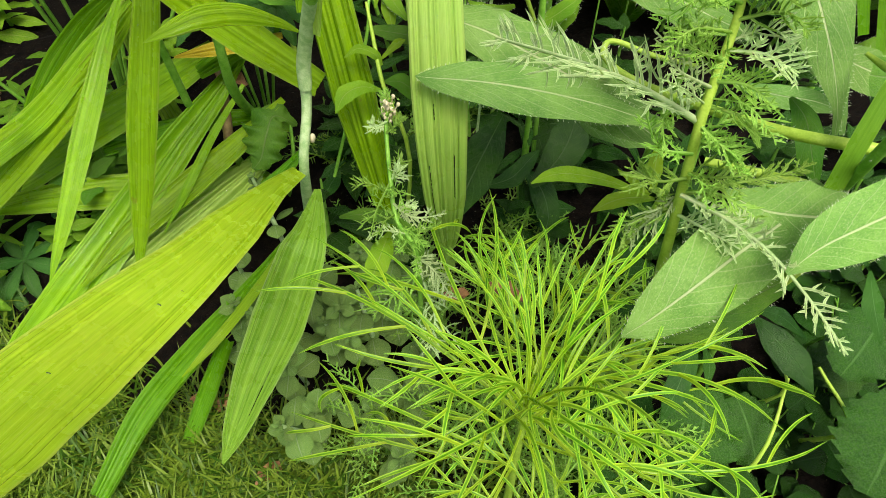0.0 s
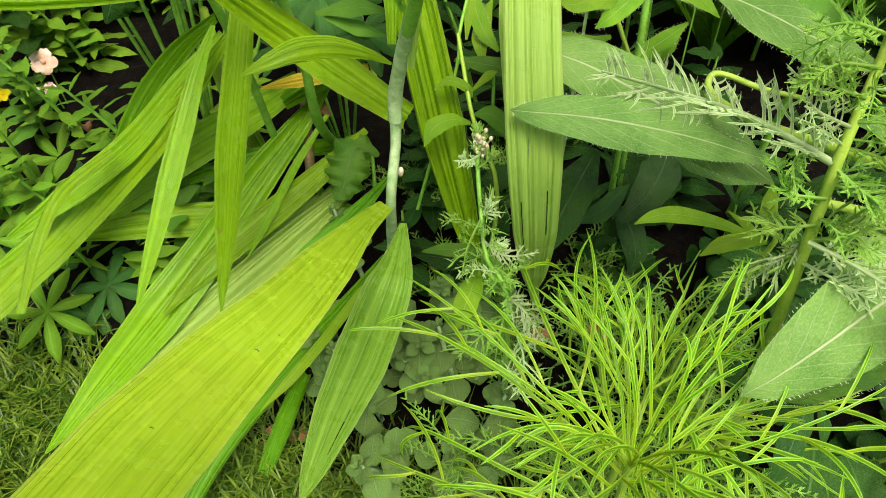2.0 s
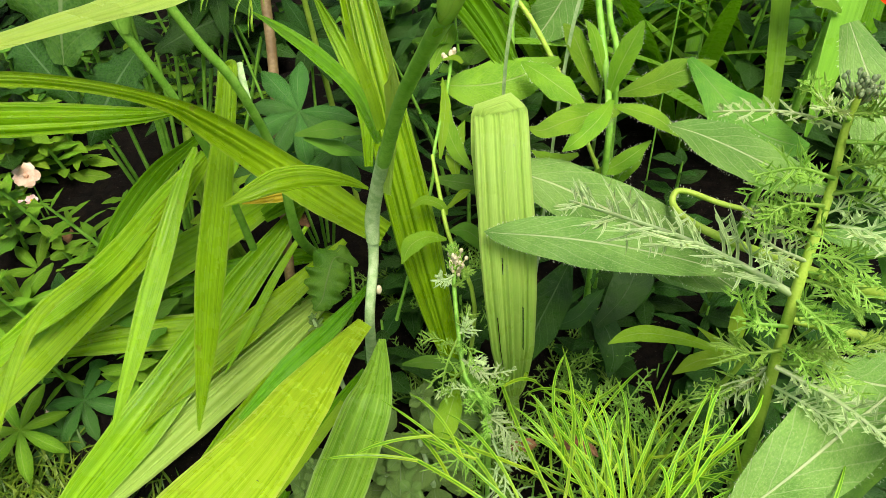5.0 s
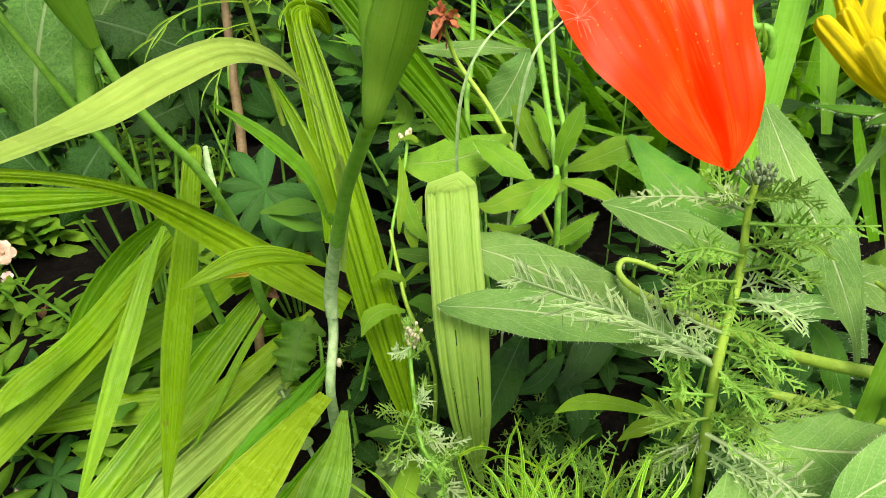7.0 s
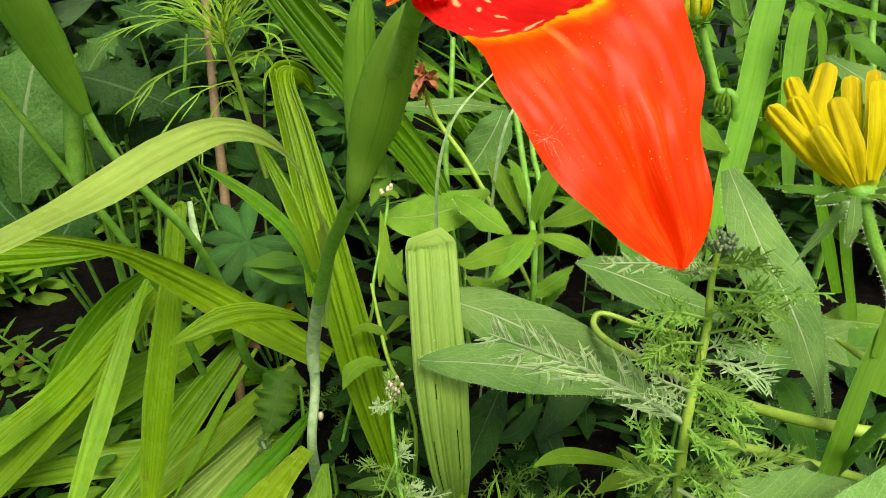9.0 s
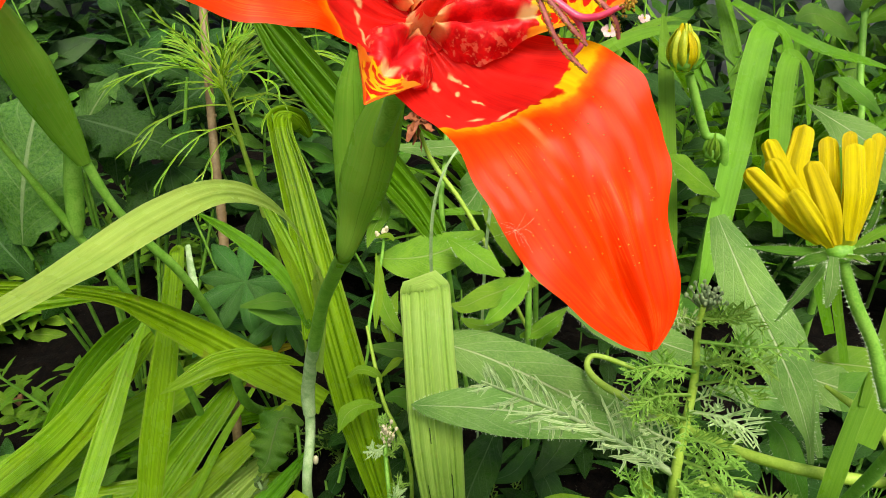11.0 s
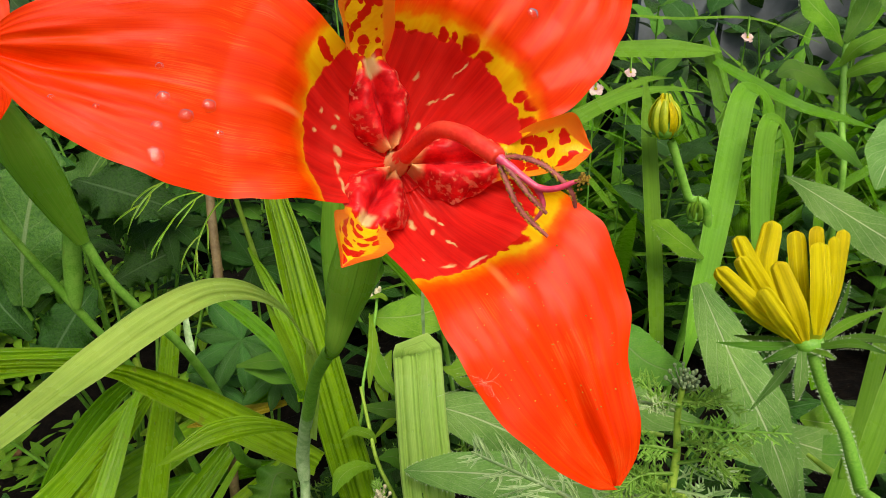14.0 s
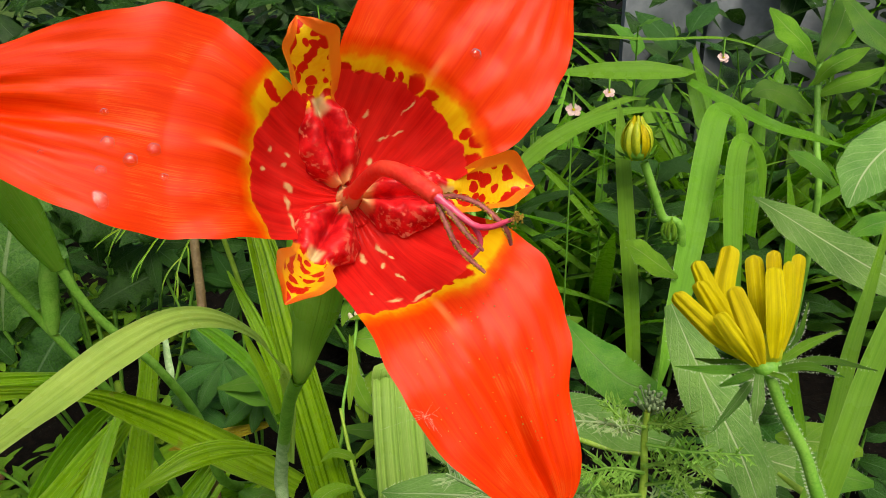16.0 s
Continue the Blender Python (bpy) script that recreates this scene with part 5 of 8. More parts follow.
# ---------------------------------------------------------------- thread-leaved plant at the front
def thread_plant(at, centre, fronds, reach, label, seed, group="", lean=(0, 0, 0)):
    """Forked thread-like leaves that rise from the upper stem, arch over and hook at their tips."""
    g = np.random.default_rng(seed)
    pl = thing("thread_leaf_plant", at, label, "plant", group)
    c = np.array(centre, float)
    stem_part(pl, [(*at, 0.002), ((at[0] + c[0]) / 2, (at[1] + c[1]) / 2, (at[2] + c[2]) / 2, 0.0019), (*c, 0.0014)], STEM_YEL, nv=12, seg=7)
    axis = unit(c - np.array(at))

    def arc(start, az, el, turn, fall, length, n=9):
        """A run of places that starts along az and el and bends steadily sideways and down."""
        p = [np.array(start, float)]
        for i in range(n - 1):
            k = i / (n - 1)
            a, e = az + turn * k, el - fall * k ** 1.3
            p.append(p[-1] + np.array([math.cos(a) * math.cos(e), math.sin(a) * math.cos(e), math.sin(e)]) * length / (n - 1))
        return np.array(p)

    for i in range(fronds):
        young = g.random() ** 1.3
        az = i * 2.39996 + g.normal(0, 0.35)
        el = 0.15 + 1.1 * young + g.normal(0, 0.12)
        L = reach * g.uniform(0.75, 1.15) * (1.05 - 0.45 * young)
        start = c - axis * 0.05 * (1 - young) * g.random() + np.array(lean) * 0.01
        turn, fall = g.normal(0, 0.65), g.uniform(0.5, 1.7)
        q = arc(start, az, el, turn, fall, L)
        w = 0.00064 * g.uniform(0.75, 1.2)
        thin = np.array([0.75, 0.9, 1, 1.05, 1.05, 1.0, 0.95, 0.75, 0.12])
        s = Sheet()
        add_blade(s, np.c_[q, w * thin], nv=28, nu=5, cup=-0.4)
        side = 1 if g.random() < 0.5 else -1
        for j in range(2, 7):
            side = -side
            if g.random() < 0.25:
                continue
            k = j / 8
            d = unit(q[j + 1] - q[j])
            a0, e0 = math.atan2(d[1], d[0]), math.asin(np.clip(d[2], -1, 1))
            l2 = L * (0.62 - 0.42 * k) * g.uniform(0.7, 1.15)
            sub = arc(q[j], a0 + side * g.uniform(0.45, 0.85), e0 + g.uniform(-0.1, 0.45), -side * g.uniform(-0.2, 1.1) + turn * 0.4, g.uniform(0.2, 1.4), l2, 7)
            add_blade(s, np.c_[sub, w * np.array([0.7, 0.85, 0.95, 1.0, 0.9, 0.7, 0.12])], nv=16, nu=5, cup=-0.4)
            if g.random() < 0.35:
                d = unit(sub[4] - sub[3])
                sub2 = arc(sub[3], math.atan2(d[1], d[0]) + side * g.uniform(-0.7, 0.7), math.asin(np.clip(d[2], -1, 1)) + 0.25, g.normal(0, 0.5), g.uniform(0.2, 1.0), l2 * 0.5, 5)
                add_blade(s, np.c_[sub2, w * np.array([0.7, 0.85, 0.9, 0.7, 0.12])], nv=10, nu=5, cup=-0.4)
        part("frond", s, THREAD, pl)
    return pl


thread_plant((0.03, 0.125, -0.035), (0.031, 0.128, 0.132), 34, 0.118, "bright green bushy plant with thread-like leaves", 21)
thread_plant((0.040, 0.175, -0.02), (0.043, 0.165, 0.120), 14, 0.092, "bright green bushy plant with thread-like leaves", 22)
thread_plant((0.055, 0.09, -0.035), (0.045, 0.098, 0.098), 16, 0.090, "bright green bushy plant with thread-like leaves", 23)
thread_plant((-0.11, 0.46, 0.03), (-0.1256, 0.4151, 0.2856), 34, 0.072, "airy thread-leaved plant hanging over the leaves", 24)

# ---------------------------------------------------------------- fleshy rosettes
def fleshy_leaf():
    """A thick round leaf one long: an upper and a lower skin that meet at the rim."""
    s = Sheet()
    w = [0.13, 0.33, 0.46, 0.50, 0.46, 0.30, 0.03]
    pts = [(0, i / 6, -0.08 * (i / 6) ** 2, b) for i, b in enumerate(w)]
    for cup in (-0.20, 0.16):
        add_blade(s, pts, face=(0, 0, 1), nv=16, nu=9, cup=cup)
    return s.mesh("leaf", SEDUM)


ROUND = fleshy_leaf()


def stonecrop(at, height, size, tilt, seed):
    g = np.random.default_rng(seed)
    x, y = at
    z = float(ground_height(x, y))
    pl = thing("stonecrop_rosette", (x, y, z), "grey-green stonecrop rosette with round fleshy leaves", "succulent", "stonecrop rosettes")
    axis = Vector((tilt[0], tilt[1], 1)).normalized()
    top = Vector((x, y, z)) + axis * height
    stem_part(pl, [(x, y, z - 0.004, 0.0016), (*(Vector((x, y, z)) + axis * height * 0.5), 0.0016), (*top, 0.001)], STEM_GREY, nv=6, seg=6)
    rad = axis.orthogonal().normalized()
    for ring, (count, long, low, rise, broad) in enumerate(((3, 1.0, 0.50, -0.05, 1.0), (2, 0.92, 0.24, 0.05, 1.0), (4, 0.50, 0.08, 0.30, 0.85), (5, 0.28, 0.0, 0.9, 0.62))):
        for i in range(count):
            a = i * 6.283 / count + ring * 0.8 + g.normal(0, 0.2)
            out = Matrix.Rotation(a, 3, axis) @ rad
            face = axis - out * (0.05 + 0.5 * rise) + Vector((g.normal(0, 0.16), g.normal(0, 0.16), 0))
            set_leaf(pl, ROUND, top - axis * height * low + out * size * (0.22, 0.12, 0.06, 0.02)[ring], out + axis * (rise + g.normal(0, 0.08)), face, size * long * g.uniform(0.85, 1.12), broad)
    return pl


def build_stonecrop():
    g = np.random.default_rng(9)
    spots = [(-0.05, 0.235), (-0.07, 0.245), (-0.028, 0.255), (-0.062, 0.222), (-0.045, 0.182), (-0.032, 0.215), (-0.085, 0.205), (-0.072, 0.188), (-0.055, 0.25), (-0.04, 0.27), (-0.095, 0.24), (-0.08, 0.265), (-0.02, 0.24), (-0.062, 0.172), (-0.03, 0.19), (-0.1, 0.285), (-0.105, 0.22)]
    spots += [(x + g.normal(0, 0.011), y + g.normal(0, 0.011)) for x, y in spots[::2]]
    for i, (x, y) in enumerate(spots):
        x += 0.002 * g.normal()
        stonecrop((x, y + 0.022), 0.060 + 0.024 * g.random(), 0.0150 * g.uniform(0.85, 1.15), (g.normal(0, 0.2), -0.35 + g.normal(0, 0.2)), 40 + i)


build_stonecrop()

# ---------------------------------------------------------------- feathery plants
yarrow = thing("yarrow_plant", (0.075, 0.19, float(ground_height(0.075, 0.19))), "tall yarrow with grey-green feathery leaves", "plant")
stem_part(yarrow, [(0.0911, 0.1848, 0.0408, 0.00261), (0.0866, 0.1803, 0.1042, 0.00229), (0.0824, 0.1763, 0.1510, 0.00206), (0.0799, 0.1756, 0.1832, 0.00191), (0.0777, 0.1765, 0.2193, 0.00175), (0.0804, 0.1826, 0.2347, 0.00155), (0.0828, 0.1884, 0.2496, 0.00135), (0.0822, 0.1912, 0.2658, 0.00114), (0.0824, 0.1912, 0.2761, 0.00095)], STEM_YEL, nv=34)
f = Sheet()
feather(f, [(0.0767, 0.1770, 0.2201, 0.00839), (0.0638, 0.1850, 0.2238, 0.01109), (0.0497, 0.1967, 0.2241, 0.01233), (0.0347, 0.2107, 0.2209, 0.01187), (0.0169, 0.2281, 0.2157, 0.00636)], 16, seed=1, rachis=0.0013, lobe=0.00052, curl=0.35, lobes=4)
part("feather_leaf", f, FERN, yarrow, "silvery grey-green feathery leaf")
f = Sheet()
feather(f, [(0.0778, 0.1720, 0.1937, 0.00372), (0.0898, 0.1591, 0.1954, 0.00712), (0.0997, 0.1440, 0.1954, 0.00715), (0.1094, 0.1304, 0.1898, 0.00665), (0.1198, 0.1197, 0.1802, 0.00233)], 13, seed=2, rachis=0.0009, lobe=0.00045, curl=0.35, lobes=4)
part("feather_leaf", f, FERN, yarrow, "silvery grey-green feathery leaf")
f = Sheet()
feather(f, [(0.0804, 0.1757, 0.1903, 0.00304), (0.0986, 0.1811, 0.1911, 0.00577), (0.1148, 0.1851, 0.1919, 0.00504), (0.1284, 0.1900, 0.1937, 0.00156)], 13, seed=3, lobe=0.0004)
part("feather_leaf", f, FERN_GREEN, yarrow)


def yarrow_side_leaf(i, a, b, c):
    f = Sheet()
    feather(f, [a, b, c], 7, seed=10 + i, lobe=0.00036, lobes=4)
    part("feather_leaf", f, FERN_GREEN if i % 5 else FERN, yarrow)


yarrow_side_leaf(0, (0.0825, 0.1917, 0.2665, 0.00489), (0.0668, 0.1927, 0.2709, 0.00649), (0.0484, 0.1964, 0.2689, 0.00233))
yarrow_side_leaf(1, (0.0826, 0.1890, 0.2643, 0.00487), (0.0929, 0.1805, 0.2688, 0.00694), (0.1088, 0.1726, 0.2738, 0.00293))
yarrow_side_leaf(2, (0.0825, 0.1874, 0.2483, 0.00607), (0.0925, 0.1823, 0.2540, 0.00730), (0.0982, 0.1748, 0.2516, 0.00317))
yarrow_side_leaf(3, (0.0819, 0.1863, 0.2449, 0.00610), (0.0697, 0.1827, 0.2478, 0.00748), (0.0613, 0.1786, 0.2427, 0.00266))
yarrow_side_leaf(4, (0.0795, 0.1806, 0.2319, 0.00618), (0.0870, 0.1746, 0.2350, 0.00748), (0.0960, 0.1711, 0.2292, 0.00266))
yarrow_side_leaf(5, (0.0786, 0.1796, 0.2305, 0.00618), (0.0675, 0.1822, 0.2352, 0.00687), (0.0641, 0.1904, 0.2418, 0.00279))
yarrow_side_leaf(6, (0.0774, 0.1765, 0.2193, 0.00525), (0.0828, 0.1684, 0.2178, 0.00681), (0.0896, 0.1667, 0.2148, 0.00272))
yarrow_side_leaf(7, (0.0779, 0.1743, 0.2092, 0.00534), (0.0669, 0.1749, 0.2110, 0.00712), (0.0617, 0.1809, 0.2199, 0.00285))
yarrow_side_leaf(8, (0.0798, 0.1749, 0.1925, 0.00669), (0.0881, 0.1674, 0.1986, 0.00801), (0.1000, 0.1594, 0.1950, 0.00279))
yarrow_side_leaf(9, (0.0804, 0.1750, 0.1840, 0.00570), (0.0697, 0.1801, 0.1747, 0.00791), (0.0588, 0.1772, 0.1628, 0.00323))
yarrow_side_leaf(10, (0.0813, 0.1771, 0.1915, 0.00494), (0.0740, 0.1777, 0.1786, 0.00791), (0.0675, 0.1791, 0.1637, 0.00290))
yarrow_side_leaf(11, (0.0803, 0.1774, 0.2120, 0.00463), (0.0873, 0.1710, 0.2130, 0.00627), (0.0889, 0.1622, 0.2117, 0.00238))
yarrow_side_leaf(12, (0.0763, 0.1828, 0.2209, 0.00457), (0.0670, 0.1784, 0.2196, 0.00522), (0.0682, 0.1694, 0.2115, 0.00244))
yarrow_side_leaf(13, (0.0820, 0.1872, 0.2567, 0.00658), (0.0904, 0.1823, 0.2629, 0.00870), (0.1006, 0.1772, 0.2635, 0.00370))
yarrow_side_leaf(14, (0.0822, 0.1874, 0.2535, 0.00665), (0.0705, 0.1860, 0.2577, 0.00819), (0.0590, 0.1842, 0.2561, 0.00328))
yarrow_side_leaf(15, (0.0810, 0.1833, 0.2408, 0.00677), (0.0900, 0.1772, 0.2436, 0.00819), (0.0988, 0.1727, 0.2399, 0.00324))
yarrow_side_leaf(16, (0.0805, 0.1826, 0.2381, 0.00612), (0.0721, 0.1838, 0.2405, 0.00749), (0.0659, 0.1891, 0.2450, 0.00309))
yarrow_side_leaf(17, (0.0787, 0.1788, 0.2243, 0.00627), (0.0864, 0.1720, 0.2261, 0.00775), (0.0935, 0.1676, 0.2211, 0.00302))
yarrow_side_leaf(18, (0.0788, 0.1746, 0.2010, 0.00655), (0.0864, 0.1704, 0.2031, 0.00819), (0.0958, 0.1692, 0.2057, 0.00316))
yarrow_side_leaf(19, (0.0784, 0.1736, 0.1995, 0.00655), (0.0688, 0.1741, 0.1975, 0.00844), (0.0604, 0.1785, 0.1993, 0.00335))
yarrow_side_leaf(20, (0.0804, 0.1739, 0.1824, 0.00684), (0.0862, 0.1644, 0.1858, 0.00837), (0.0968, 0.1574, 0.1838, 0.00320))
yarrow_side_leaf(21, (0.0822, 0.1915, 0.2713, 0.00418), (0.0877, 0.1865, 0.2743, 0.00561), (0.0930, 0.1867, 0.2776, 0.00216))
yarrow_side_leaf(22, (0.0819, 0.1905, 0.2700, 0.00418), (0.0740, 0.1895, 0.2745, 0.00570), (0.0685, 0.1930, 0.2799, 0.00222))


def bud_head(parent, at, r, n, material, seed, spread=(1, 1, 0.6), size=0.0011):
    g = np.random.default_rng(seed)
    for i in range(n):
        s = Sheet()
        p = np.array(at) + g.normal(0, 1, 3) * r * np.array(spread) * 0.55
        add_ball(s, p, size * g.uniform(0.8, 1.2), (0.1, 0.1, 1), 1.25, 6, 8, 0.12)
        add_tube(s, [(*(np.array(at) - np.array([0, 0, 0.006])), 0.0003), (*p, 0.0003)], nv=3, seg=4)
        part("bud", s, material, parent)


def tufts_along(plant, stem, count, reach, seed, low=0.3):
    """Short feathery leaves in the angles all along a stem."""
    g = np.random.default_rng(seed)
    r = smooth_path(stem, 200)[:, :3]
    for i in range(count):
        b = r[int((low + (0.98 - low) * (i + g.random()) / count) * 199)]
        a = i * 2.39996
        d = np.array([math.cos(a), math.sin(a) - 0.25, g.uniform(-0.1, 0.7)])
        L = reach * g.uniform(0.6, 1.2)
        s = Sheet()
        feather(s, [(*b, L * 0.16), (*(b + d * L * 0.5 + np.array([0, 0, 0.15 * L])), L * 0.30), (*(b + d * L + np.array([0, 0, g.uniform(-0.25, 0.2) * L])), L * 0.12)], 6, seed=seed * 50 + i, lobe=0.00033, lobes=3, rachis=0.0004)
        part("feather_leaf", s, FERN_GREEN if i % 4 else FERN, plant)


YARROW_STEM = [(0.0911, 0.1848, 0.0408, 0.00261), (0.0866, 0.1803, 0.1042, 0.00229), (0.0824, 0.1763, 0.1510, 0.00206), (0.0799, 0.1756, 0.1832, 0.00191), (0.0777, 0.1765, 0.2193, 0.00175), (0.0804, 0.1826, 0.2347, 0.00155), (0.0828, 0.1884, 0.2496, 0.00135), (0.0822, 0.1912, 0.2658, 0.00114), (0.0824, 0.1912, 0.2761, 0.00095)]
tufts_along(yarrow, YARROW_STEM, 14, 0.022, 7)
bud_head(yarrow, (0.0838, 0.1932, 0.2785), 0.0036, 46, BUD_GREY, 3, size=0.00062)

yarrow2 = thing("yarrow_plant", (-0.02, 0.245, float(ground_height(-0.02, 0.245))), "small yarrow with a cluster of cream buds", "plant")
stem_part(yarrow2, [(-0.01, 0.225, -0.02, 0.0013), (-0.0109, 0.2084, 0.1121, 0.00127), (-0.0206, 0.2177, 0.1312, 0.00099), (-0.0240, 0.2323, 0.1444, 0.00099), (-0.0261, 0.2459, 0.1553, 0.00099), (-0.0263, 0.2524, 0.1611, 0.00099)], STEM, nv=24)
bud_head(yarrow2, (-0.0258, 0.2536, 0.1632), 0.0044, 60, BUD_CREAM, 5, spread=(0.7, 0.7, 1.1), size=0.0009)


def low_yarrow_leaf(i, a, b, c):
    f = Sheet()
    feather(f, [a, b, c], 7, seed=40 + i, lobe=0.0004, lobes=3)
    part("feather_leaf", f, FERN if i % 2 else FERN_GREEN, yarrow2)


low_yarrow_leaf(0, (-0.0261, 0.2497, 0.1600, 0.00321), (-0.0264, 0.2536, 0.1662, 0.00564), (-0.0278, 0.2590, 0.1711, 0.00196))
low_yarrow_leaf(1, (-0.0261, 0.2497, 0.1600, 0.00321), (-0.0306, 0.2462, 0.1596, 0.00417), (-0.0331, 0.2480, 0.1612, 0.00147))
low_yarrow_leaf(2, (-0.0260, 0.2461, 0.1567, 0.00321), (-0.0220, 0.2469, 0.1602, 0.00417), (-0.0192, 0.2501, 0.1630, 0.00147))
low_yarrow_leaf(3, (-0.0240, 0.2309, 0.1430, 0.00420), (-0.0202, 0.2313, 0.1461, 0.00564), (-0.0186, 0.2337, 0.1483, 0.00147))
low_yarrow_leaf(4, (-0.0239, 0.2296, 0.1419, 0.00420), (-0.0280, 0.2127, 0.1428, 0.00878), (-0.0290, 0.1945, 0.1466, 0.00226))
low_yarrow_leaf(5, (-0.0224, 0.2225, 0.1368, 0.00418), (-0.0124, 0.2174, 0.1336, 0.00564), (0.0011, 0.2189, 0.1350, 0.00147))
low_yarrow_leaf(6, (-0.0200, 0.2159, 0.1296, 0.00494), (-0.0158, 0.2100, 0.1270, 0.00834), (-0.0199, 0.1988, 0.1303, 0.00237))
low_yarrow_leaf(7, (-0.0134, 0.2088, 0.1192, 0.00499), (-0.0032, 0.2003, 0.1182, 0.01079), (0.0045, 0.1913, 0.1101, 0.00319))
low_yarrow_leaf(8, (-0.0096, 0.2066, 0.1104, 0.00861), (-0.0207, 0.1988, 0.1034, 0.01291), (-0.0311, 0.1941, 0.0924, 0.00437))
low_yarrow_leaf(9, (-0.0083, 0.2060, 0.1032, 0.00874), (-0.0028, 0.1917, 0.0970, 0.01443), (-0.0049, 0.1803, 0.0868, 0.00430))

tufts_along(yarrow2, [(-0.01, 0.225, -0.02, 0.0013), (-0.0109, 0.2084, 0.1121, 0.00127), (-0.0206, 0.2177, 0.1312, 0.00099), (-0.0240, 0.2323, 0.1444, 0.00099)], 12, 0.017, 8, 0.25)

# ---------------------------------------------------------------- downy broad-leaved plant
def hairs(parent, pts, n, length, seed, face=FACE, both=True, along=(0.02, 0.98)):
    """Fine bristles along the edges of a leaf or the length of a stem."""
    g = np.random.default_rng(seed)
    r = smooth_path(pts, 60)
    c, h = r[:, :3], r[:, 3]
    t, s, nn = frames_along(c, face)
    k = (g.uniform(*along, n) * 59).astype(int)
    sd = (np.where(np.arange(n) % 2, 1.0, -1.0) if both else -np.ones(n))[:, None]
    b = c[k] + s[k] * sd * h[k][:, None] * 0.99
    d = unit(s[k] * sd + t[k] * g.normal(0.2, 0.4, n)[:, None] + nn[k] * g.normal(0, 0.5, n)[:, None])
    w = unit(np.cross(d, (0.3, -0.6, 0.75)))
    p = np.stack([np.stack([b + d * length * f - w * r2, b + d * length * f + w * r2], 1) for f, r2 in ((0, 0.00004), (0.5, 0.00003), (1.0, 0.00001))], 1)
    sh = Sheet().strips(p, np.array([0.0, 1.0]), np.array([0.0, 0.5, 1.0])[:, None])
    return tagged(part("bristles", sh, HAIR, parent, "fine pale bristles"), kind="stuff")


def downy_leaf(parent, pts, material=HAIRY, seed=0, n=120, length=0.0012, label="", **kw):
    kw.setdefault("nv", 40)
    kw.setdefault("nu", 13)
    ob = leaf_part(parent, pts, material, label=label, cup=kw.pop("cup", -0.12), wave=kw.pop("wave", 0.10), seed=seed, **kw)
    hairs(ob, pts, n, length, seed, kw.get("face", FACE))
    return ob


cone = thing("coneflower_plant", (0.14, 0.26, float(ground_height(0.14, 0.26))), "bristly coneflower plant with downy leaves and opening yellow flower", "flowering plant")
downy_leaf(cone, [(-0.0135, 0.2526, 0.1818, 0.00024), (-0.0069, 0.2524, 0.1810, 0.00416), (0.0077, 0.2517, 0.1805, 0.00877), (0.0248, 0.2514, 0.1787, 0.01121), (0.0446, 0.2529, 0.1740, 0.01083), (0.0652, 0.2555, 0.1673, 0.00850), (0.0841, 0.2585, 0.1595, 0.00408), (0.1013, 0.2552, 0.1570, 0.00177)], seed=1, n=260, label="broad downy leaf with bristly edges", face=(0, -0.5, 0.86))
downy_leaf(cone, [(0.0014, 0.2888, 0.1871, 0.00755), (0.0193, 0.2858, 0.1818, 0.01266), (0.0430, 0.2816, 0.1712, 0.01543), (0.0676, 0.2757, 0.1592, 0.01515), (0.0875, 0.2704, 0.1477, 0.01007), (0.1047, 0.2661, 0.1371, 0.00081)], seed=2, n=160)
downy_leaf(cone, [(0.0586, 0.1355, 0.1635, 0.00018), (0.0678, 0.1396, 0.1685, 0.00698), (0.0813, 0.1474, 0.1755, 0.01248), (0.0982, 0.1593, 0.1808, 0.01457), (0.1172, 0.1729, 0.1837, 0.01269), (0.1342, 0.1869, 0.1842, 0.00479)], seed=3, n=220, label="broad downy leaf with bristly edges")
downy_leaf(cone, [(0.0672, 0.1464, 0.1504, 0.00040), (0.0837, 0.1496, 0.1506, 0.00598), (0.1026, 0.1570, 0.1532, 0.00807), (0.1229, 0.1673, 0.1558, 0.00453)], MIDLEAF, seed=4, n=120)
downy_leaf(cone, [(0.1022, 0.1384, 0.1943, 0.00067), (0.1117, 0.1442, 0.1995, 0.00738), (0.1267, 0.1515, 0.2021, 0.01055), (0.1499, 0.1633, 0.2033, 0.01054), (0.1733, 0.1750, 0.2031, 0.00364)], seed=5, n=160)
downy_leaf(cone, [(0.1165, 0.2767, 0.2609, 0.00323), (0.1207, 0.2637, 0.2496, 0.00863), (0.1256, 0.2490, 0.2373, 0.01156), (0.1314, 0.2346, 0.2257, 0.01175), (0.1359, 0.2215, 0.2142, 0.00726), (0.1375, 0.2079, 0.2039, 0.00167), (0.1372, 0.2011, 0.1969, 0.00104)], seed=6, n=160, face=(-0.2, -0.7, 0.68))
downy_leaf(cone, [(0.0516, 0.2485, 0.2349, 0.00022), (0.0619, 0.2490, 0.2313, 0.00607), (0.0753, 0.2483, 0.2257, 0.00917), (0.0912, 0.2467, 0.2186, 0.00880), (0.1080, 0.2473, 0.2112, 0.00402), (0.1203, 0.2482, 0.2062, 0.00113)], seed=7, n=180)
downy_leaf(cone, [(0.1405, 0.2482, 0.2046, 0.00135), (0.1518, 0.2459, 0.2005, 0.00767), (0.1692, 0.2456, 0.1933, 0.00957), (0.1886, 0.2444, 0.1867, 0.00229)], seed=8, n=80)
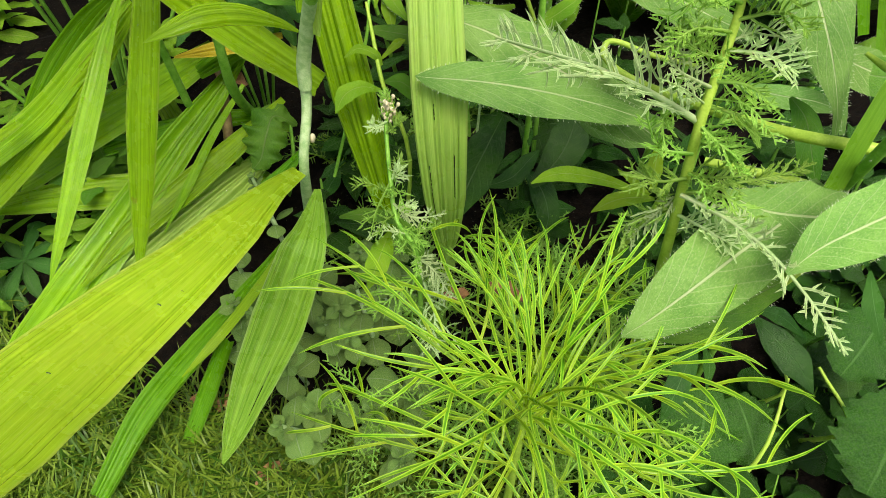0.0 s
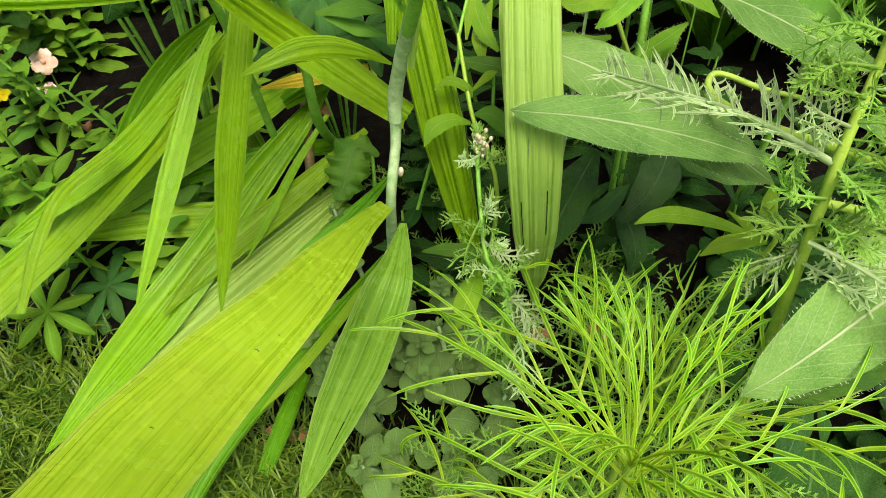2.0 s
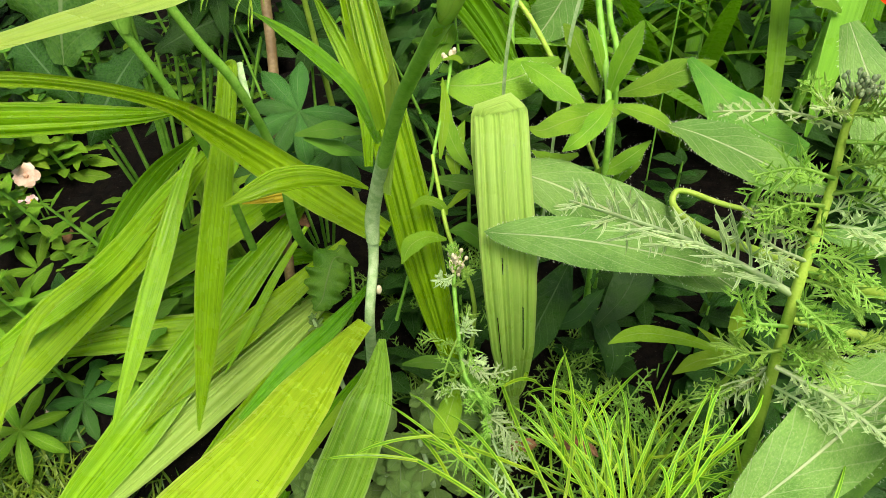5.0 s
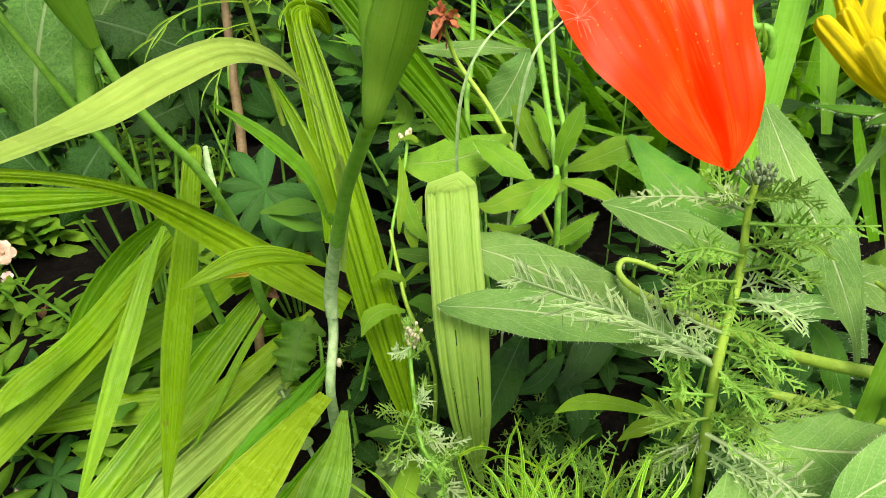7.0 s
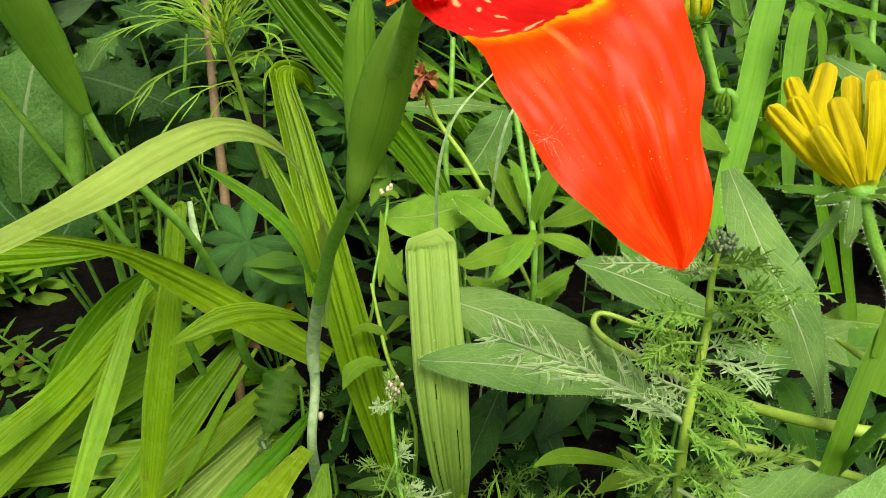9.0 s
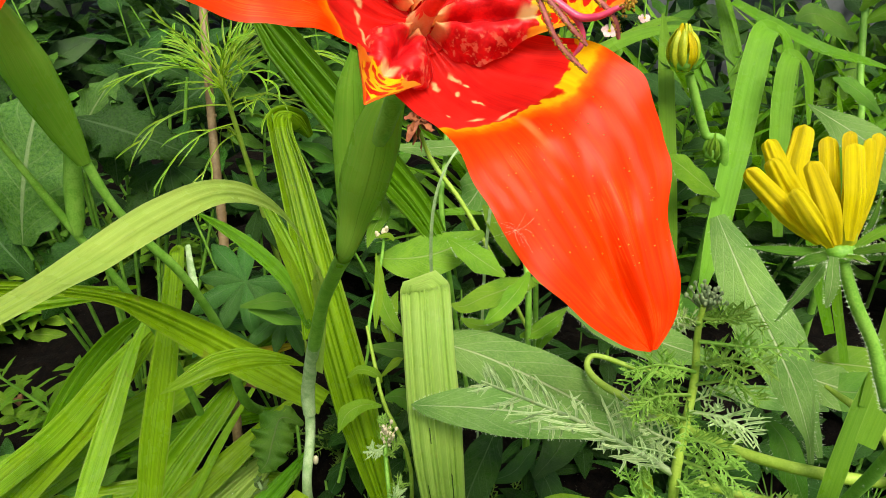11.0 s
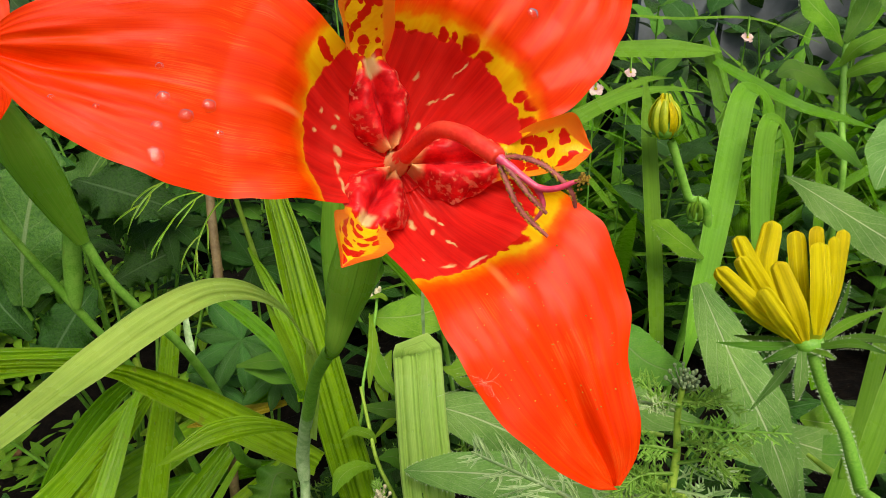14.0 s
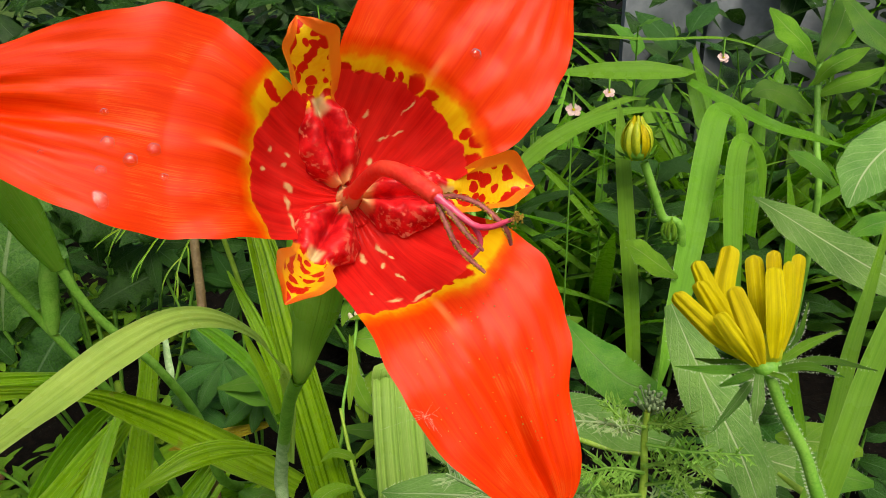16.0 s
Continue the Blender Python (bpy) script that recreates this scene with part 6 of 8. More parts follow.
downy_leaf(cone, [(0.1330, 0.2628, 0.2283, 0.00427), (0.1378, 0.2486, 0.2155, 0.01026), (0.1442, 0.2360, 0.2042, 0.00897), (0.1472, 0.2233, 0.1955, 0.00339), (0.1469, 0.2115, 0.1889, 0.00105)], seed=9, n=100)
downy_leaf(cone, [(0.1733, 0.2748, 0.1853, 0.00098), (0.1832, 0.2732, 0.1838, 0.00883), (0.1980, 0.2716, 0.1824, 0.00981), (0.2128, 0.2683, 0.1794, 0.00196)], HAIRY_BRIGHT, seed=10, n=60)
downy_leaf(cone, [(0.1565, 0.2461, 0.1963, 0.00095), (0.1683, 0.2443, 0.1930, 0.00807), (0.1825, 0.2438, 0.1917, 0.00950), (0.2014, 0.2413, 0.1872, 0.00142)], MIDLEAF, seed=11, n=60)
downy_leaf(cone, [(0.0937, 0.1753, 0.1920, 0.00112), (0.1066, 0.1725, 0.1870, 0.00930), (0.1233, 0.1720, 0.1849, 0.01227), (0.1419, 0.1726, 0.1842, 0.00744)], seed=12, n=100)
downy_leaf(cone, [(0.1328, 0.2308, 0.1916, 0.00092), (0.1373, 0.2223, 0.1873, 0.00586), (0.1391, 0.2115, 0.1795, 0.00576), (0.1434, 0.2044, 0.1682, 0.00089)], MIDLEAF, seed=13, n=60)
for i, (pts) in enumerate((
        [(0.1118, 0.2796, 0.1727, 0.00106), (0.0928, 0.2839, 0.1747, 0.00134), (0.0786, 0.2882, 0.1780, 0.00135), (0.0722, 0.2881, 0.1782, 0.00135), (0.0706, 0.2831, 0.1747, 0.00160), (0.0766, 0.2742, 0.1722, 0.00184), (0.0898, 0.2622, 0.1717, 0.00204), (0.1098, 0.2227, 0.1875, 0.00222), (0.1247, 0.2056, 0.1937, 0.00228), (0.1467, 0.1942, 0.1972, 0.00237), (0.1744, 0.1930, 0.1940, 0.00178)],
        [(0.1022, 0.2161, 0.1709, 0.00177), (0.1221, 0.2065, 0.1732, 0.00192), (0.1393, 0.1985, 0.1743, 0.00187), (0.1628, 0.1937, 0.1691, 0.00165)])):
    st = stem_part(cone, pts, STEM_YEL, "leaf_stalk", nv=44)
    hairs(st, pts, 160, 0.0014, 60 + i)
stem_part(cone, [(0.155, 0.255, -0.02, 0.003), (0.1607, 0.1898, 0.1811, 0.00277), (0.1585, 0.1977, 0.2133, 0.00277), (0.1450, 0.2188, 0.2190, 0.00084)], STEM_YEL, "stem", nv=14)
fs = [(0.155, 0.235, -0.02, 0.0021), (0.156, 0.225, 0.10, 0.002), (0.1281, 0.1564, 0.2506, 0.00196), (0.1249, 0.1609, 0.2635, 0.00194), (0.1227, 0.1635, 0.2706, 0.00193), (0.1197, 0.1672, 0.2798, 0.00176), (0.1136, 0.1710, 0.2913, 0.00174), (0.1091, 0.1746, 0.3026, 0.00157)]
st = stem_part(cone, fs, STEM, "flower_stalk", nv=40)
hairs(st, fs, 700, 0.0010, 70)


def half_open_flower(plant):
    """Finger-like rolled petals that stand in a ring on a small green cup, with narrow sepals below."""
    s = Sheet()
    add_ball(s, (0.1086, 0.1754, 0.3040), 0.0042, (-0.1, 0.05, 1), 0.7, 8, 14, 0.05)
    head = part("flower", s, STEM, plant, "half-open yellow flower")
    add = Sheet()
    add_ball(add, (0.1087, 0.1782, 0.3073), 0.0048, (-0.1, 0.05, 1), 1.0, 8, 12, 0.05)
    part("centre", add, YELLOW_GREEN, head, "pale green flower centre")
    def finger(n, a, b, c):
        a, b, c = np.array(a), np.array(b), np.array(c)
        b[3] *= 1.22
        c[3] *= 1.22
        near, top, end = b + (c - b) * 0.82, c + (c - b) * 0.06, c + (c - b) * 0.09
        c[3], near[3] = c[3] * 0.86, c[3] * 1.02
        top[3], end[3] = c[3] * 0.5, c[3] * 0.05
        m = (a + b) / 2
        m[3] = b[3] * 0.85
        p = Sheet()
        out = unit(b[:3] + c[:3] - 2 * np.array((0.1088, 0.1818, 0.3162)))
        add_blade(p, [a, m, b, near, c, top, end], nv=44, nu=17, cup=-0.5, pleats=2, depth=0.0007, wave=0.06, waves=1.5, seed=n, face=out * 0.55 + np.array([0.0, -0.7, 0.35]))
        part("petal", p, YELLOW, head, "rolled lemon-yellow petal")

    finger(0, (0.1028, 0.1752, 0.3069, 0.00124), (0.0933, 0.1766, 0.3151, 0.00246), (0.0832, 0.1805, 0.3248, 0.00199))
    finger(1, (0.1047, 0.1776, 0.3060, 0.00126), (0.0961, 0.1820, 0.3166, 0.00251), (0.0906, 0.1854, 0.3254, 0.00203))
    finger(2, (0.1063, 0.1804, 0.3049, 0.00128), (0.0967, 0.1872, 0.3180, 0.00256), (0.0920, 0.1924, 0.3278, 0.00192))
    finger(3, (0.1081, 0.1812, 0.3043, 0.00129), (0.0993, 0.1888, 0.3188, 0.00273), (0.1022, 0.1959, 0.3302, 0.00226))
    finger(4, (0.1030, 0.1699, 0.3086, 0.00121), (0.0971, 0.1714, 0.3159, 0.00209), (0.0927, 0.1746, 0.3220, 0.00179))
    finger(5, (0.1038, 0.1693, 0.3097, 0.00120), (0.1004, 0.1719, 0.3189, 0.00238), (0.0970, 0.1777, 0.3278, 0.00194))
    finger(6, (0.1112, 0.1824, 0.3023, 0.00130), (0.1104, 0.1901, 0.3147, 0.00228), (0.1102, 0.1972, 0.3261, 0.00229))
    finger(7, (0.1130, 0.1819, 0.3034, 0.00129), (0.1153, 0.1895, 0.3158, 0.00227), (0.1152, 0.1960, 0.3280, 0.00243))
    finger(8, (0.1090, 0.1732, 0.3085, 0.00123), (0.1093, 0.1771, 0.3201, 0.00258), (0.1097, 0.1834, 0.3299, 0.00229))
    finger(9, (0.1134, 0.1790, 0.3065, 0.00127), (0.1174, 0.1849, 0.3176, 0.00222), (0.1198, 0.1910, 0.3293, 0.00222))
    finger(10, (0.1117, 0.1761, 0.3075, 0.00125), (0.1137, 0.1803, 0.3197, 0.00201), (0.1146, 0.1858, 0.3302, 0.00185))
    def sepal(n, pts):
        lp = leaf_part(head, pts, (MIDLEAF, MIDLEAF, HAIRY_BRIGHT)[n % 3] if n not in (5, 6) else HAIRY, "sepal", nv=12, nu=7, face=(0, -0.5, 0.85), fold=0.25)
        hairs(lp, pts, 90, 0.0006, 300 + n)

    sepal(0, ((0.1041, 0.1735, 0.3048, 0.00109), (0.0917, 0.1703, 0.3074, 0.00137), (0.0813, 0.1709, 0.3087, 0.00015)))
    sepal(1, ((0.1066, 0.1772, 0.3033, 0.00095), (0.0983, 0.1800, 0.3022, 0.00129), (0.0911, 0.1824, 0.3024, 0.00016)))
    sepal(2, ((0.1126, 0.1772, 0.3032, 0.00095), (0.1226, 0.1821, 0.3059, 0.00145), (0.1344, 0.1864, 0.3074, 0.00016)))
    sepal(3, ((0.1101, 0.1717, 0.3055, 0.00092), (0.1165, 0.1687, 0.3085, 0.00135), (0.1246, 0.1657, 0.3069, 0.00015)))
    sepal(4, ((0.1123, 0.1752, 0.3036, 0.00094), (0.1246, 0.1759, 0.3048, 0.00141), (0.1404, 0.1760, 0.3005, 0.00016)))
    sepal(5, ((0.1052, 0.1736, 0.3028, 0.00109), (0.0995, 0.1702, 0.2963, 0.00140), (0.0926, 0.1683, 0.2865, 0.00016)))
    sepal(6, ((0.1039, 0.1695, 0.3059, 0.00106), (0.1019, 0.1638, 0.3014, 0.00179), (0.1011, 0.1618, 0.2955, 0.00030)))
    sepal(7, ((0.1036, 0.1715, 0.3052, 0.00107), (0.0969, 0.1666, 0.3069, 0.00135), (0.0913, 0.1643, 0.3067, 0.00030)))
    sepal(8, ((0.1073, 0.1705, 0.3054, 0.00076), (0.1084, 0.1668, 0.3070, 0.00105), (0.1101, 0.1644, 0.3068, 0.00015)))
    sepal(9, ((0.1187, 0.1831, 0.3035, 0.00065), (0.1233, 0.1882, 0.3067, 0.00082), (0.1270, 0.1937, 0.3128, 0.00017)))
    return head


half_open_flower(cone)

# closed bud behind
bud_plant = thing("coneflower_plant", (0.125, 0.37, float(ground_height(0.125, 0.37))), "coneflower stem with a closed greenish yellow bud", "flowering plant")
fs = [(0.13, 0.37, 0.0, 0.002), (0.1413, 0.3417, 0.2399, 0.00237), (0.1297, 0.3437, 0.2721, 0.00229), (0.1195, 0.3465, 0.2995, 0.00223)]
st = stem_part(bud_plant, fs, STEM, nv=26)
hairs(st, fs, 120, 0.0012, 71)


def closed_bud(plant, base, up, length, seed, n=18, skin=None):
    """A tight bud: narrow upright petals in two rings with uneven tips, over a cup of small sepals."""
    g = np.random.default_rng(seed)
    b, up = np.array(base, float), unit(np.array(up, float))
    rt = unit(np.cross(up, (0.2, 1, 0.1)))
    fw = np.cross(up, rt)
    s = Sheet()
    add_ball(s, b + up * length * 0.22, length * 0.33, up, 0.9, 8, 12)
    head = part("bud", s, STEM, plant, "closed bud")
    for i in range(n):
        a = i * 6.283 / n + g.normal(0, 0.12)
        ring = i % 2
        out = rt * math.cos(a) + fw * math.sin(a)
        r = length * (0.34 - 0.10 * ring) * g.uniform(0.9, 1.05)
        top = length * (g.uniform(0.82, 0.98) + 0.10 * ring)
        pts = [(*(b + out * r * 0.5), r * 0.20), (*(b + out * r + up * top * 0.35), r * 0.34), (*(b + out * r * 0.95 + up * top * 0.72), r * 0.30), (*(b + out * r * 0.55 + up * top), r * 0.16), (*(b + out * r * 0.5 + up * top * 1.03), r * 0.02)]
        p = Sheet()
        add_blade(p, pts, nv=16, nu=9, face=out, cup=-0.5, pleats=1, depth=r * 0.12, seed=i)
        part("petal", p, skin or (YELLOW_GREEN if g.random() < 0.65 else YELLOW), head, "folded greenish yellow petal" if skin is None else "folded green petal")
    for i in range(9):
        a = i * 6.283 / 9 + 0.3
        out = rt * math.cos(a) + fw * math.sin(a)
        pts = [(*(b + out * 0.001), length * 0.07), (*(b + out * length * 0.38 + up * length * 0.05), length * 0.10), (*(b + out * length * 0.62 + up * length * g.uniform(-0.15, 0.35)), 0.0002)]
        leaf_part(head, pts, HAIRY_BRIGHT, "sepal", nv=8, nu=5, face=up)


closed_bud(bud_plant, (0.1157, 0.3457, 0.3023), (-0.05, 0.1, 1), 0.0195, 5)
closed_bud(bud_plant, (0.1344, 0.3404, 0.2591), (0.0, 0.1, 1), 0.012, 6, 12, HAIRY_BRIGHT)
downy_leaf(bud_plant, [(0.1348, 0.3228, 0.2469, 0.00084), (0.1238, 0.3213, 0.2552, 0.00609), (0.1130, 0.3202, 0.2642, 0.00655), (0.1052, 0.3177, 0.2704, 0.00081)], HAIRY_BRIGHT, seed=20, n=60)
downy_leaf(bud_plant, [(0.0773, 0.3272, 0.2241, 0.00146), (0.0948, 0.3081, 0.2086, 0.01253), (0.1073, 0.2987, 0.2011, 0.01236), (0.1253, 0.2920, 0.1986, 0.00277)], MIDLEAF, seed=21, n=60)
downy_leaf(bud_plant, [(0.1522, 0.2952, 0.3019, 0.00024), (0.1649, 0.2891, 0.2943, 0.00719), (0.1796, 0.2813, 0.2854, 0.01045), (0.1964, 0.2733, 0.2761, 0.01081), (0.2180, 0.2657, 0.2654, 0.00373)], seed=22, n=120, label="pale downy leaf with a pointed tip")

# ---------------------------------------------------------------- the cluster of fresh leaves in the middle
fresh = thing("coneflower_plant", (0.04, 0.345, float(ground_height(0.04, 0.345))), "young coneflower shoots with fresh downy leaves", "plant")


def fresh_leaf(i, pts):
    downy_leaf(fresh, pts, HAIRY_BRIGHT if i not in (10, 9) else HAIRY, seed=80 + i, n=70, length=0.0011, nv=24, nu=9)


fresh_leaf(0, [(-0.0379, 0.3550, 0.1969, 0.00030), (-0.0254, 0.3540, 0.1961, 0.00972), (-0.0087, 0.3545, 0.1973, 0.01334), (0.0065, 0.3580, 0.2009, 0.01030), (0.0234, 0.3652, 0.2063, 0.00183)])
fresh_leaf(1, [(0.0030, 0.3496, 0.2119, 0.00059), (0.0116, 0.3432, 0.2091, 0.00579), (0.0221, 0.3357, 0.2045, 0.00745), (0.0333, 0.3300, 0.1990, 0.00085)])
fresh_leaf(2, [(0.0516, 0.3256, 0.1999, 0.00112), (0.0356, 0.3100, 0.2052, 0.00646), (0.0216, 0.2986, 0.2076, 0.00627), (0.0110, 0.2916, 0.2072, 0.00360), (0.0046, 0.2920, 0.2083, 0.00051)])
fresh_leaf(3, [(0.0490, 0.3335, 0.2027, 0.00114), (0.0605, 0.3292, 0.2095, 0.00557), (0.0745, 0.3270, 0.2175, 0.00710), (0.0891, 0.3258, 0.2233, 0.00054)])
fresh_leaf(4, [(0.0447, 0.3333, 0.2028, 0.00114), (0.0481, 0.3336, 0.2168, 0.00501), (0.0523, 0.3337, 0.2288, 0.00491), (0.0562, 0.3347, 0.2385, 0.00054)])
fresh_leaf(5, [(0.0414, 0.3420, 0.1981, 0.00117), (0.0339, 0.3457, 0.2126, 0.00491), (0.0271, 0.3484, 0.2256, 0.00513), (0.0223, 0.3515, 0.2304, 0.00057)])
fresh_leaf(6, [(0.0449, 0.3229, 0.2054, 0.00111), (0.0364, 0.3041, 0.2055, 0.00477), (0.0267, 0.2942, 0.2010, 0.00418), (0.0202, 0.2910, 0.1970, 0.00026)])
fresh_leaf(7, [(0.0463, 0.3214, 0.2031, 0.00111), (0.0587, 0.3202, 0.2004, 0.00443), (0.0683, 0.3181, 0.1966, 0.00388), (0.0766, 0.3143, 0.1907, 0.00028)])
fresh_leaf(8, [(0.0453, 0.3394, 0.2027, 0.00087), (0.0401, 0.3430, 0.2169, 0.00285), (0.0362, 0.3467, 0.2277, 0.00282), (0.0319, 0.3483, 0.2337, 0.00028)])
fresh_leaf(9, [(-0.0340, 0.4249, 0.2348, 0.00100), (-0.0090, 0.4203, 0.2348, 0.00558), (0.0106, 0.4168, 0.2369, 0.00519), (0.0365, 0.4165, 0.2344, 0.00065)])
fresh_leaf(10, [(0.0364, 0.4370, 0.2288, 0.00136), (0.0305, 0.4284, 0.2170, 0.01157), (0.0217, 0.4236, 0.2023, 0.01377), (0.0113, 0.4201, 0.1895, 0.00104)])
fresh_leaf(11, [(0.0410, 0.3201, 0.1670, 0.00088), (0.0492, 0.3179, 0.1719, 0.00433), (0.0572, 0.3173, 0.1791, 0.00399), (0.0658, 0.3217, 0.1846, 0.00028)])
fresh_leaf(12, [(0.0509, 0.3234, 0.1536, 0.00090), (0.0549, 0.3246, 0.1636, 0.00415), (0.0601, 0.3241, 0.1711, 0.00351), (0.0645, 0.3267, 0.1745, 0.00029)])
fresh_leaf(13, [(0.0323, 0.3249, 0.1745, 0.00088), (0.0221, 0.3228, 0.1725, 0.00351), (0.0148, 0.3234, 0.1739, 0.00293), (0.0090, 0.3250, 0.1765, 0.00029)])
fresh_leaf(14, [(-0.0404, 0.3914, 0.2226, 0.00095), (-0.0348, 0.3843, 0.2121, 0.00506), (-0.0407, 0.3768, 0.2019, 0.00380), (-0.0439, 0.3712, 0.1943, 0.00032)])
fresh_leaf(15, [(-0.0204, 0.3181, 0.1692, 0.00088), (-0.0278, 0.3246, 0.1756, 0.00412), (-0.0326, 0.3312, 0.1853, 0.00412), (-0.0314, 0.3364, 0.1925, 0.00029)])


def fresh_stem(i, pts):
    pts = [(x, y, z, w * 0.75) for x, y, z, w in pts]
    st = stem_part(fresh, pts, STEM_YEL if i == 2 else STEM, nv=30, seg=7)
    if i < 3:
        hairs(st, pts, 150, 0.0012, 120 + i)


fresh_stem(0, [(0.05, 0.35, 0.0, 0.002), (0.0449, 0.3177, 0.1721, 0.00231), (0.0447, 0.3317, 0.2005, 0.00228), (0.0407, 0.3576, 0.2288, 0.00231), (0.0350, 0.3891, 0.2653, 0.00234), (0.0325, 0.4076, 0.2917, 0.00205)])
fresh_stem(1, [(0.06, 0.37, 0.0, 0.002), (0.0515, 0.3512, 0.1928, 0.00210), (0.0480, 0.3801, 0.2254, 0.00213), (0.0446, 0.4168, 0.2689, 0.00216), (0.0424, 0.4345, 0.2942, 0.00185)])
fresh_stem(2, [(0.0510, 0.3615, 0.1381, 0.00166), (0.0321, 0.3708, 0.1787, 0.00160), (0.0225, 0.3770, 0.1971, 0.00190), (0.0101, 0.3894, 0.2156, 0.00190), (-0.0054, 0.4017, 0.2343, 0.00190), (-0.0125, 0.3984, 0.2562, 0.00152)])
fresh_stem(3, [(0.02, 0.40, 0.0, 0.002), (0.0002, 0.3944, 0.1888, 0.00233), (0.0024, 0.4232, 0.2294, 0.00233), (0.0046, 0.4502, 0.2673, 0.00233)])
fresh_stem(4, [(-0.0612, 0.2940, 0.0863, 0.00127), (-0.0410, 0.3107, 0.1604, 0.00117), (-0.0393, 0.3226, 0.1771, 0.00117), (-0.0336, 0.3440, 0.1983, 0.00119), (-0.0314, 0.3544, 0.2128, 0.00119)])
bud_head(fresh, (-0.0317, 0.3532, 0.2147), 0.003, 7, BUD_CREAM, 8, size=0.0012)
leaf_part(fresh, [(-0.0259, 0.3507, 0.2106, 0.00089), (-0.0293, 0.3512, 0.2134, 0.00177), (-0.0359, 0.3484, 0.2133, 0.00029)], BRIGHT, nv=8, nu=5)
withered = Sheet()
for n in range(16):
    g = np.random.default_rng(700 + n)
    b = np.array((-0.0119, 0.3960, 0.2614)) + g.normal(0, 0.0012, 3)
    d = unit(np.array([math.cos(n * 2.4), -0.5, math.sin(n * 2.4)]) + g.normal(0, 0.3, 3))
    L = g.uniform(0.007, 0.014)
    add_blade(withered, [(*b, 0.001), (*(b + d * L * 0.5), 0.0026), (*(b + d * L + np.array([0, 0, -0.002])), 0.0010)], face=g.normal(0, 1, 3), nv=8, nu=5, wave=0.5, waves=2, seed=n)
part("dried_flower", withered, DRY, fresh, "withered rust-brown flower head")

# small smooth-leaved shoots
sprig = thing("young_shoot", (0.06, 0.235, float(ground_height(0.06, 0.235))), "young shoot with smooth bright green leaves", "plant")
stem_part(sprig, [(0.075, 0.24, -0.02, 0.0013), (0.078, 0.228, 0.08, 0.0012), (0.0863, 0.2085, 0.1551, 0.00114), (0.0827, 0.2123, 0.1586, 0.00091)], STEM_YEL, nv=14, seg=6)
for i, pts in enumerate((
        [(0.0828, 0.2097, 0.1563, 0.00068), (0.0656, 0.2105, 0.1637, 0.00224), (0.0493, 0.2102, 0.1675, 0.00332), (0.0402, 0.2079, 0.1681, 0.00242), (0.0335, 0.2049, 0.1668, 0.00022)],
        [(0.0847, 0.2094, 0.1560, 0.00068), (0.0736, 0.2059, 0.1596, 0.00314), (0.0651, 0.2023, 0.1604, 0.00310), (0.0570, 0.1971, 0.1597, 0.00022)],
        [(0.0828, 0.2106, 0.1571, 0.00046), (0.0767, 0.2131, 0.1607, 0.00182), (0.0693, 0.2172, 0.1644, 0.00023)],
        [(0.0841, 0.2115, 0.1579, 0.00068), (0.0838, 0.2159, 0.1645, 0.00339), (0.0843, 0.2197, 0.1693, 0.00271), (0.0845, 0.2233, 0.1739, 0.00022)])):
    leaf_part(sprig, pts, BRIGHT, nv=22, nu=9, cup=-0.12, wave=0.06, seed=i)
sprig2 = thing("young_shoot", (-0.035, 0.30, float(ground_height(-0.035, 0.30))), "slim shoot with smooth oval leaves", "plant")
stem_part(sprig2, [(-0.03, 0.30, -0.01, 0.0012), (-0.0178, 0.2747, 0.1125, 0.00111), (-0.0305, 0.2873, 0.1509, 0.00106), (-0.0350, 0.2993, 0.1650, 0.00106), (-0.0395, 0.3129, 0.1811, 0.00080)], STEM_YEL, nv=20, seg=6)


def slim_shoot_leaf(i, pts):
    leaf_part(sprig2, pts, MIDLEAF if i in (4, 8, 9, 3) else BRIGHT, nv=18, nu=7, cup=-0.12, wave=0.08, seed=i + 5)


slim_shoot_leaf(0, [(-0.0318, 0.2864, 0.1500, 0.00080), (-0.0406, 0.2826, 0.1542, 0.00339), (-0.0480, 0.2771, 0.1533, 0.00466), (-0.0519, 0.2696, 0.1482, 0.00026)])
slim_shoot_leaf(1, [(-0.0316, 0.2942, 0.1589, 0.00053), (-0.0347, 0.2955, 0.1637, 0.00237), (-0.0424, 0.2942, 0.1676, 0.00235), (-0.0488, 0.2910, 0.1646, 0.00026)])
slim_shoot_leaf(2, [(-0.0322, 0.2959, 0.1610, 0.00053), (-0.0244, 0.2997, 0.1674, 0.00237), (-0.0205, 0.3012, 0.1687, 0.00026)])
slim_shoot_leaf(3, [(-0.0306, 0.2891, 0.1529, 0.00053), (-0.0227, 0.2920, 0.1510, 0.00481), (-0.0159, 0.2906, 0.1456, 0.00430), (-0.0130, 0.2855, 0.1394, 0.00027)])
slim_shoot_leaf(4, [(-0.0413, 0.3136, 0.1668, 0.00082), (-0.0277, 0.3132, 0.1650, 0.00437), (-0.0140, 0.3127, 0.1630, 0.00491), (0.0024, 0.3121, 0.1606, 0.00055)])
slim_shoot_leaf(5, [(-0.0361, 0.3202, 0.1738, 0.00055), (-0.0351, 0.3293, 0.1841, 0.00273), (-0.0341, 0.3384, 0.1943, 0.00273), (-0.0359, 0.3472, 0.2046, 0.00027)])
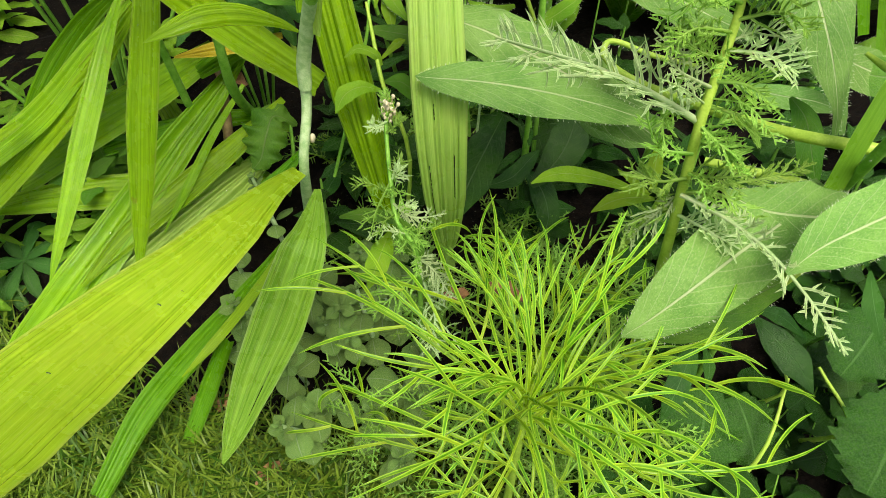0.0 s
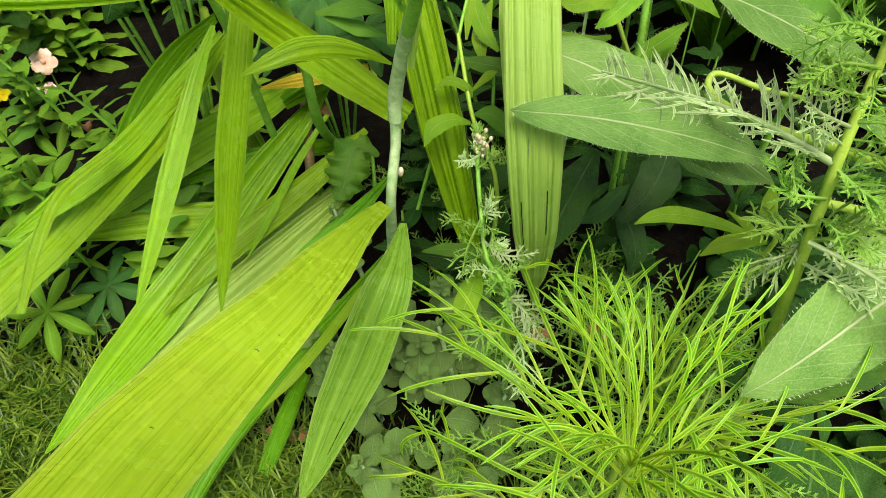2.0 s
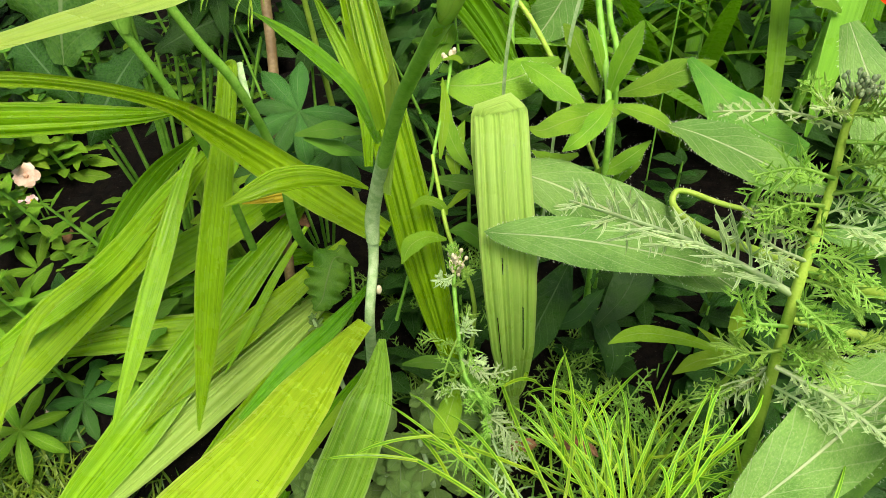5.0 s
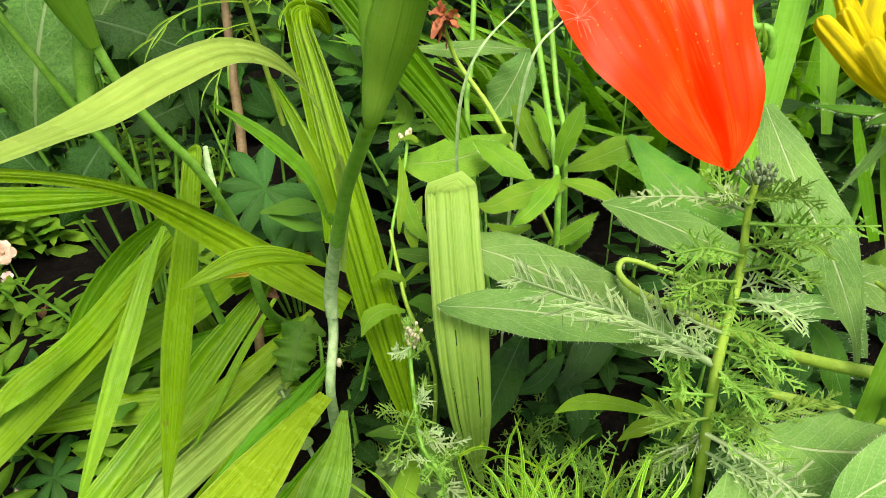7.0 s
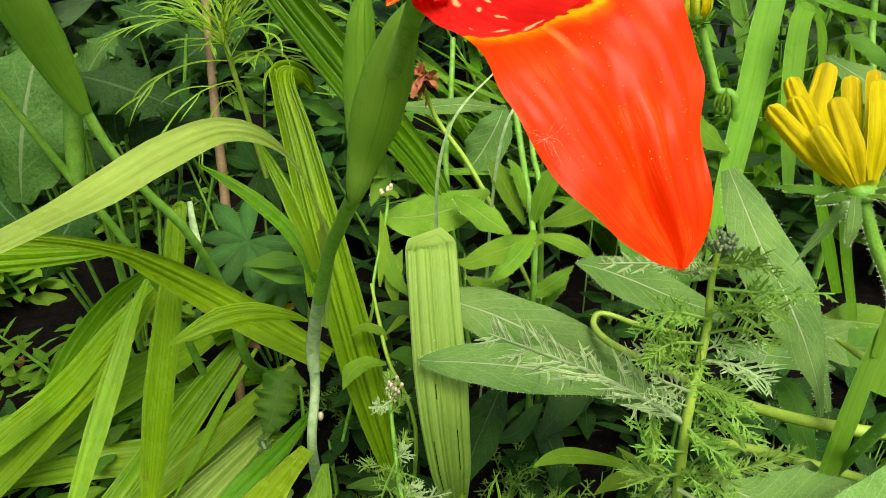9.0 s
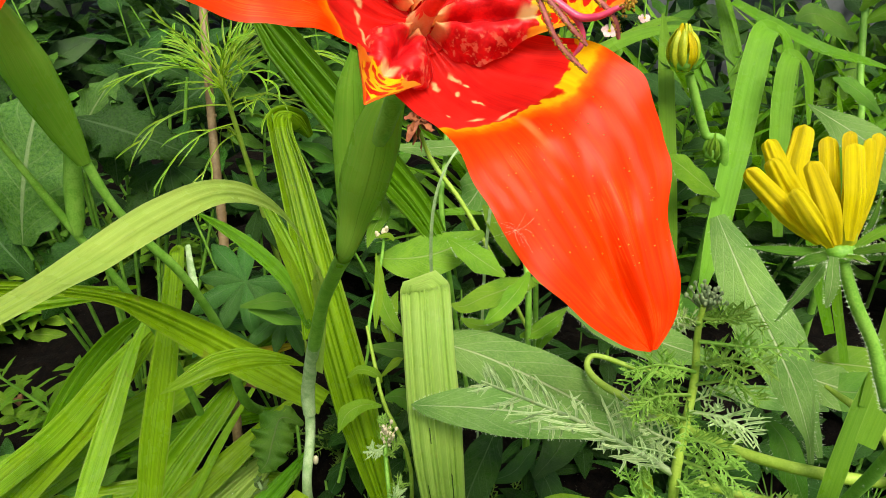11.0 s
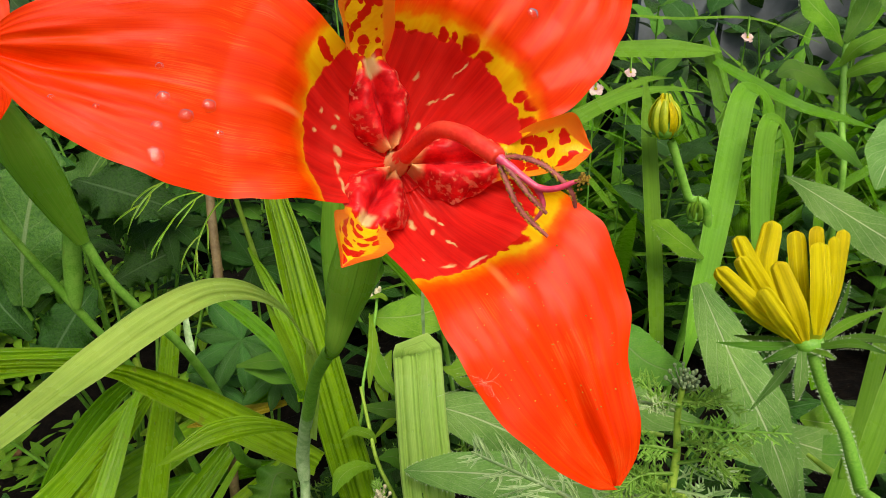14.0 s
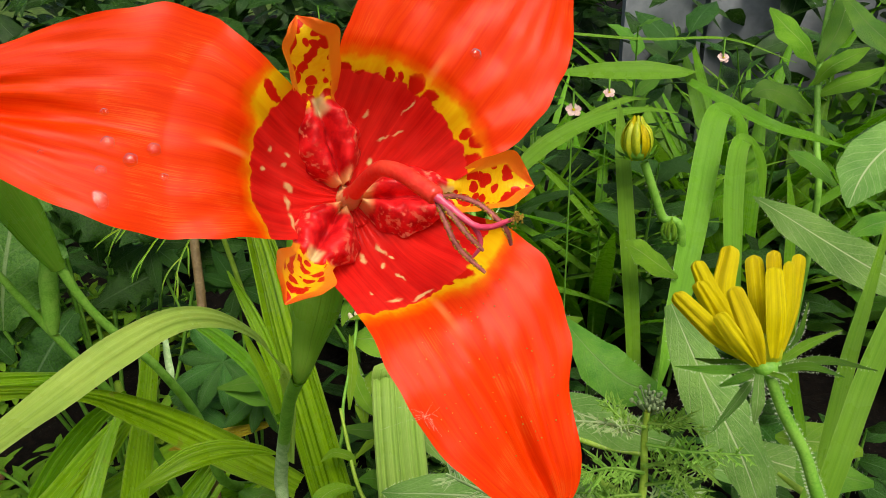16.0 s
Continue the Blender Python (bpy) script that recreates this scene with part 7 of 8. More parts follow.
slim_shoot_leaf(6, [(-0.0279, 0.3179, 0.1627, 0.00083), (-0.0296, 0.3251, 0.1711, 0.00443), (-0.0279, 0.3325, 0.1794, 0.00388), (-0.0245, 0.3382, 0.1855, 0.00028)])
slim_shoot_leaf(7, [(-0.0240, 0.2195, 0.1220, 0.00076), (-0.0260, 0.2071, 0.1243, 0.00491), (-0.0285, 0.1974, 0.1223, 0.00507), (-0.0309, 0.1876, 0.1202, 0.00024)])
slim_shoot_leaf(8, [(-0.0227, 0.2357, 0.1165, 0.00080), (-0.0185, 0.2299, 0.1112, 0.00583), (-0.0130, 0.2241, 0.1060, 0.00530), (-0.0102, 0.2192, 0.1016, 0.00027)])
slim_shoot_leaf(9, [(-0.0543, 0.2587, 0.0901, 0.00059), (-0.0426, 0.2600, 0.0912, 0.00351), (-0.0279, 0.2592, 0.0905, 0.00351), (-0.0190, 0.2561, 0.0877, 0.00029)])

# leaves in the hollow under the strip, mostly coloured dark for its shade
low = thing("low_broad_plant", (0.05, 0.33, float(ground_height(0.05, 0.33))), "low plant with broad leaves, coloured dark for shade", "plant")


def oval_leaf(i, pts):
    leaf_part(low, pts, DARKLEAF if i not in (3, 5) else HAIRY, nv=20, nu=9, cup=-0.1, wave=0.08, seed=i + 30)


oval_leaf(0, [(0.0278, 0.2849, 0.1379, 0.00223), (0.0206, 0.2757, 0.1256, 0.00955), (0.0122, 0.2657, 0.1098, 0.01026), (0.0043, 0.2535, 0.0921, 0.00058)])
oval_leaf(1, [(0.0243, 0.3089, 0.0680, 0.00133), (0.0391, 0.3129, 0.0716, 0.00598), (0.0488, 0.3205, 0.0784, 0.00465), (0.0553, 0.3256, 0.0830, 0.00033)])
oval_leaf(2, [(0.0521, 0.3168, 0.0616, 0.00204), (0.0670, 0.3285, 0.0722, 0.01021), (0.0751, 0.3400, 0.0825, 0.01225), (0.0781, 0.3502, 0.0917, 0.00272)])
oval_leaf(3, [(0.0624, 0.2963, 0.1374, 0.00399), (0.0780, 0.2943, 0.1288, 0.00866), (0.0968, 0.2943, 0.1221, 0.00878), (0.1131, 0.2931, 0.1143, 0.00089)])
oval_leaf(4, [(0.0507, 0.3394, 0.0551, 0.00142), (0.0617, 0.3290, 0.0457, 0.00855), (0.0657, 0.3172, 0.0351, 0.00712), (0.0625, 0.3079, 0.0267, 0.00071)])
oval_leaf(5, [(0.1367, 0.2884, 0.1571, 0.00108), (0.1584, 0.2848, 0.1539, 0.00592), (0.1746, 0.2831, 0.1524, 0.00592), (0.1909, 0.2794, 0.1491, 0.00081)])

# curled leaf in the shade
curl = thing("crinkled_leaf_plant", (-0.11, 0.36, float(ground_height(-0.11, 0.36))), "single crinkled dark leaf in the shade", "plant")
leaf_part(curl, [(-0.0910, 0.3464, 0.0801, 0.00102), (-0.1036, 0.3450, 0.0874, 0.01009), (-0.1072, 0.3331, 0.0819, 0.01462), (-0.1102, 0.3242, 0.0720, 0.00997), (-0.1150, 0.3195, 0.0671, 0.00133)], MIDLEAF, nv=34, nu=13, wave=0.5, waves=7, teeth=9, tooth=0.15)
stem_part(curl, [(-0.0951, 0.3461, 0.0802, 0.00102), (-0.0950, 0.3378, 0.0556, 0.00139), (-0.11, 0.36, 0.0, 0.001)], STEM, nv=8, seg=6)


# slender pale grass among the fresh leaves
grass = thing("grass_clump", (0.0, 0.37, float(ground_height(0.0, 0.37))), "few slender pale grass blades leaning through the leaves", "grass")
leaf_part(grass, [(0.0, 0.37, 0.03, 0.0008), (-0.0038, 0.3269, 0.2357, 0.00083), (0.0314, 0.3398, 0.2924, 0.00026)], STEM_GREY, nv=30, nu=5, fold=0.3)
leaf_part(grass, [(0.02, 0.38, 0.03, 0.0008), (0.0263, 0.3444, 0.2344, 0.00087), (0.0495, 0.3539, 0.2766, 0.00028)], STEM_GREY, nv=24, nu=5, fold=0.3)

# ---------------------------------------------------------------- plants all round and behind
OVATE = unit_leaf("leaf", MIDLEAF, [0.02, 0.16, 0.24, 0.21, 0.12, 0.005], 0.22, 0.15, 12, 5, 0.12)
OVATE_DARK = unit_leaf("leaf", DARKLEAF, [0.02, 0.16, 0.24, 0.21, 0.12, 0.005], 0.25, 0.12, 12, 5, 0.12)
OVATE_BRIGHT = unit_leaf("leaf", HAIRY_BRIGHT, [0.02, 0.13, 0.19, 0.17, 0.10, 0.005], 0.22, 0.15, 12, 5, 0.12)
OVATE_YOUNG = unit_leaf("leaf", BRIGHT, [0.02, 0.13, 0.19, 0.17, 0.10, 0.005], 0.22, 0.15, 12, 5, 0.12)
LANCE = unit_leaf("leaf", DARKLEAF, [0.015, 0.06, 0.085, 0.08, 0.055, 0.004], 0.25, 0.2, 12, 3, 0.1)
LANCE_BRIGHT = unit_leaf("leaf", HAIRY_BRIGHT, [0.015, 0.06, 0.085, 0.08, 0.055, 0.004], 0.25, 0.2, 12, 3, 0.1)
STRAP = unit_leaf("leaf", BLADE, [0.02, 0.024, 0.026, 0.024, 0.018, 0.002], 0.55, 0.15, 18, 5, 0.02)
STRAP_DARK = unit_leaf("leaf", TIG_DARK, [0.02, 0.03, 0.034, 0.03, 0.022, 0.002], 0.35, 0.2, 18, 7, 0.02)
RAGGED = unit_leaf("leaf", DARKLEAF, [0.05, 0.22, 0.34, 0.33, 0.22, 0.02], 0.3, 0.1, 44, 9, 0.3, 7, 0.45)
RAGGED_PALE = unit_leaf("leaf", RAG, [0.05, 0.25, 0.36, 0.33, 0.22, 0.02], 0.3, 0.1, 44, 9, 0.25, 8, 0.3)
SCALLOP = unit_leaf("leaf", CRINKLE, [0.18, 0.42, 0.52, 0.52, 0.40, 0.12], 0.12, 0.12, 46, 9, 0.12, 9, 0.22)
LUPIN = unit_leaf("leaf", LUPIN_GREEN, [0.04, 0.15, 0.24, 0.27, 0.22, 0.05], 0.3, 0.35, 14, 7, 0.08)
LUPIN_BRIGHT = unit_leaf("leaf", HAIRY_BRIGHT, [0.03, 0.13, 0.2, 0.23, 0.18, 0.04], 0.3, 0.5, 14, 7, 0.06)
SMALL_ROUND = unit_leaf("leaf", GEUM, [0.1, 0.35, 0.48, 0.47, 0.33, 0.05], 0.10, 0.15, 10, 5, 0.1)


def leafy(name, at, height, leaves, mesh, size, label, seed, group="", lean=(0.0, 0.0), stem=STEM, upright=0.5, breadth=1.0, start=0.15):
    """A single stem with leaves set round it in a spiral."""
    g = np.random.default_rng(seed)
    x, y = at
    z = float(ground_height(x, y))
    pl = thing(name, (x, y, z), label, "plant", group)
    base = Vector((x, y, z - 0.004))
    top = Vector((x + lean[0] * height, y + lean[1] * height, z + height))
    mid = (base + top) / 2 + Vector((lean[0], lean[1], 0)) * -0.12 * height
    stem_part(pl, [(*base, 0.0017), (*mid, 0.0015), (*top, 0.0007)], stem, nv=10, seg=6)
    for i in range(leaves):
        k = start + (1 - start) * i / max(1, leaves - 1)
        c = base.lerp(mid, k * 2) if k < 0.5 else mid.lerp(top, k * 2 - 1)
        a = i * 2.39996 + g.normal(0, 0.3)
        up = upright * (0.5 + 0.9 * k) + g.normal(0, 0.18)
        way = Vector((math.cos(a), math.sin(a), up))
        set_leaf(pl, mesh, c, way, Vector((-0.3 * math.cos(a) + g.normal(0, 0.2), -0.3 * math.sin(a) - 0.25 + g.normal(0, 0.2), 1)), size * g.uniform(0.7, 1.15) * (1.1 - 0.45 * k), breadth)
    return pl


def tuft(name, at, leaves, mesh, length, label, seed, spread=0.5, group="", breadth=1.0, toward=None):
    """Strap leaves that rise from one place and bend over."""
    g = np.random.default_rng(seed)
    x, y = at
    z = float(ground_height(x, y))
    pl = thing(name, (x, y, z), label, "plant", group)
    for i in range(leaves):
        a = g.uniform(0, 6.283) if toward is None else toward + g.normal(0, 0.7)
        r = g.uniform(0.1, spread)
        set_leaf(pl, mesh, (x + 0.008 * math.cos(a), y + 0.008 * math.sin(a), z - 0.003), (math.cos(a) * r, math.sin(a) * r, 1), (-math.cos(a), -math.sin(a), 0.35), length * g.uniform(0.6, 1.1), breadth * g.uniform(0.8, 1.2))
    return pl


def palmate(parent, centre, normal, radius, count, mesh, seed, spread=5.2):
    g = np.random.default_rng(seed)
    n = Vector(normal).normalized()
    e = n.cross(Vector((0.2, 1, 0.3))).normalized()
    for i in range(count):
        a = (i - (count - 1) / 2) * spread / count + seed
        way = Matrix.Rotation(a, 3, n) @ e
        set_leaf(parent, mesh, centre, way + n * 0.12, n, radius * g.uniform(0.85, 1.1), 0.66, "leaflet")


# ragged dark leaves and palmate leaves beyond the arching leaf
rag = thing("ragged_leaf_plant", (-0.24, 0.42, float(ground_height(-0.24, 0.42))), "plant with large dark ragged lobed leaves", "plant")
for base, tip, mesh, br in (
        ((-0.2499, 0.3793, 0.1958), (-0.2273, 0.3926, 0.2908), RAGGED_PALE, 1.0), ((-0.2066, 0.3850, 0.2033), (-0.2321, 0.3416, 0.1729), RAGGED, 1.0),
        ((-0.2330, 0.4399, 0.2535), (-0.1626, 0.4137, 0.2472), RAGGED, 0.9), ((-0.2142, 0.4732, 0.2681), (-0.2091, 0.4214, 0.2235), RAGGED, 0.9),
        ((-0.2495, 0.3772, 0.1737), (-0.2760, 0.3808, 0.2176), RAGGED, 1.0), ((-0.1669, 0.4735, 0.2670), (-0.2044, 0.4643, 0.2911), RAGGED, 0.9),
        ((-0.2352, 0.4363, 0.2292), (-0.2052, 0.4330, 0.2791), RAGGED_PALE, 0.8), ((-0.2157, 0.4206, 0.1850), (-0.1642, 0.4273, 0.2126), RAGGED, 0.8),
        ((-0.1908, 0.4297, 0.1799), (-0.1960, 0.4366, 0.2283), RAGGED, 0.8), ((-0.1568, 0.4449, 0.1841), (-0.1135, 0.4349, 0.2043), RAGGED, 0.8),
        ((-0.2620, 0.4219, 0.2635), (-0.2739, 0.4293, 0.3130), RAGGED, 1.0), ((-0.1941, 0.4987, 0.2330), (-0.1400, 0.5019, 0.2736), RAGGED, 0.9)):
    d = Vector(tip) - Vector(base)
    set_leaf(rag, mesh, base, d, (0.15, -0.75, 0.65), d.length, br)
    stem_part(rag, [(*base, 0.0013), ((base[0] * 0.6 - 0.096), base[1] * 0.5 + 0.215, base[2] * 0.5, 0.0015), (-0.24, 0.43, 0.0, 0.0018)], STEM, "leaf_stalk", nv=8, seg=5)

lupin = thing("lupin_plant", (-0.13, 0.42, float(ground_height(-0.13, 0.42))), "lupin with palmate blue-green leaves holding drops", "plant")
for i, (c, r, n) in enumerate((((-0.1196, 0.3743, 0.1700), 0.034, (0.0, -0.6, 0.8)), ((-0.0966, 0.3635, 0.1529), 0.026, (0.2, -0.5, 0.8)), ((-0.1787, 0.4432, 0.2196), 0.035, (0, -0.7, 0.7)), ((-0.1237, 0.4361, 0.1878), 0.032, (0.2, -0.7, 0.7)), ((-0.1432, 0.3737, 0.1365), 0.026, (-0.2, -0.4, 0.9)))):
    palmate(lupin, c, n, r, 8, LUPIN if i in (0, 1, 4) else OVATE_DARK, i + 1)
    stem_part(lupin, [(*c, 0.0009), ((c[0] - 0.13) / 2, (c[1] + 0.42) / 2, c[2] * 0.55, 0.0011), (-0.13, 0.42, 0.0, 0.0013)], STEM, "leaf_stalk", nv=8, seg=5)
for i, (a, b, c) in enumerate((((-0.1149, 0.3441, 0.1730, 0.00095), (-0.0946, 0.3417, 0.1779, 0.00563), (-0.0764, 0.3368, 0.1790, 0.00093)), ((-0.1102, 0.3432, 0.1715, 0.00095), (-0.0929, 0.3408, 0.1671, 0.00443), (-0.0787, 0.3392, 0.1641, 0.00063)), ((-0.0561, 0.3982, 0.2335, 0.00095), (-0.0708, 0.3984, 0.2436, 0.00500), (-0.0868, 0.3965, 0.2509, 0.00062)))):
    leaf_part(lupin, [a, b, c], MIDLEAF, nv=14, nu=7, cup=-0.12)

cane = thing("bamboo_cane", (-0.10, 0.44, float(ground_height(-0.10, 0.44))), "thin brown bamboo cane stuck in the soil", "garden cane")
cs = [(-0.1385, 0.3515, 0.0526, 0.00335), (-0.1416, 0.3856, 0.1151, 0.00329), (-0.1438, 0.4131, 0.1663, 0.00324), (-0.1450, 0.4249, 0.1883, 0.00322), (-0.1476, 0.4395, 0.2161, 0.00319), (-0.1497, 0.4549, 0.2432, 0.00282), (-0.1511, 0.4699, 0.2733, 0.00279), (-0.1530, 0.4905, 0.3112, 0.00275)]
stem_part(cane, cs, CANE, "pole", nv=36, seg=10)
for p in ((-0.1450, 0.4261, 0.1900), (-0.1497, 0.4569, 0.2461)):
    s = Sheet()
    add_tube(s, [(p[0], p[1], p[2] - 0.0012, 0.0029), (p[0], p[1], p[2], 0.0036), (p[0], p[1], p[2] + 0.0012, 0.0029)], nv=6, seg=10)
    part("node", s, CANE, cane, "raised ring of the cane")


# low plants at the side: violas, seedlings and lupin leaves
def small_flower(name, at, r, petals, material, label, seed, up=(0, -0.6, 0.8), eye=YELLOW):
    g = np.random.default_rng(seed)
    c, n = np.array(at, float), unit(np.array(up, float))
    e = unit(np.cross(n, (0.3, 1, 0.2)))
    f2 = np.cross(n, e)
    z = float(ground_height(c[0], c[1]))
    pl = thing(name, (c[0], c[1], z), label, "flower")
    stem_part(pl, [(c[0], c[1] + 0.004, z, 0.0007), (*(c - n * 0.004), 0.0006), (*c, 0.0006)], STEM, nv=6, seg=5)
    for i in range(petals):
        a = i * 6.283 / petals
        d = e * math.cos(a) + f2 * math.sin(a)
        leaf_part(pl, [(*(c + d * r * 0.1), r * 0.15), (*(c + d * r * 0.55 + n * r * 0.15), r * 0.5), (*(c + d * r * 0.85 + n * r * g.normal(0.1, 0.1)), r * 0.42), (*(c + d * r * 1.05), r * 0.05)], material, "petal", nv=8, nu=5, face=n, wave=0.3)
    s = Sheet()
    add_ball(s, c + n * r * 0.12, r * 0.22, n, 0.6, 5, 7)
    part("centre", s, eye, pl)
    return pl


small_flower("begonia_flower", (-0.3566, 0.4458, 0.0763), 0.0095, 5, PEACH, "crumpled pale peach flower among low leaves", 1, (0.3, -0.8, 0.5), PEACH)
small_flower("viola_flower", (-0.3630, 0.4339, 0.0558), 0.0052, 5, PINK, "small pink and white viola flower", 2)
small_flower("viola_flower", (-0.3580, 0.4414, 0.0563), 0.0048, 5, PINK, "small pink and white viola flower", 3)
small_flower("viola_flower", (-0.2918, 0.2930, -0.0057), 0.0055, 5, PINK, "small pale pink flower near the lawn", 4)
small_flower("yellow_flower", (-0.3922, 0.4340, 0.0551), 0.006, 5, YELLOW, "small bright yellow flower", 5)
small_flower("phlox_flower", (0.2187, 0.5189, 0.3082), 0.0042, 5, PINK, "tiny round pink flower bud", 6)
small_flower("phlox_flower", (0.1052, 0.4641, 0.2920), 0.0052, 5, PINK, "tiny mauve-pink phlox flower", 7)
small_flower("phlox_flower", (0.1415, 0.5234, 0.2858), 0.0042, 5, PINK, "tiny mauve-pink phlox flower", 8)


def fill_side():
    g = np.random.default_rng(31)
    k = 0
    for i in range(62):
        x, y = g.uniform(-0.52, -0.2), g.uniform(0.27, 0.62)
        if -0.34 < x < -0.22 and 0.42 < y < 0.56:
            continue
        if y < 0.33 or (y < 0.36 and x > -0.3):
            continue
        mesh = (OVATE_BRIGHT, LANCE_BRIGHT, OVATE_BRIGHT, OVATE_YOUNG, OVATE)[k % 5]
        leafy("low_leafy_plant", (x, y), g.uniform(0.03, 0.09), int(g.integers(14, 24)), mesh, g.uniform(0.015, 0.034), "low bushy plant with smooth green leaves", 200 + i, "low side plants", (g.normal(0, 0.2), -0.2), upright=0.35)
        k += 1
    for i in range(18):
        x, y = g.uniform(-0.29, -0.11), g.uniform(0.31, 0.43)
        leafy("low_leafy_plant", (x, y), g.uniform(0.02, 0.05), int(g.integers(10, 16)), (OVATE, OVATE_BRIGHT, LANCE_BRIGHT)[i % 3], g.uniform(0.018, 0.034), "low bushy plant with smooth green leaves", 260 + i, "low side plants", (g.normal(0, 0.2), -0.2), upright=0.35)
    for i, (c, r, n) in enumerate((
            ((-0.3202, 0.3446, 0.0408), 0.036, (0.1, -0.5, 0.8)), ((-0.2937, 0.2674, 0.0109), 0.030, (0.2, -0.5, 0.8)), ((-0.2692, 0.2966, 0.0037), 0.028, (-0.1, -0.4, 0.9)),
            ((-0.3412, 0.3964, 0.0260), 0.034, (0.1, -0.6, 0.8)), ((-0.3417, 0.3071, 0.0308), 0.036, (0.2, -0.5, 0.8)), ((-0.2521, 0.3173, 0.0028), 0.03, (0.0, -0.4, 0.9)),
            ((-0.3052, 0.3374, 0.0007), 0.03, (0.0, -0.5, 0.9)), ((-0.3895, 0.4035, 0.0240), 0.034, (0.2, -0.5, 0.8)))):
        x, y = c[0], c[1] + 0.015
        z = float(ground_height(x, y))
        pl = thing("lupin_plant", (x, y, z), "young lupin with spoke-like green leaves", "plant", "young lupins")
        stem_part(pl, [(x, y, z, 0.001), (x, y, (z + c[2]) / 2, 0.0009), (*c, 0.0007)], STEM, "leaf_stalk", nv=7, seg=5)
        palmate(pl, c, n, r, 7, (LUPIN_BRIGHT, LUPIN_BRIGHT, LUPIN)[i % 3], i + 2, 6.1)
        palmate(pl, (c[0] + 0.015, c[1] + 0.012, c[2] - 0.02), n, r * 0.85, 7, LUPIN, i + 9, 6.1)


fill_side()


# strap leaves and tall plants at the other side
straps = thing("day_lily_clump", (0.19, 0.40, float(ground_height(0.19, 0.40))), "clump of strap leaves, some bent over", "plant")


def bent_strap(i, pts):
    pts = [(x, y, z, w * 0.8) for x, y, z, w in pts]
    leaf_part(straps, pts, BLADE if i not in (5, 11, 12) else TIG_DARK, nv=34, nu=9, fold=0.25, roll=(0, 8), label="strap leaf bent over at the top" if i < 2 else "")


bent_strap(0, [(0.1170, 0.2814, 0.2109, 0.00080), (0.1310, 0.3098, 0.2328, 0.00665), (0.1488, 0.3481, 0.2628, 0.00820), (0.1622, 0.3783, 0.2882, 0.00883), (0.1712, 0.3951, 0.3053, 0.00807), (0.1821, 0.4059, 0.3041, 0.00700), (0.1914, 0.4092, 0.2928, 0.00584), (0.1941, 0.4034, 0.2707, 0.00197)])
bent_strap(1, [(0.1601, 0.3095, 0.2316, 0.00277), (0.1623, 0.3292, 0.2587, 0.00562), (0.1662, 0.3481, 0.2841, 0.00627), (0.1714, 0.3607, 0.2998, 0.00576), (0.1798, 0.3696, 0.2994, 0.00530), (0.1888, 0.3719, 0.2862, 0.00421), (0.1916, 0.3668, 0.2654, 0.00122)])
bent_strap(2, [(0.1142, 0.3079, 0.1862, 0.00410), (0.1142, 0.3251, 0.2237, 0.00495), (0.1131, 0.3421, 0.2609, 0.00521), (0.1125, 0.3582, 0.2918, 0.00492), (0.1133, 0.3700, 0.3059, 0.00410), (0.1138, 0.3830, 0.3201, 0.00089)])
bent_strap(3, [(0.0431, 0.3806, 0.2626, 0.00127), (0.0630, 0.3906, 0.2815, 0.00506), (0.0858, 0.3984, 0.2960, 0.00570), (0.1139, 0.4132, 0.3023, 0.00454), (0.1395, 0.4247, 0.3021, 0.00266), (0.1626, 0.4334, 0.2968, 0.00068)])
bent_strap(4, [(0.0520, 0.4141, 0.2620, 0.00136), (0.0768, 0.4249, 0.2822, 0.00340), (0.0977, 0.4302, 0.2919, 0.00408), (0.1314, 0.4467, 0.3013, 0.00313), (0.1517, 0.4572, 0.2993, 0.00071)])
bent_strap(5, [(0.1736, 0.4519, 0.3104, 0.00348), (0.1934, 0.4355, 0.3000, 0.00578), (0.2155, 0.4193, 0.2901, 0.00532), (0.2359, 0.4113, 0.2850, 0.00394), (0.2525, 0.4038, 0.2810, 0.00065)])
bent_strap(6, [(0.0955, 0.4651, 0.3159, 0.00214), (0.1193, 0.4602, 0.3167, 0.00775), (0.1461, 0.4549, 0.3168, 0.00975), (0.1659, 0.4514, 0.3161, 0.00622), (0.1763, 0.4496, 0.3168, 0.00069)])
bent_strap(7, [(0.1478, 0.1995, 0.2261, 0.00242), (0.1579, 0.2146, 0.2441, 0.00370), (0.1678, 0.2299, 0.2626, 0.00377), (0.1779, 0.2437, 0.2782, 0.00299), (0.1882, 0.2579, 0.2945, 0.00174), (0.1988, 0.2735, 0.3134, 0.00044)])
bent_strap(8, [(0.1325, 0.1735, 0.2350, 0.00397), (0.1436, 0.1865, 0.2556, 0.00473), (0.1572, 0.2030, 0.2739, 0.00486), (0.1699, 0.2165, 0.2911, 0.00418), (0.1891, 0.2375, 0.3094, 0.00079)])
bent_strap(9, [(0.1267, 0.1728, 0.1742, 0.00277), (0.1324, 0.1811, 0.1884, 0.00407), (0.1377, 0.1884, 0.2084, 0.00428), (0.1469, 0.2002, 0.2258, 0.00364), (0.1609, 0.2167, 0.2406, 0.00146)])
bent_strap(10, [(0.1163, 0.5482, 0.3236, 0.00165), (0.1707, 0.5356, 0.3197, 0.00161), (0.2272, 0.5350, 0.3174, 0.00161), (0.2699, 0.5167, 0.3029, 0.00040)])
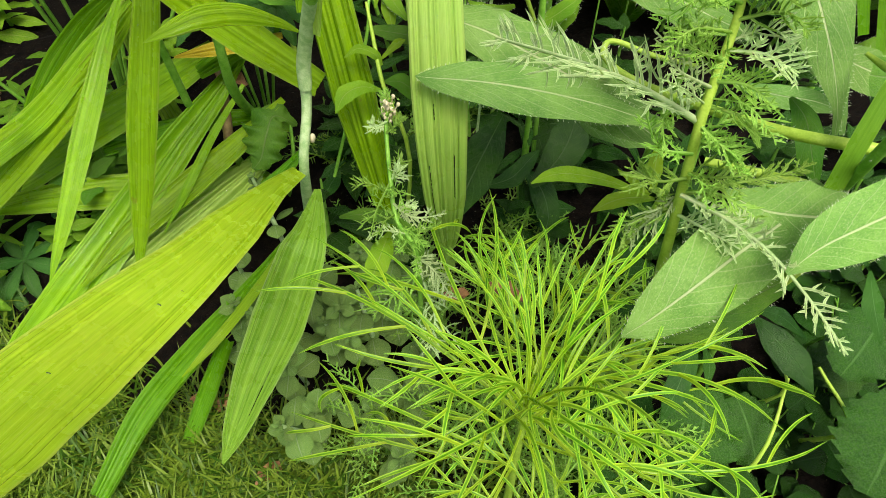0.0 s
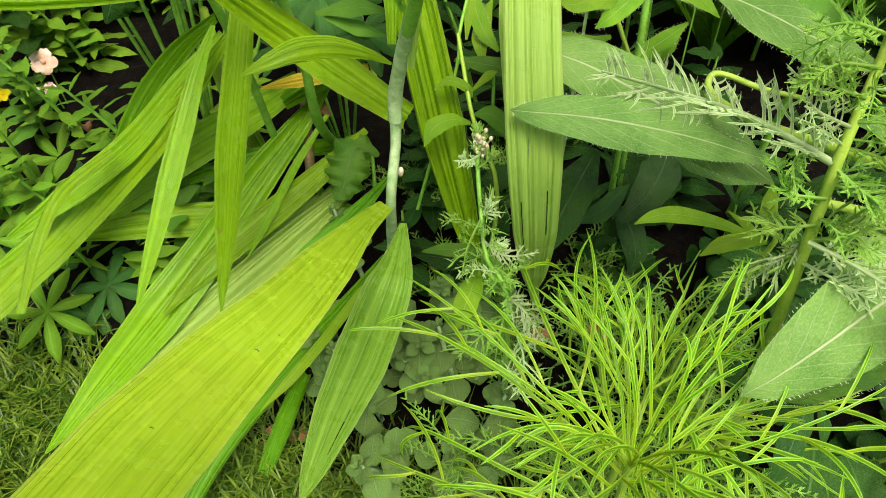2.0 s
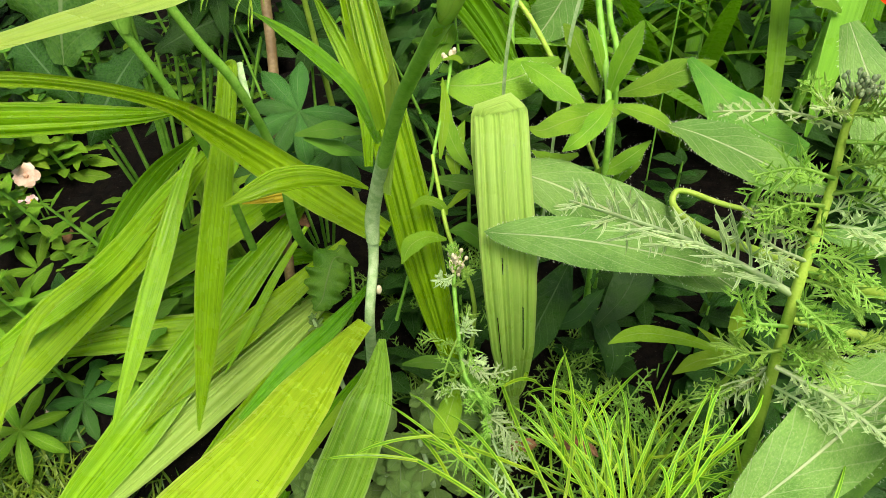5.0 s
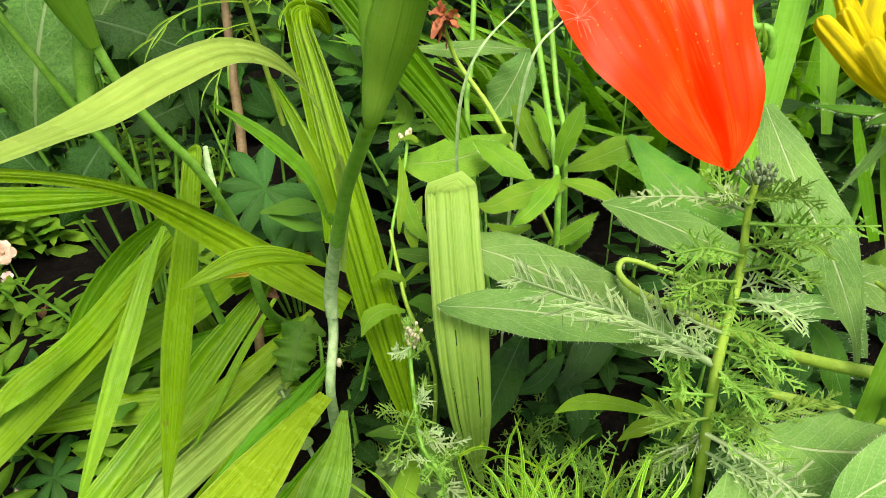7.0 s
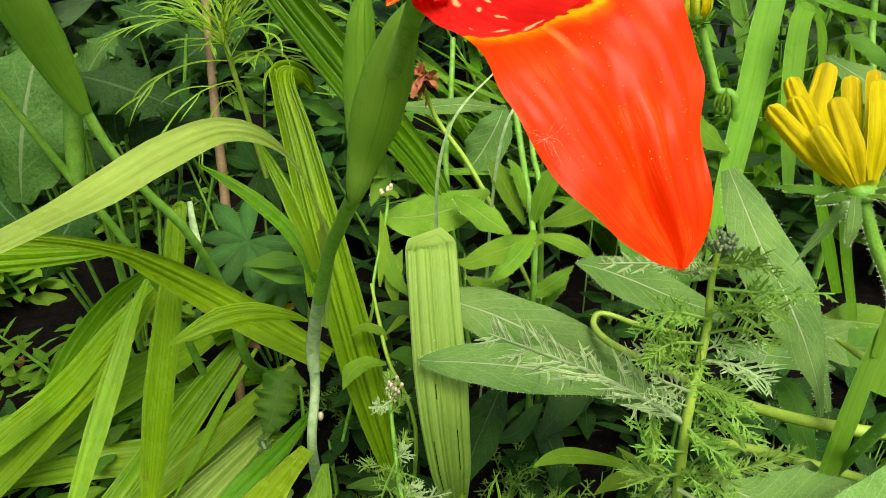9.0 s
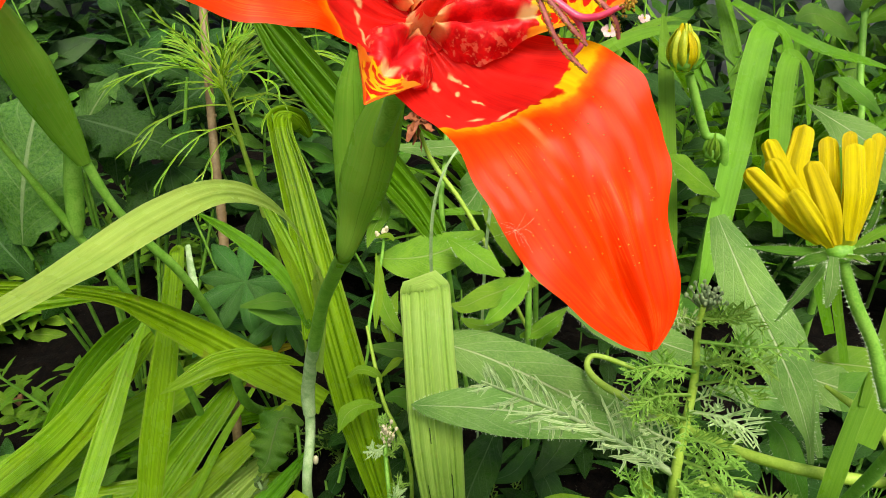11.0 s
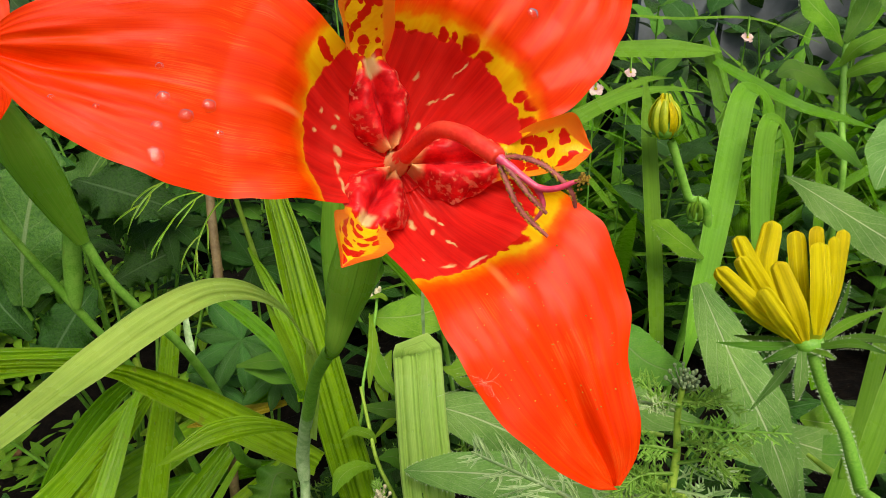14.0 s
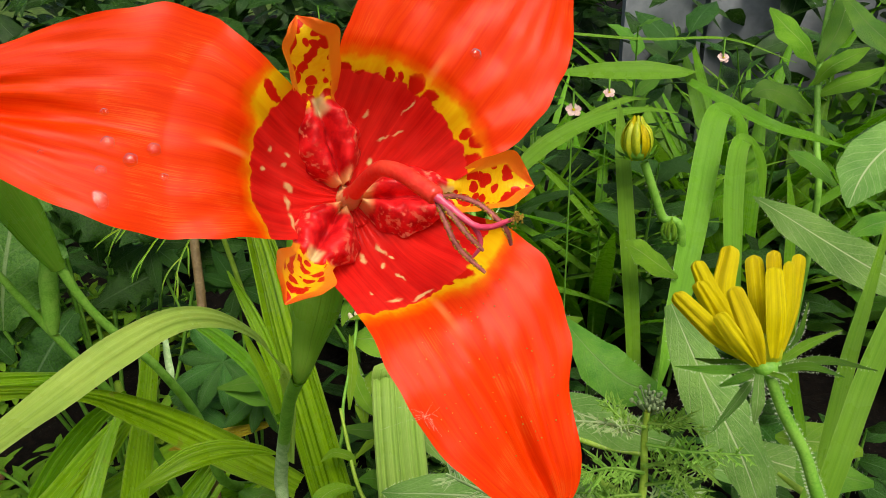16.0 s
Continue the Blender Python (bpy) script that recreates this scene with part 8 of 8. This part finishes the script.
bent_strap(11, [(0.1812, 0.2659, 0.1906, 0.00261), (0.1821, 0.2909, 0.2170, 0.00323), (0.1871, 0.3169, 0.2452, 0.00332), (0.1946, 0.3412, 0.2703, 0.00285), (0.1989, 0.3611, 0.2867, 0.00059)])
bent_strap(12, [(0.2011, 0.3134, 0.1702, 0.00351), (0.1971, 0.3259, 0.1901, 0.00439), (0.1931, 0.3399, 0.2124, 0.00351), (0.1905, 0.3509, 0.2298, 0.00059)])

tall = thing("tall_leafy_plant", (0.30, 0.46, float(ground_height(0.30, 0.46))), "tall leafy stem with upright green leaves", "plant")
stem_part(tall, [(0.27, 0.45, 0.0, 0.003), (0.2618, 0.4372, 0.2149, 0.00223), (0.2686, 0.4676, 0.2626, 0.00226), (0.2751, 0.4951, 0.3045, 0.00228), (0.2845, 0.5160, 0.3447, 0.00228), (0.2899, 0.5335, 0.3782, 0.00190)], STEM, nv=26)


def upright_leaf(i, pts):
    downy_leaf(tall, pts, (HAIRY_BRIGHT, MIDLEAF, MIDLEAF)[i % 3] if i != 5 else HAIRY, seed=150 + i, n=50, nv=20, nu=9)


upright_leaf(0, [(0.2722, 0.4940, 0.3068, 0.00189), (0.2593, 0.4921, 0.3208, 0.01041), (0.2444, 0.4931, 0.3339, 0.01030), (0.2341, 0.4930, 0.3449, 0.00109)])
upright_leaf(1, [(0.2734, 0.4949, 0.3084, 0.00189), (0.2846, 0.5004, 0.3254, 0.00827), (0.2882, 0.5038, 0.3427, 0.00744), (0.2871, 0.5124, 0.3593, 0.00112)])
upright_leaf(2, [(0.2690, 0.4792, 0.2784, 0.00151), (0.2540, 0.4750, 0.2879, 0.00967), (0.2335, 0.4737, 0.2967, 0.00883), (0.2223, 0.4721, 0.2939, 0.00110)])
upright_leaf(3, [(0.2714, 0.4844, 0.2884, 0.00151), (0.2842, 0.4798, 0.2966, 0.00669), (0.2963, 0.4764, 0.3007, 0.00662), (0.3082, 0.4747, 0.3079, 0.00109)])
upright_leaf(4, [(0.2731, 0.4742, 0.3512, 0.00348), (0.2803, 0.4558, 0.3372, 0.01021), (0.2968, 0.4494, 0.3245, 0.01021), (0.3133, 0.4445, 0.3147, 0.00136)])
upright_leaf(5, [(0.2788, 0.3972, 0.2895, 0.01266), (0.2595, 0.3868, 0.2807, 0.01563), (0.2467, 0.3765, 0.2720, 0.01296), (0.2372, 0.3652, 0.2613, 0.00091)])
upright_leaf(6, [(0.2698, 0.4879, 0.2952, 0.00113), (0.2772, 0.4850, 0.3068, 0.00595), (0.2895, 0.4833, 0.3140, 0.00589), (0.2978, 0.4807, 0.3196, 0.00073)])
upright_leaf(7, [(0.2614, 0.4214, 0.2496, 0.00139), (0.2514, 0.4263, 0.2592, 0.00627), (0.2413, 0.4296, 0.2659, 0.00557), (0.2327, 0.4313, 0.2693, 0.00070)])
upright_leaf(8, [(0.2448, 0.3713, 0.2402, 0.00127), (0.2578, 0.3741, 0.2453, 0.00633), (0.2705, 0.3754, 0.2476, 0.00633), (0.2833, 0.3767, 0.2499, 0.00095)])

# crinkled rosette leaves and small round leaves by the front edge
for i, (c, way, size, face, mesh) in enumerate((
        ((0.1364, 0.1934, 0.0380), (-0.15, -0.75, -0.5), 0.046, (0.1, -0.5, 0.85), SCALLOP),
        ((0.1551, 0.1968, 0.0276), (0.25, -0.6, -0.4), 0.038, (0.2, -0.5, 0.85), SCALLOP),
        ((0.2213, 0.1800, 0.0596), (-0.35, -0.7, -0.4), 0.05, (-0.1, -0.5, 0.85), SCALLOP),
        ((0.2280, 0.2261, 0.0607), (-0.5, -0.6, -0.2), 0.04, (0, -0.5, 0.85), SCALLOP),
        ((0.2215, 0.2369, 0.0301), (0.1, -0.9, -0.4), 0.035, (0, -0.4, 0.9), SCALLOP))):
    z = float(ground_height(c[0], c[1]))
    pl = thing("avens_leaf_rosette", (c[0], c[1] + 0.02, z), "dark green crinkled scalloped leaf near the soil", "plant", "crinkled rosettes")
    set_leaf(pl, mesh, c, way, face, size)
    stem_part(pl, [(*c, 0.001), (c[0], c[1] + 0.012, (c[2] + z) / 2, 0.0012), (c[0], c[1] + 0.02, z, 0.0013)], STEM, "leaf_stalk", nv=6, seg=5)


def fill_front():
    g = np.random.default_rng(57)
    for i in range(80):
        x, y = g.uniform(0.09, 0.30), g.uniform(0.10, 0.34)
        z = float(ground_height(x, y))
        pl = thing("ground_cover_plant", (x, y, z), "low creeping plant with small round dark leaves", "plant", "creeping plants")
        for j in range(int(g.integers(4, 8))):
            a = g.uniform(0, 6.283)
            c = Vector((x + 0.014 * math.cos(a), y + 0.014 * math.sin(a), z + g.uniform(0.008, 0.04)))
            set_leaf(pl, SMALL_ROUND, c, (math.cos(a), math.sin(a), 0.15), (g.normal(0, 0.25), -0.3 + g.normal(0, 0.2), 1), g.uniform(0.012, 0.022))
            stem_part(pl, [(x, y, z - 0.002, 0.0007), (*((Vector((x, y, z)) + c) / 2), 0.0006), (*c, 0.0005)], STEM, "leaf_stalk", nv=4, seg=4)
    front = thing("oval_leaf_plant", (0.165, 0.22, float(ground_height(0.165, 0.22))), "plant with glossy pointed oval leaves", "plant")
    for k, pts in enumerate((
            [(0.1512, 0.2096, 0.0795, 0.00082), (0.1597, 0.2000, 0.0748, 0.00704), (0.1698, 0.1900, 0.0686, 0.00807), (0.1772, 0.1785, 0.0609, 0.00027)],
            [(0.1519, 0.2157, 0.0783, 0.00083), (0.1645, 0.2111, 0.0781, 0.00439), (0.1761, 0.2024, 0.0730, 0.00055)],
            [(0.1073, 0.1748, 0.1087, 0.00071), (0.1025, 0.1651, 0.1040, 0.00517), (0.0968, 0.1543, 0.0970, 0.00514), (0.0909, 0.1449, 0.0912, 0.00023)],
            [(0.1141, 0.1788, 0.0989, 0.00049), (0.1161, 0.1705, 0.0940, 0.00292), (0.1144, 0.1622, 0.0892, 0.00024)],
            [(0.1797, 0.1974, 0.1290, 0.00071), (0.1812, 0.1868, 0.1195, 0.00522), (0.1852, 0.1745, 0.1084, 0.00071)])):
        leaf_part(front, pts, (GEUM, GEUM, DARKLEAF, DARKLEAF, DARKLEAF)[k], nv=18, nu=9, cup=-0.15)
    for pts in ([(0.165, 0.22, -0.03, 0.0016), (0.1744, 0.1915, 0.0430, 0.00085), (0.1530, 0.2103, 0.0787, 0.00082)], [(0.15, 0.16, -0.03, 0.0016), (0.1639, 0.1680, 0.0219, 0.00114), (0.1806, 0.2012, 0.0383, 0.00088)], [(0.2, 0.2, -0.03, 0.0015), (0.2063, 0.1773, 0.0303, 0.00114), (0.1965, 0.2059, 0.0425, 0.00088)]):
        stem_part(front, pts, STEM_YEL, "leaf_stalk", nv=10, seg=6)


fill_front()


def fill_back():
    g = np.random.default_rng(77)
    # mostly dark-leaf kinds, so the rear plants carry their shade as colour
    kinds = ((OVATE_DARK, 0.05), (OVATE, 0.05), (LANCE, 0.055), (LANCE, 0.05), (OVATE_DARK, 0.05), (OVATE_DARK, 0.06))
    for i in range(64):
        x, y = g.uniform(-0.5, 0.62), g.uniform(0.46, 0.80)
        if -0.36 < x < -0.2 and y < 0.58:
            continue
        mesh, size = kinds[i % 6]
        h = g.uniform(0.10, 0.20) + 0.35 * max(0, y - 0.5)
        leafy("leafy_plant", (x, y), h, int(g.integers(16, 26)), mesh, size * g.uniform(0.8, 1.3), "leafy green border plant behind, leaf colour mostly darkened for shade", 300 + i, "border plants", (g.normal(0, 0.15), g.normal(-0.1, 0.15)), upright=0.55)
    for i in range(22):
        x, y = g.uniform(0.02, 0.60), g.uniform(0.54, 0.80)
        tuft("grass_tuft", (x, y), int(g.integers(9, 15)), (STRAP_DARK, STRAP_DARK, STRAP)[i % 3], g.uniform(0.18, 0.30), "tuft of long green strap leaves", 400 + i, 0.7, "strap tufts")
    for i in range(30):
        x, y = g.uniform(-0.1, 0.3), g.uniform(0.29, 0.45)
        # dark-leaf meshes only: the deep shade is put into the leaf colour
        leafy("low_leafy_plant", (x, y), g.uniform(0.03, 0.08), int(g.integers(8, 14)), (OVATE_DARK, LANCE, OVATE_DARK)[i % 3], g.uniform(0.03, 0.05), "low leafy plant, leaves coloured dark for deep shade", 500 + i, "shaded low plants", upright=0.4)
    for i in range(54):
        x, y = (g.uniform(-0.08, 0.14), g.uniform(0.22, 0.42)) if i < 12 else (g.uniform(-0.035, 0.11), g.uniform(0.10, 0.29)) if i < 34 else (g.uniform(-0.035, 0.10), g.uniform(0.16, 0.27))
        z = float(ground_height(x, y))
        pl = thing("yarrow_seedling", (x, y, z), "low feathery green seedling on the soil", "plant", "feathery seedlings")
        if i >= 34:
            stem_part(pl, [(x, y, z - 0.003, 0.0009), (x, y, z + 0.03, 0.0008), (x, y, z + 0.065, 0.0005)], STEM, nv=6, seg=5)
        for j in range(5):
            a = g.uniform(0, 6.283)
            d = np.array([math.cos(a), math.sin(a), 0.0])
            b = np.array([x, y, z + (0.0 if i < 34 else 0.012 * j + 0.01)])
            s = Sheet()
            feather(s, [(*b, 0.003), (*(b + d * 0.018 + np.array([0, 0, 0.02])), 0.008), (*(b + d * 0.045 + np.array([0, 0, 0.024])), 0.003)], 8, face=(0, 0, 1), seed=600 + i * 5 + j, lobe=0.00045, lobes=3)
            part("feather_leaf", s, FERN_GREEN, pl)


fill_back()


def hedge():
    """The far mass of leaves that closes the view on all sides."""
    g = np.random.default_rng(91)
    s = Sheet()
    n = 22000
    ang = g.uniform(0, 6.283, n)
    far = g.uniform(0.72, 1.9, n)
    x, y = far * np.cos(ang) * 1.1, 0.25 + far * np.sin(ang)
    keep = y > 0.35 + 0.3 * np.abs(x)
    x, y, far = x[keep], y[keep], far[keep]
    n = len(x)
    z = g.uniform(0, 1, n) ** 0.8 * (0.22 + 0.55 * (far - 0.6))
    a = g.uniform(0, 6.283, n)
    d = np.stack([np.cos(a), np.sin(a), g.normal(0, 0.5, n)], -1)
    L = g.uniform(0.035, 0.085, n)[:, None]
    b = np.stack([x, y, z], -1)
    face = np.stack([g.normal(0, 0.4, n), g.normal(-0.3, 0.4, n), np.ones(n)], -1)
    side = unit(np.cross(d, face))
    nor = unit(np.cross(side, d))
    rows = []
    for f, w in ((0.0, 0.02), (0.2, 0.15), (0.45, 0.22), (0.75, 0.14), (1.0, 0.01)):
        c = b + d * L * f - np.array([0, 0, 0.25]) * L * f * f
        rows.append(np.stack([c - side * L * w + nor * L * w * 0.2, c, c + side * L * w + nor * L * w * 0.2], 1))
    s.strips(np.stack(rows, 1), np.array([0.0, 0.5, 1.0]), np.array([0.0, 0.2, 0.45, 0.75, 1.0])[:, None])
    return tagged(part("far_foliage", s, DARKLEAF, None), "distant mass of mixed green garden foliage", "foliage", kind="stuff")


hedge()


def boards():
    """Grey weathered boards behind the border."""
    fence = thing("board_fence", (0.5, 0.98, 0.03), "low grey weathered board fence behind the border", "fence")
    for i in range(5):
        s = Sheet()
        x0, x1 = 0.26 + i * 0.11, 0.26 + i * 0.11 + 0.102
        y0, z0, z1 = 0.97 + 0.004 * (i % 2), 0.02, 0.44
        p = np.array([[(x0, y0, z0), (x1, y0, z0), (x1, y0 + 0.018, z0), (x0, y0 + 0.018, z0)], [(x0, y0, z1), (x1, y0, z1), (x1, y0 + 0.018, z1), (x0, y0 + 0.018, z1)], [(x0 + 0.003, y0 + 0.004, z1 + 0.003), (x1 - 0.003, y0 + 0.004, z1 + 0.003), (x1 - 0.003, y0 + 0.014, z1 + 0.003), (x0 + 0.003, y0 + 0.014, z1 + 0.003)]])
        s.grid(p, np.array([[0, 0.3, 0.4, 0.7]]), np.array([[0.0], [0.9], [1.0]]), True)
        ob = part("board", s, STONE, fence)
        for poly in ob.data.polygons:
            poly.use_smooth = False


boards()


def dead_leaf(at, length, seed):
    """A dry curled scrap lying on the soil."""
    g = np.random.default_rng(seed)
    c = np.array(at, float)
    d = unit(np.array([g.normal(), g.normal() * 0.6, 0.1]))
    s = Sheet()
    add_blade(s, [(*c, length * 0.06), (*(c + d * length * 0.35 + np.array([0, 0, 0.12 * length])), length * 0.22), (*(c + d * length * 0.7 + np.array([0, 0, 0.15 * length])), length * 0.2), (*(c + d * length), 0.0004)], face=(g.normal(0, 0.3), -0.3, 1), nv=14, nu=7, cup=0.5, wave=0.4, seed=seed)
    return tagged(part("dead_leaf", s, LITTER, None), "dry curled brown dead leaf lying on the soil", "dead leaf", "dead leaves")


for n, (at, size) in enumerate((((-0.1393, 0.2140, 0.0018), 0.022), ((-0.1353, 0.2206, 0.0006), 0.016), ((-0.0864, 0.1790, -0.0136), 0.02), ((-0.0617, 0.1830, -0.0053), 0.016), ((0.0211, 0.2376, 0.0637), 0.026), ((0.0146, 0.2375, 0.0574), 0.018), ((-0.2944, 0.4496, 0.0626), 0.024), ((-0.3320, 0.4303, 0.0456), 0.02), ((-0.1238, 0.3674, 0.0931), 0.026), ((-0.2772, 0.4345, 0.0593), 0.015))):
    z = float(ground_height(at[0], at[1])) + 0.002
    dead_leaf((at[0], at[1], max(z, at[2]) if n in (4, 5, 8) else z), size, 800 + n)
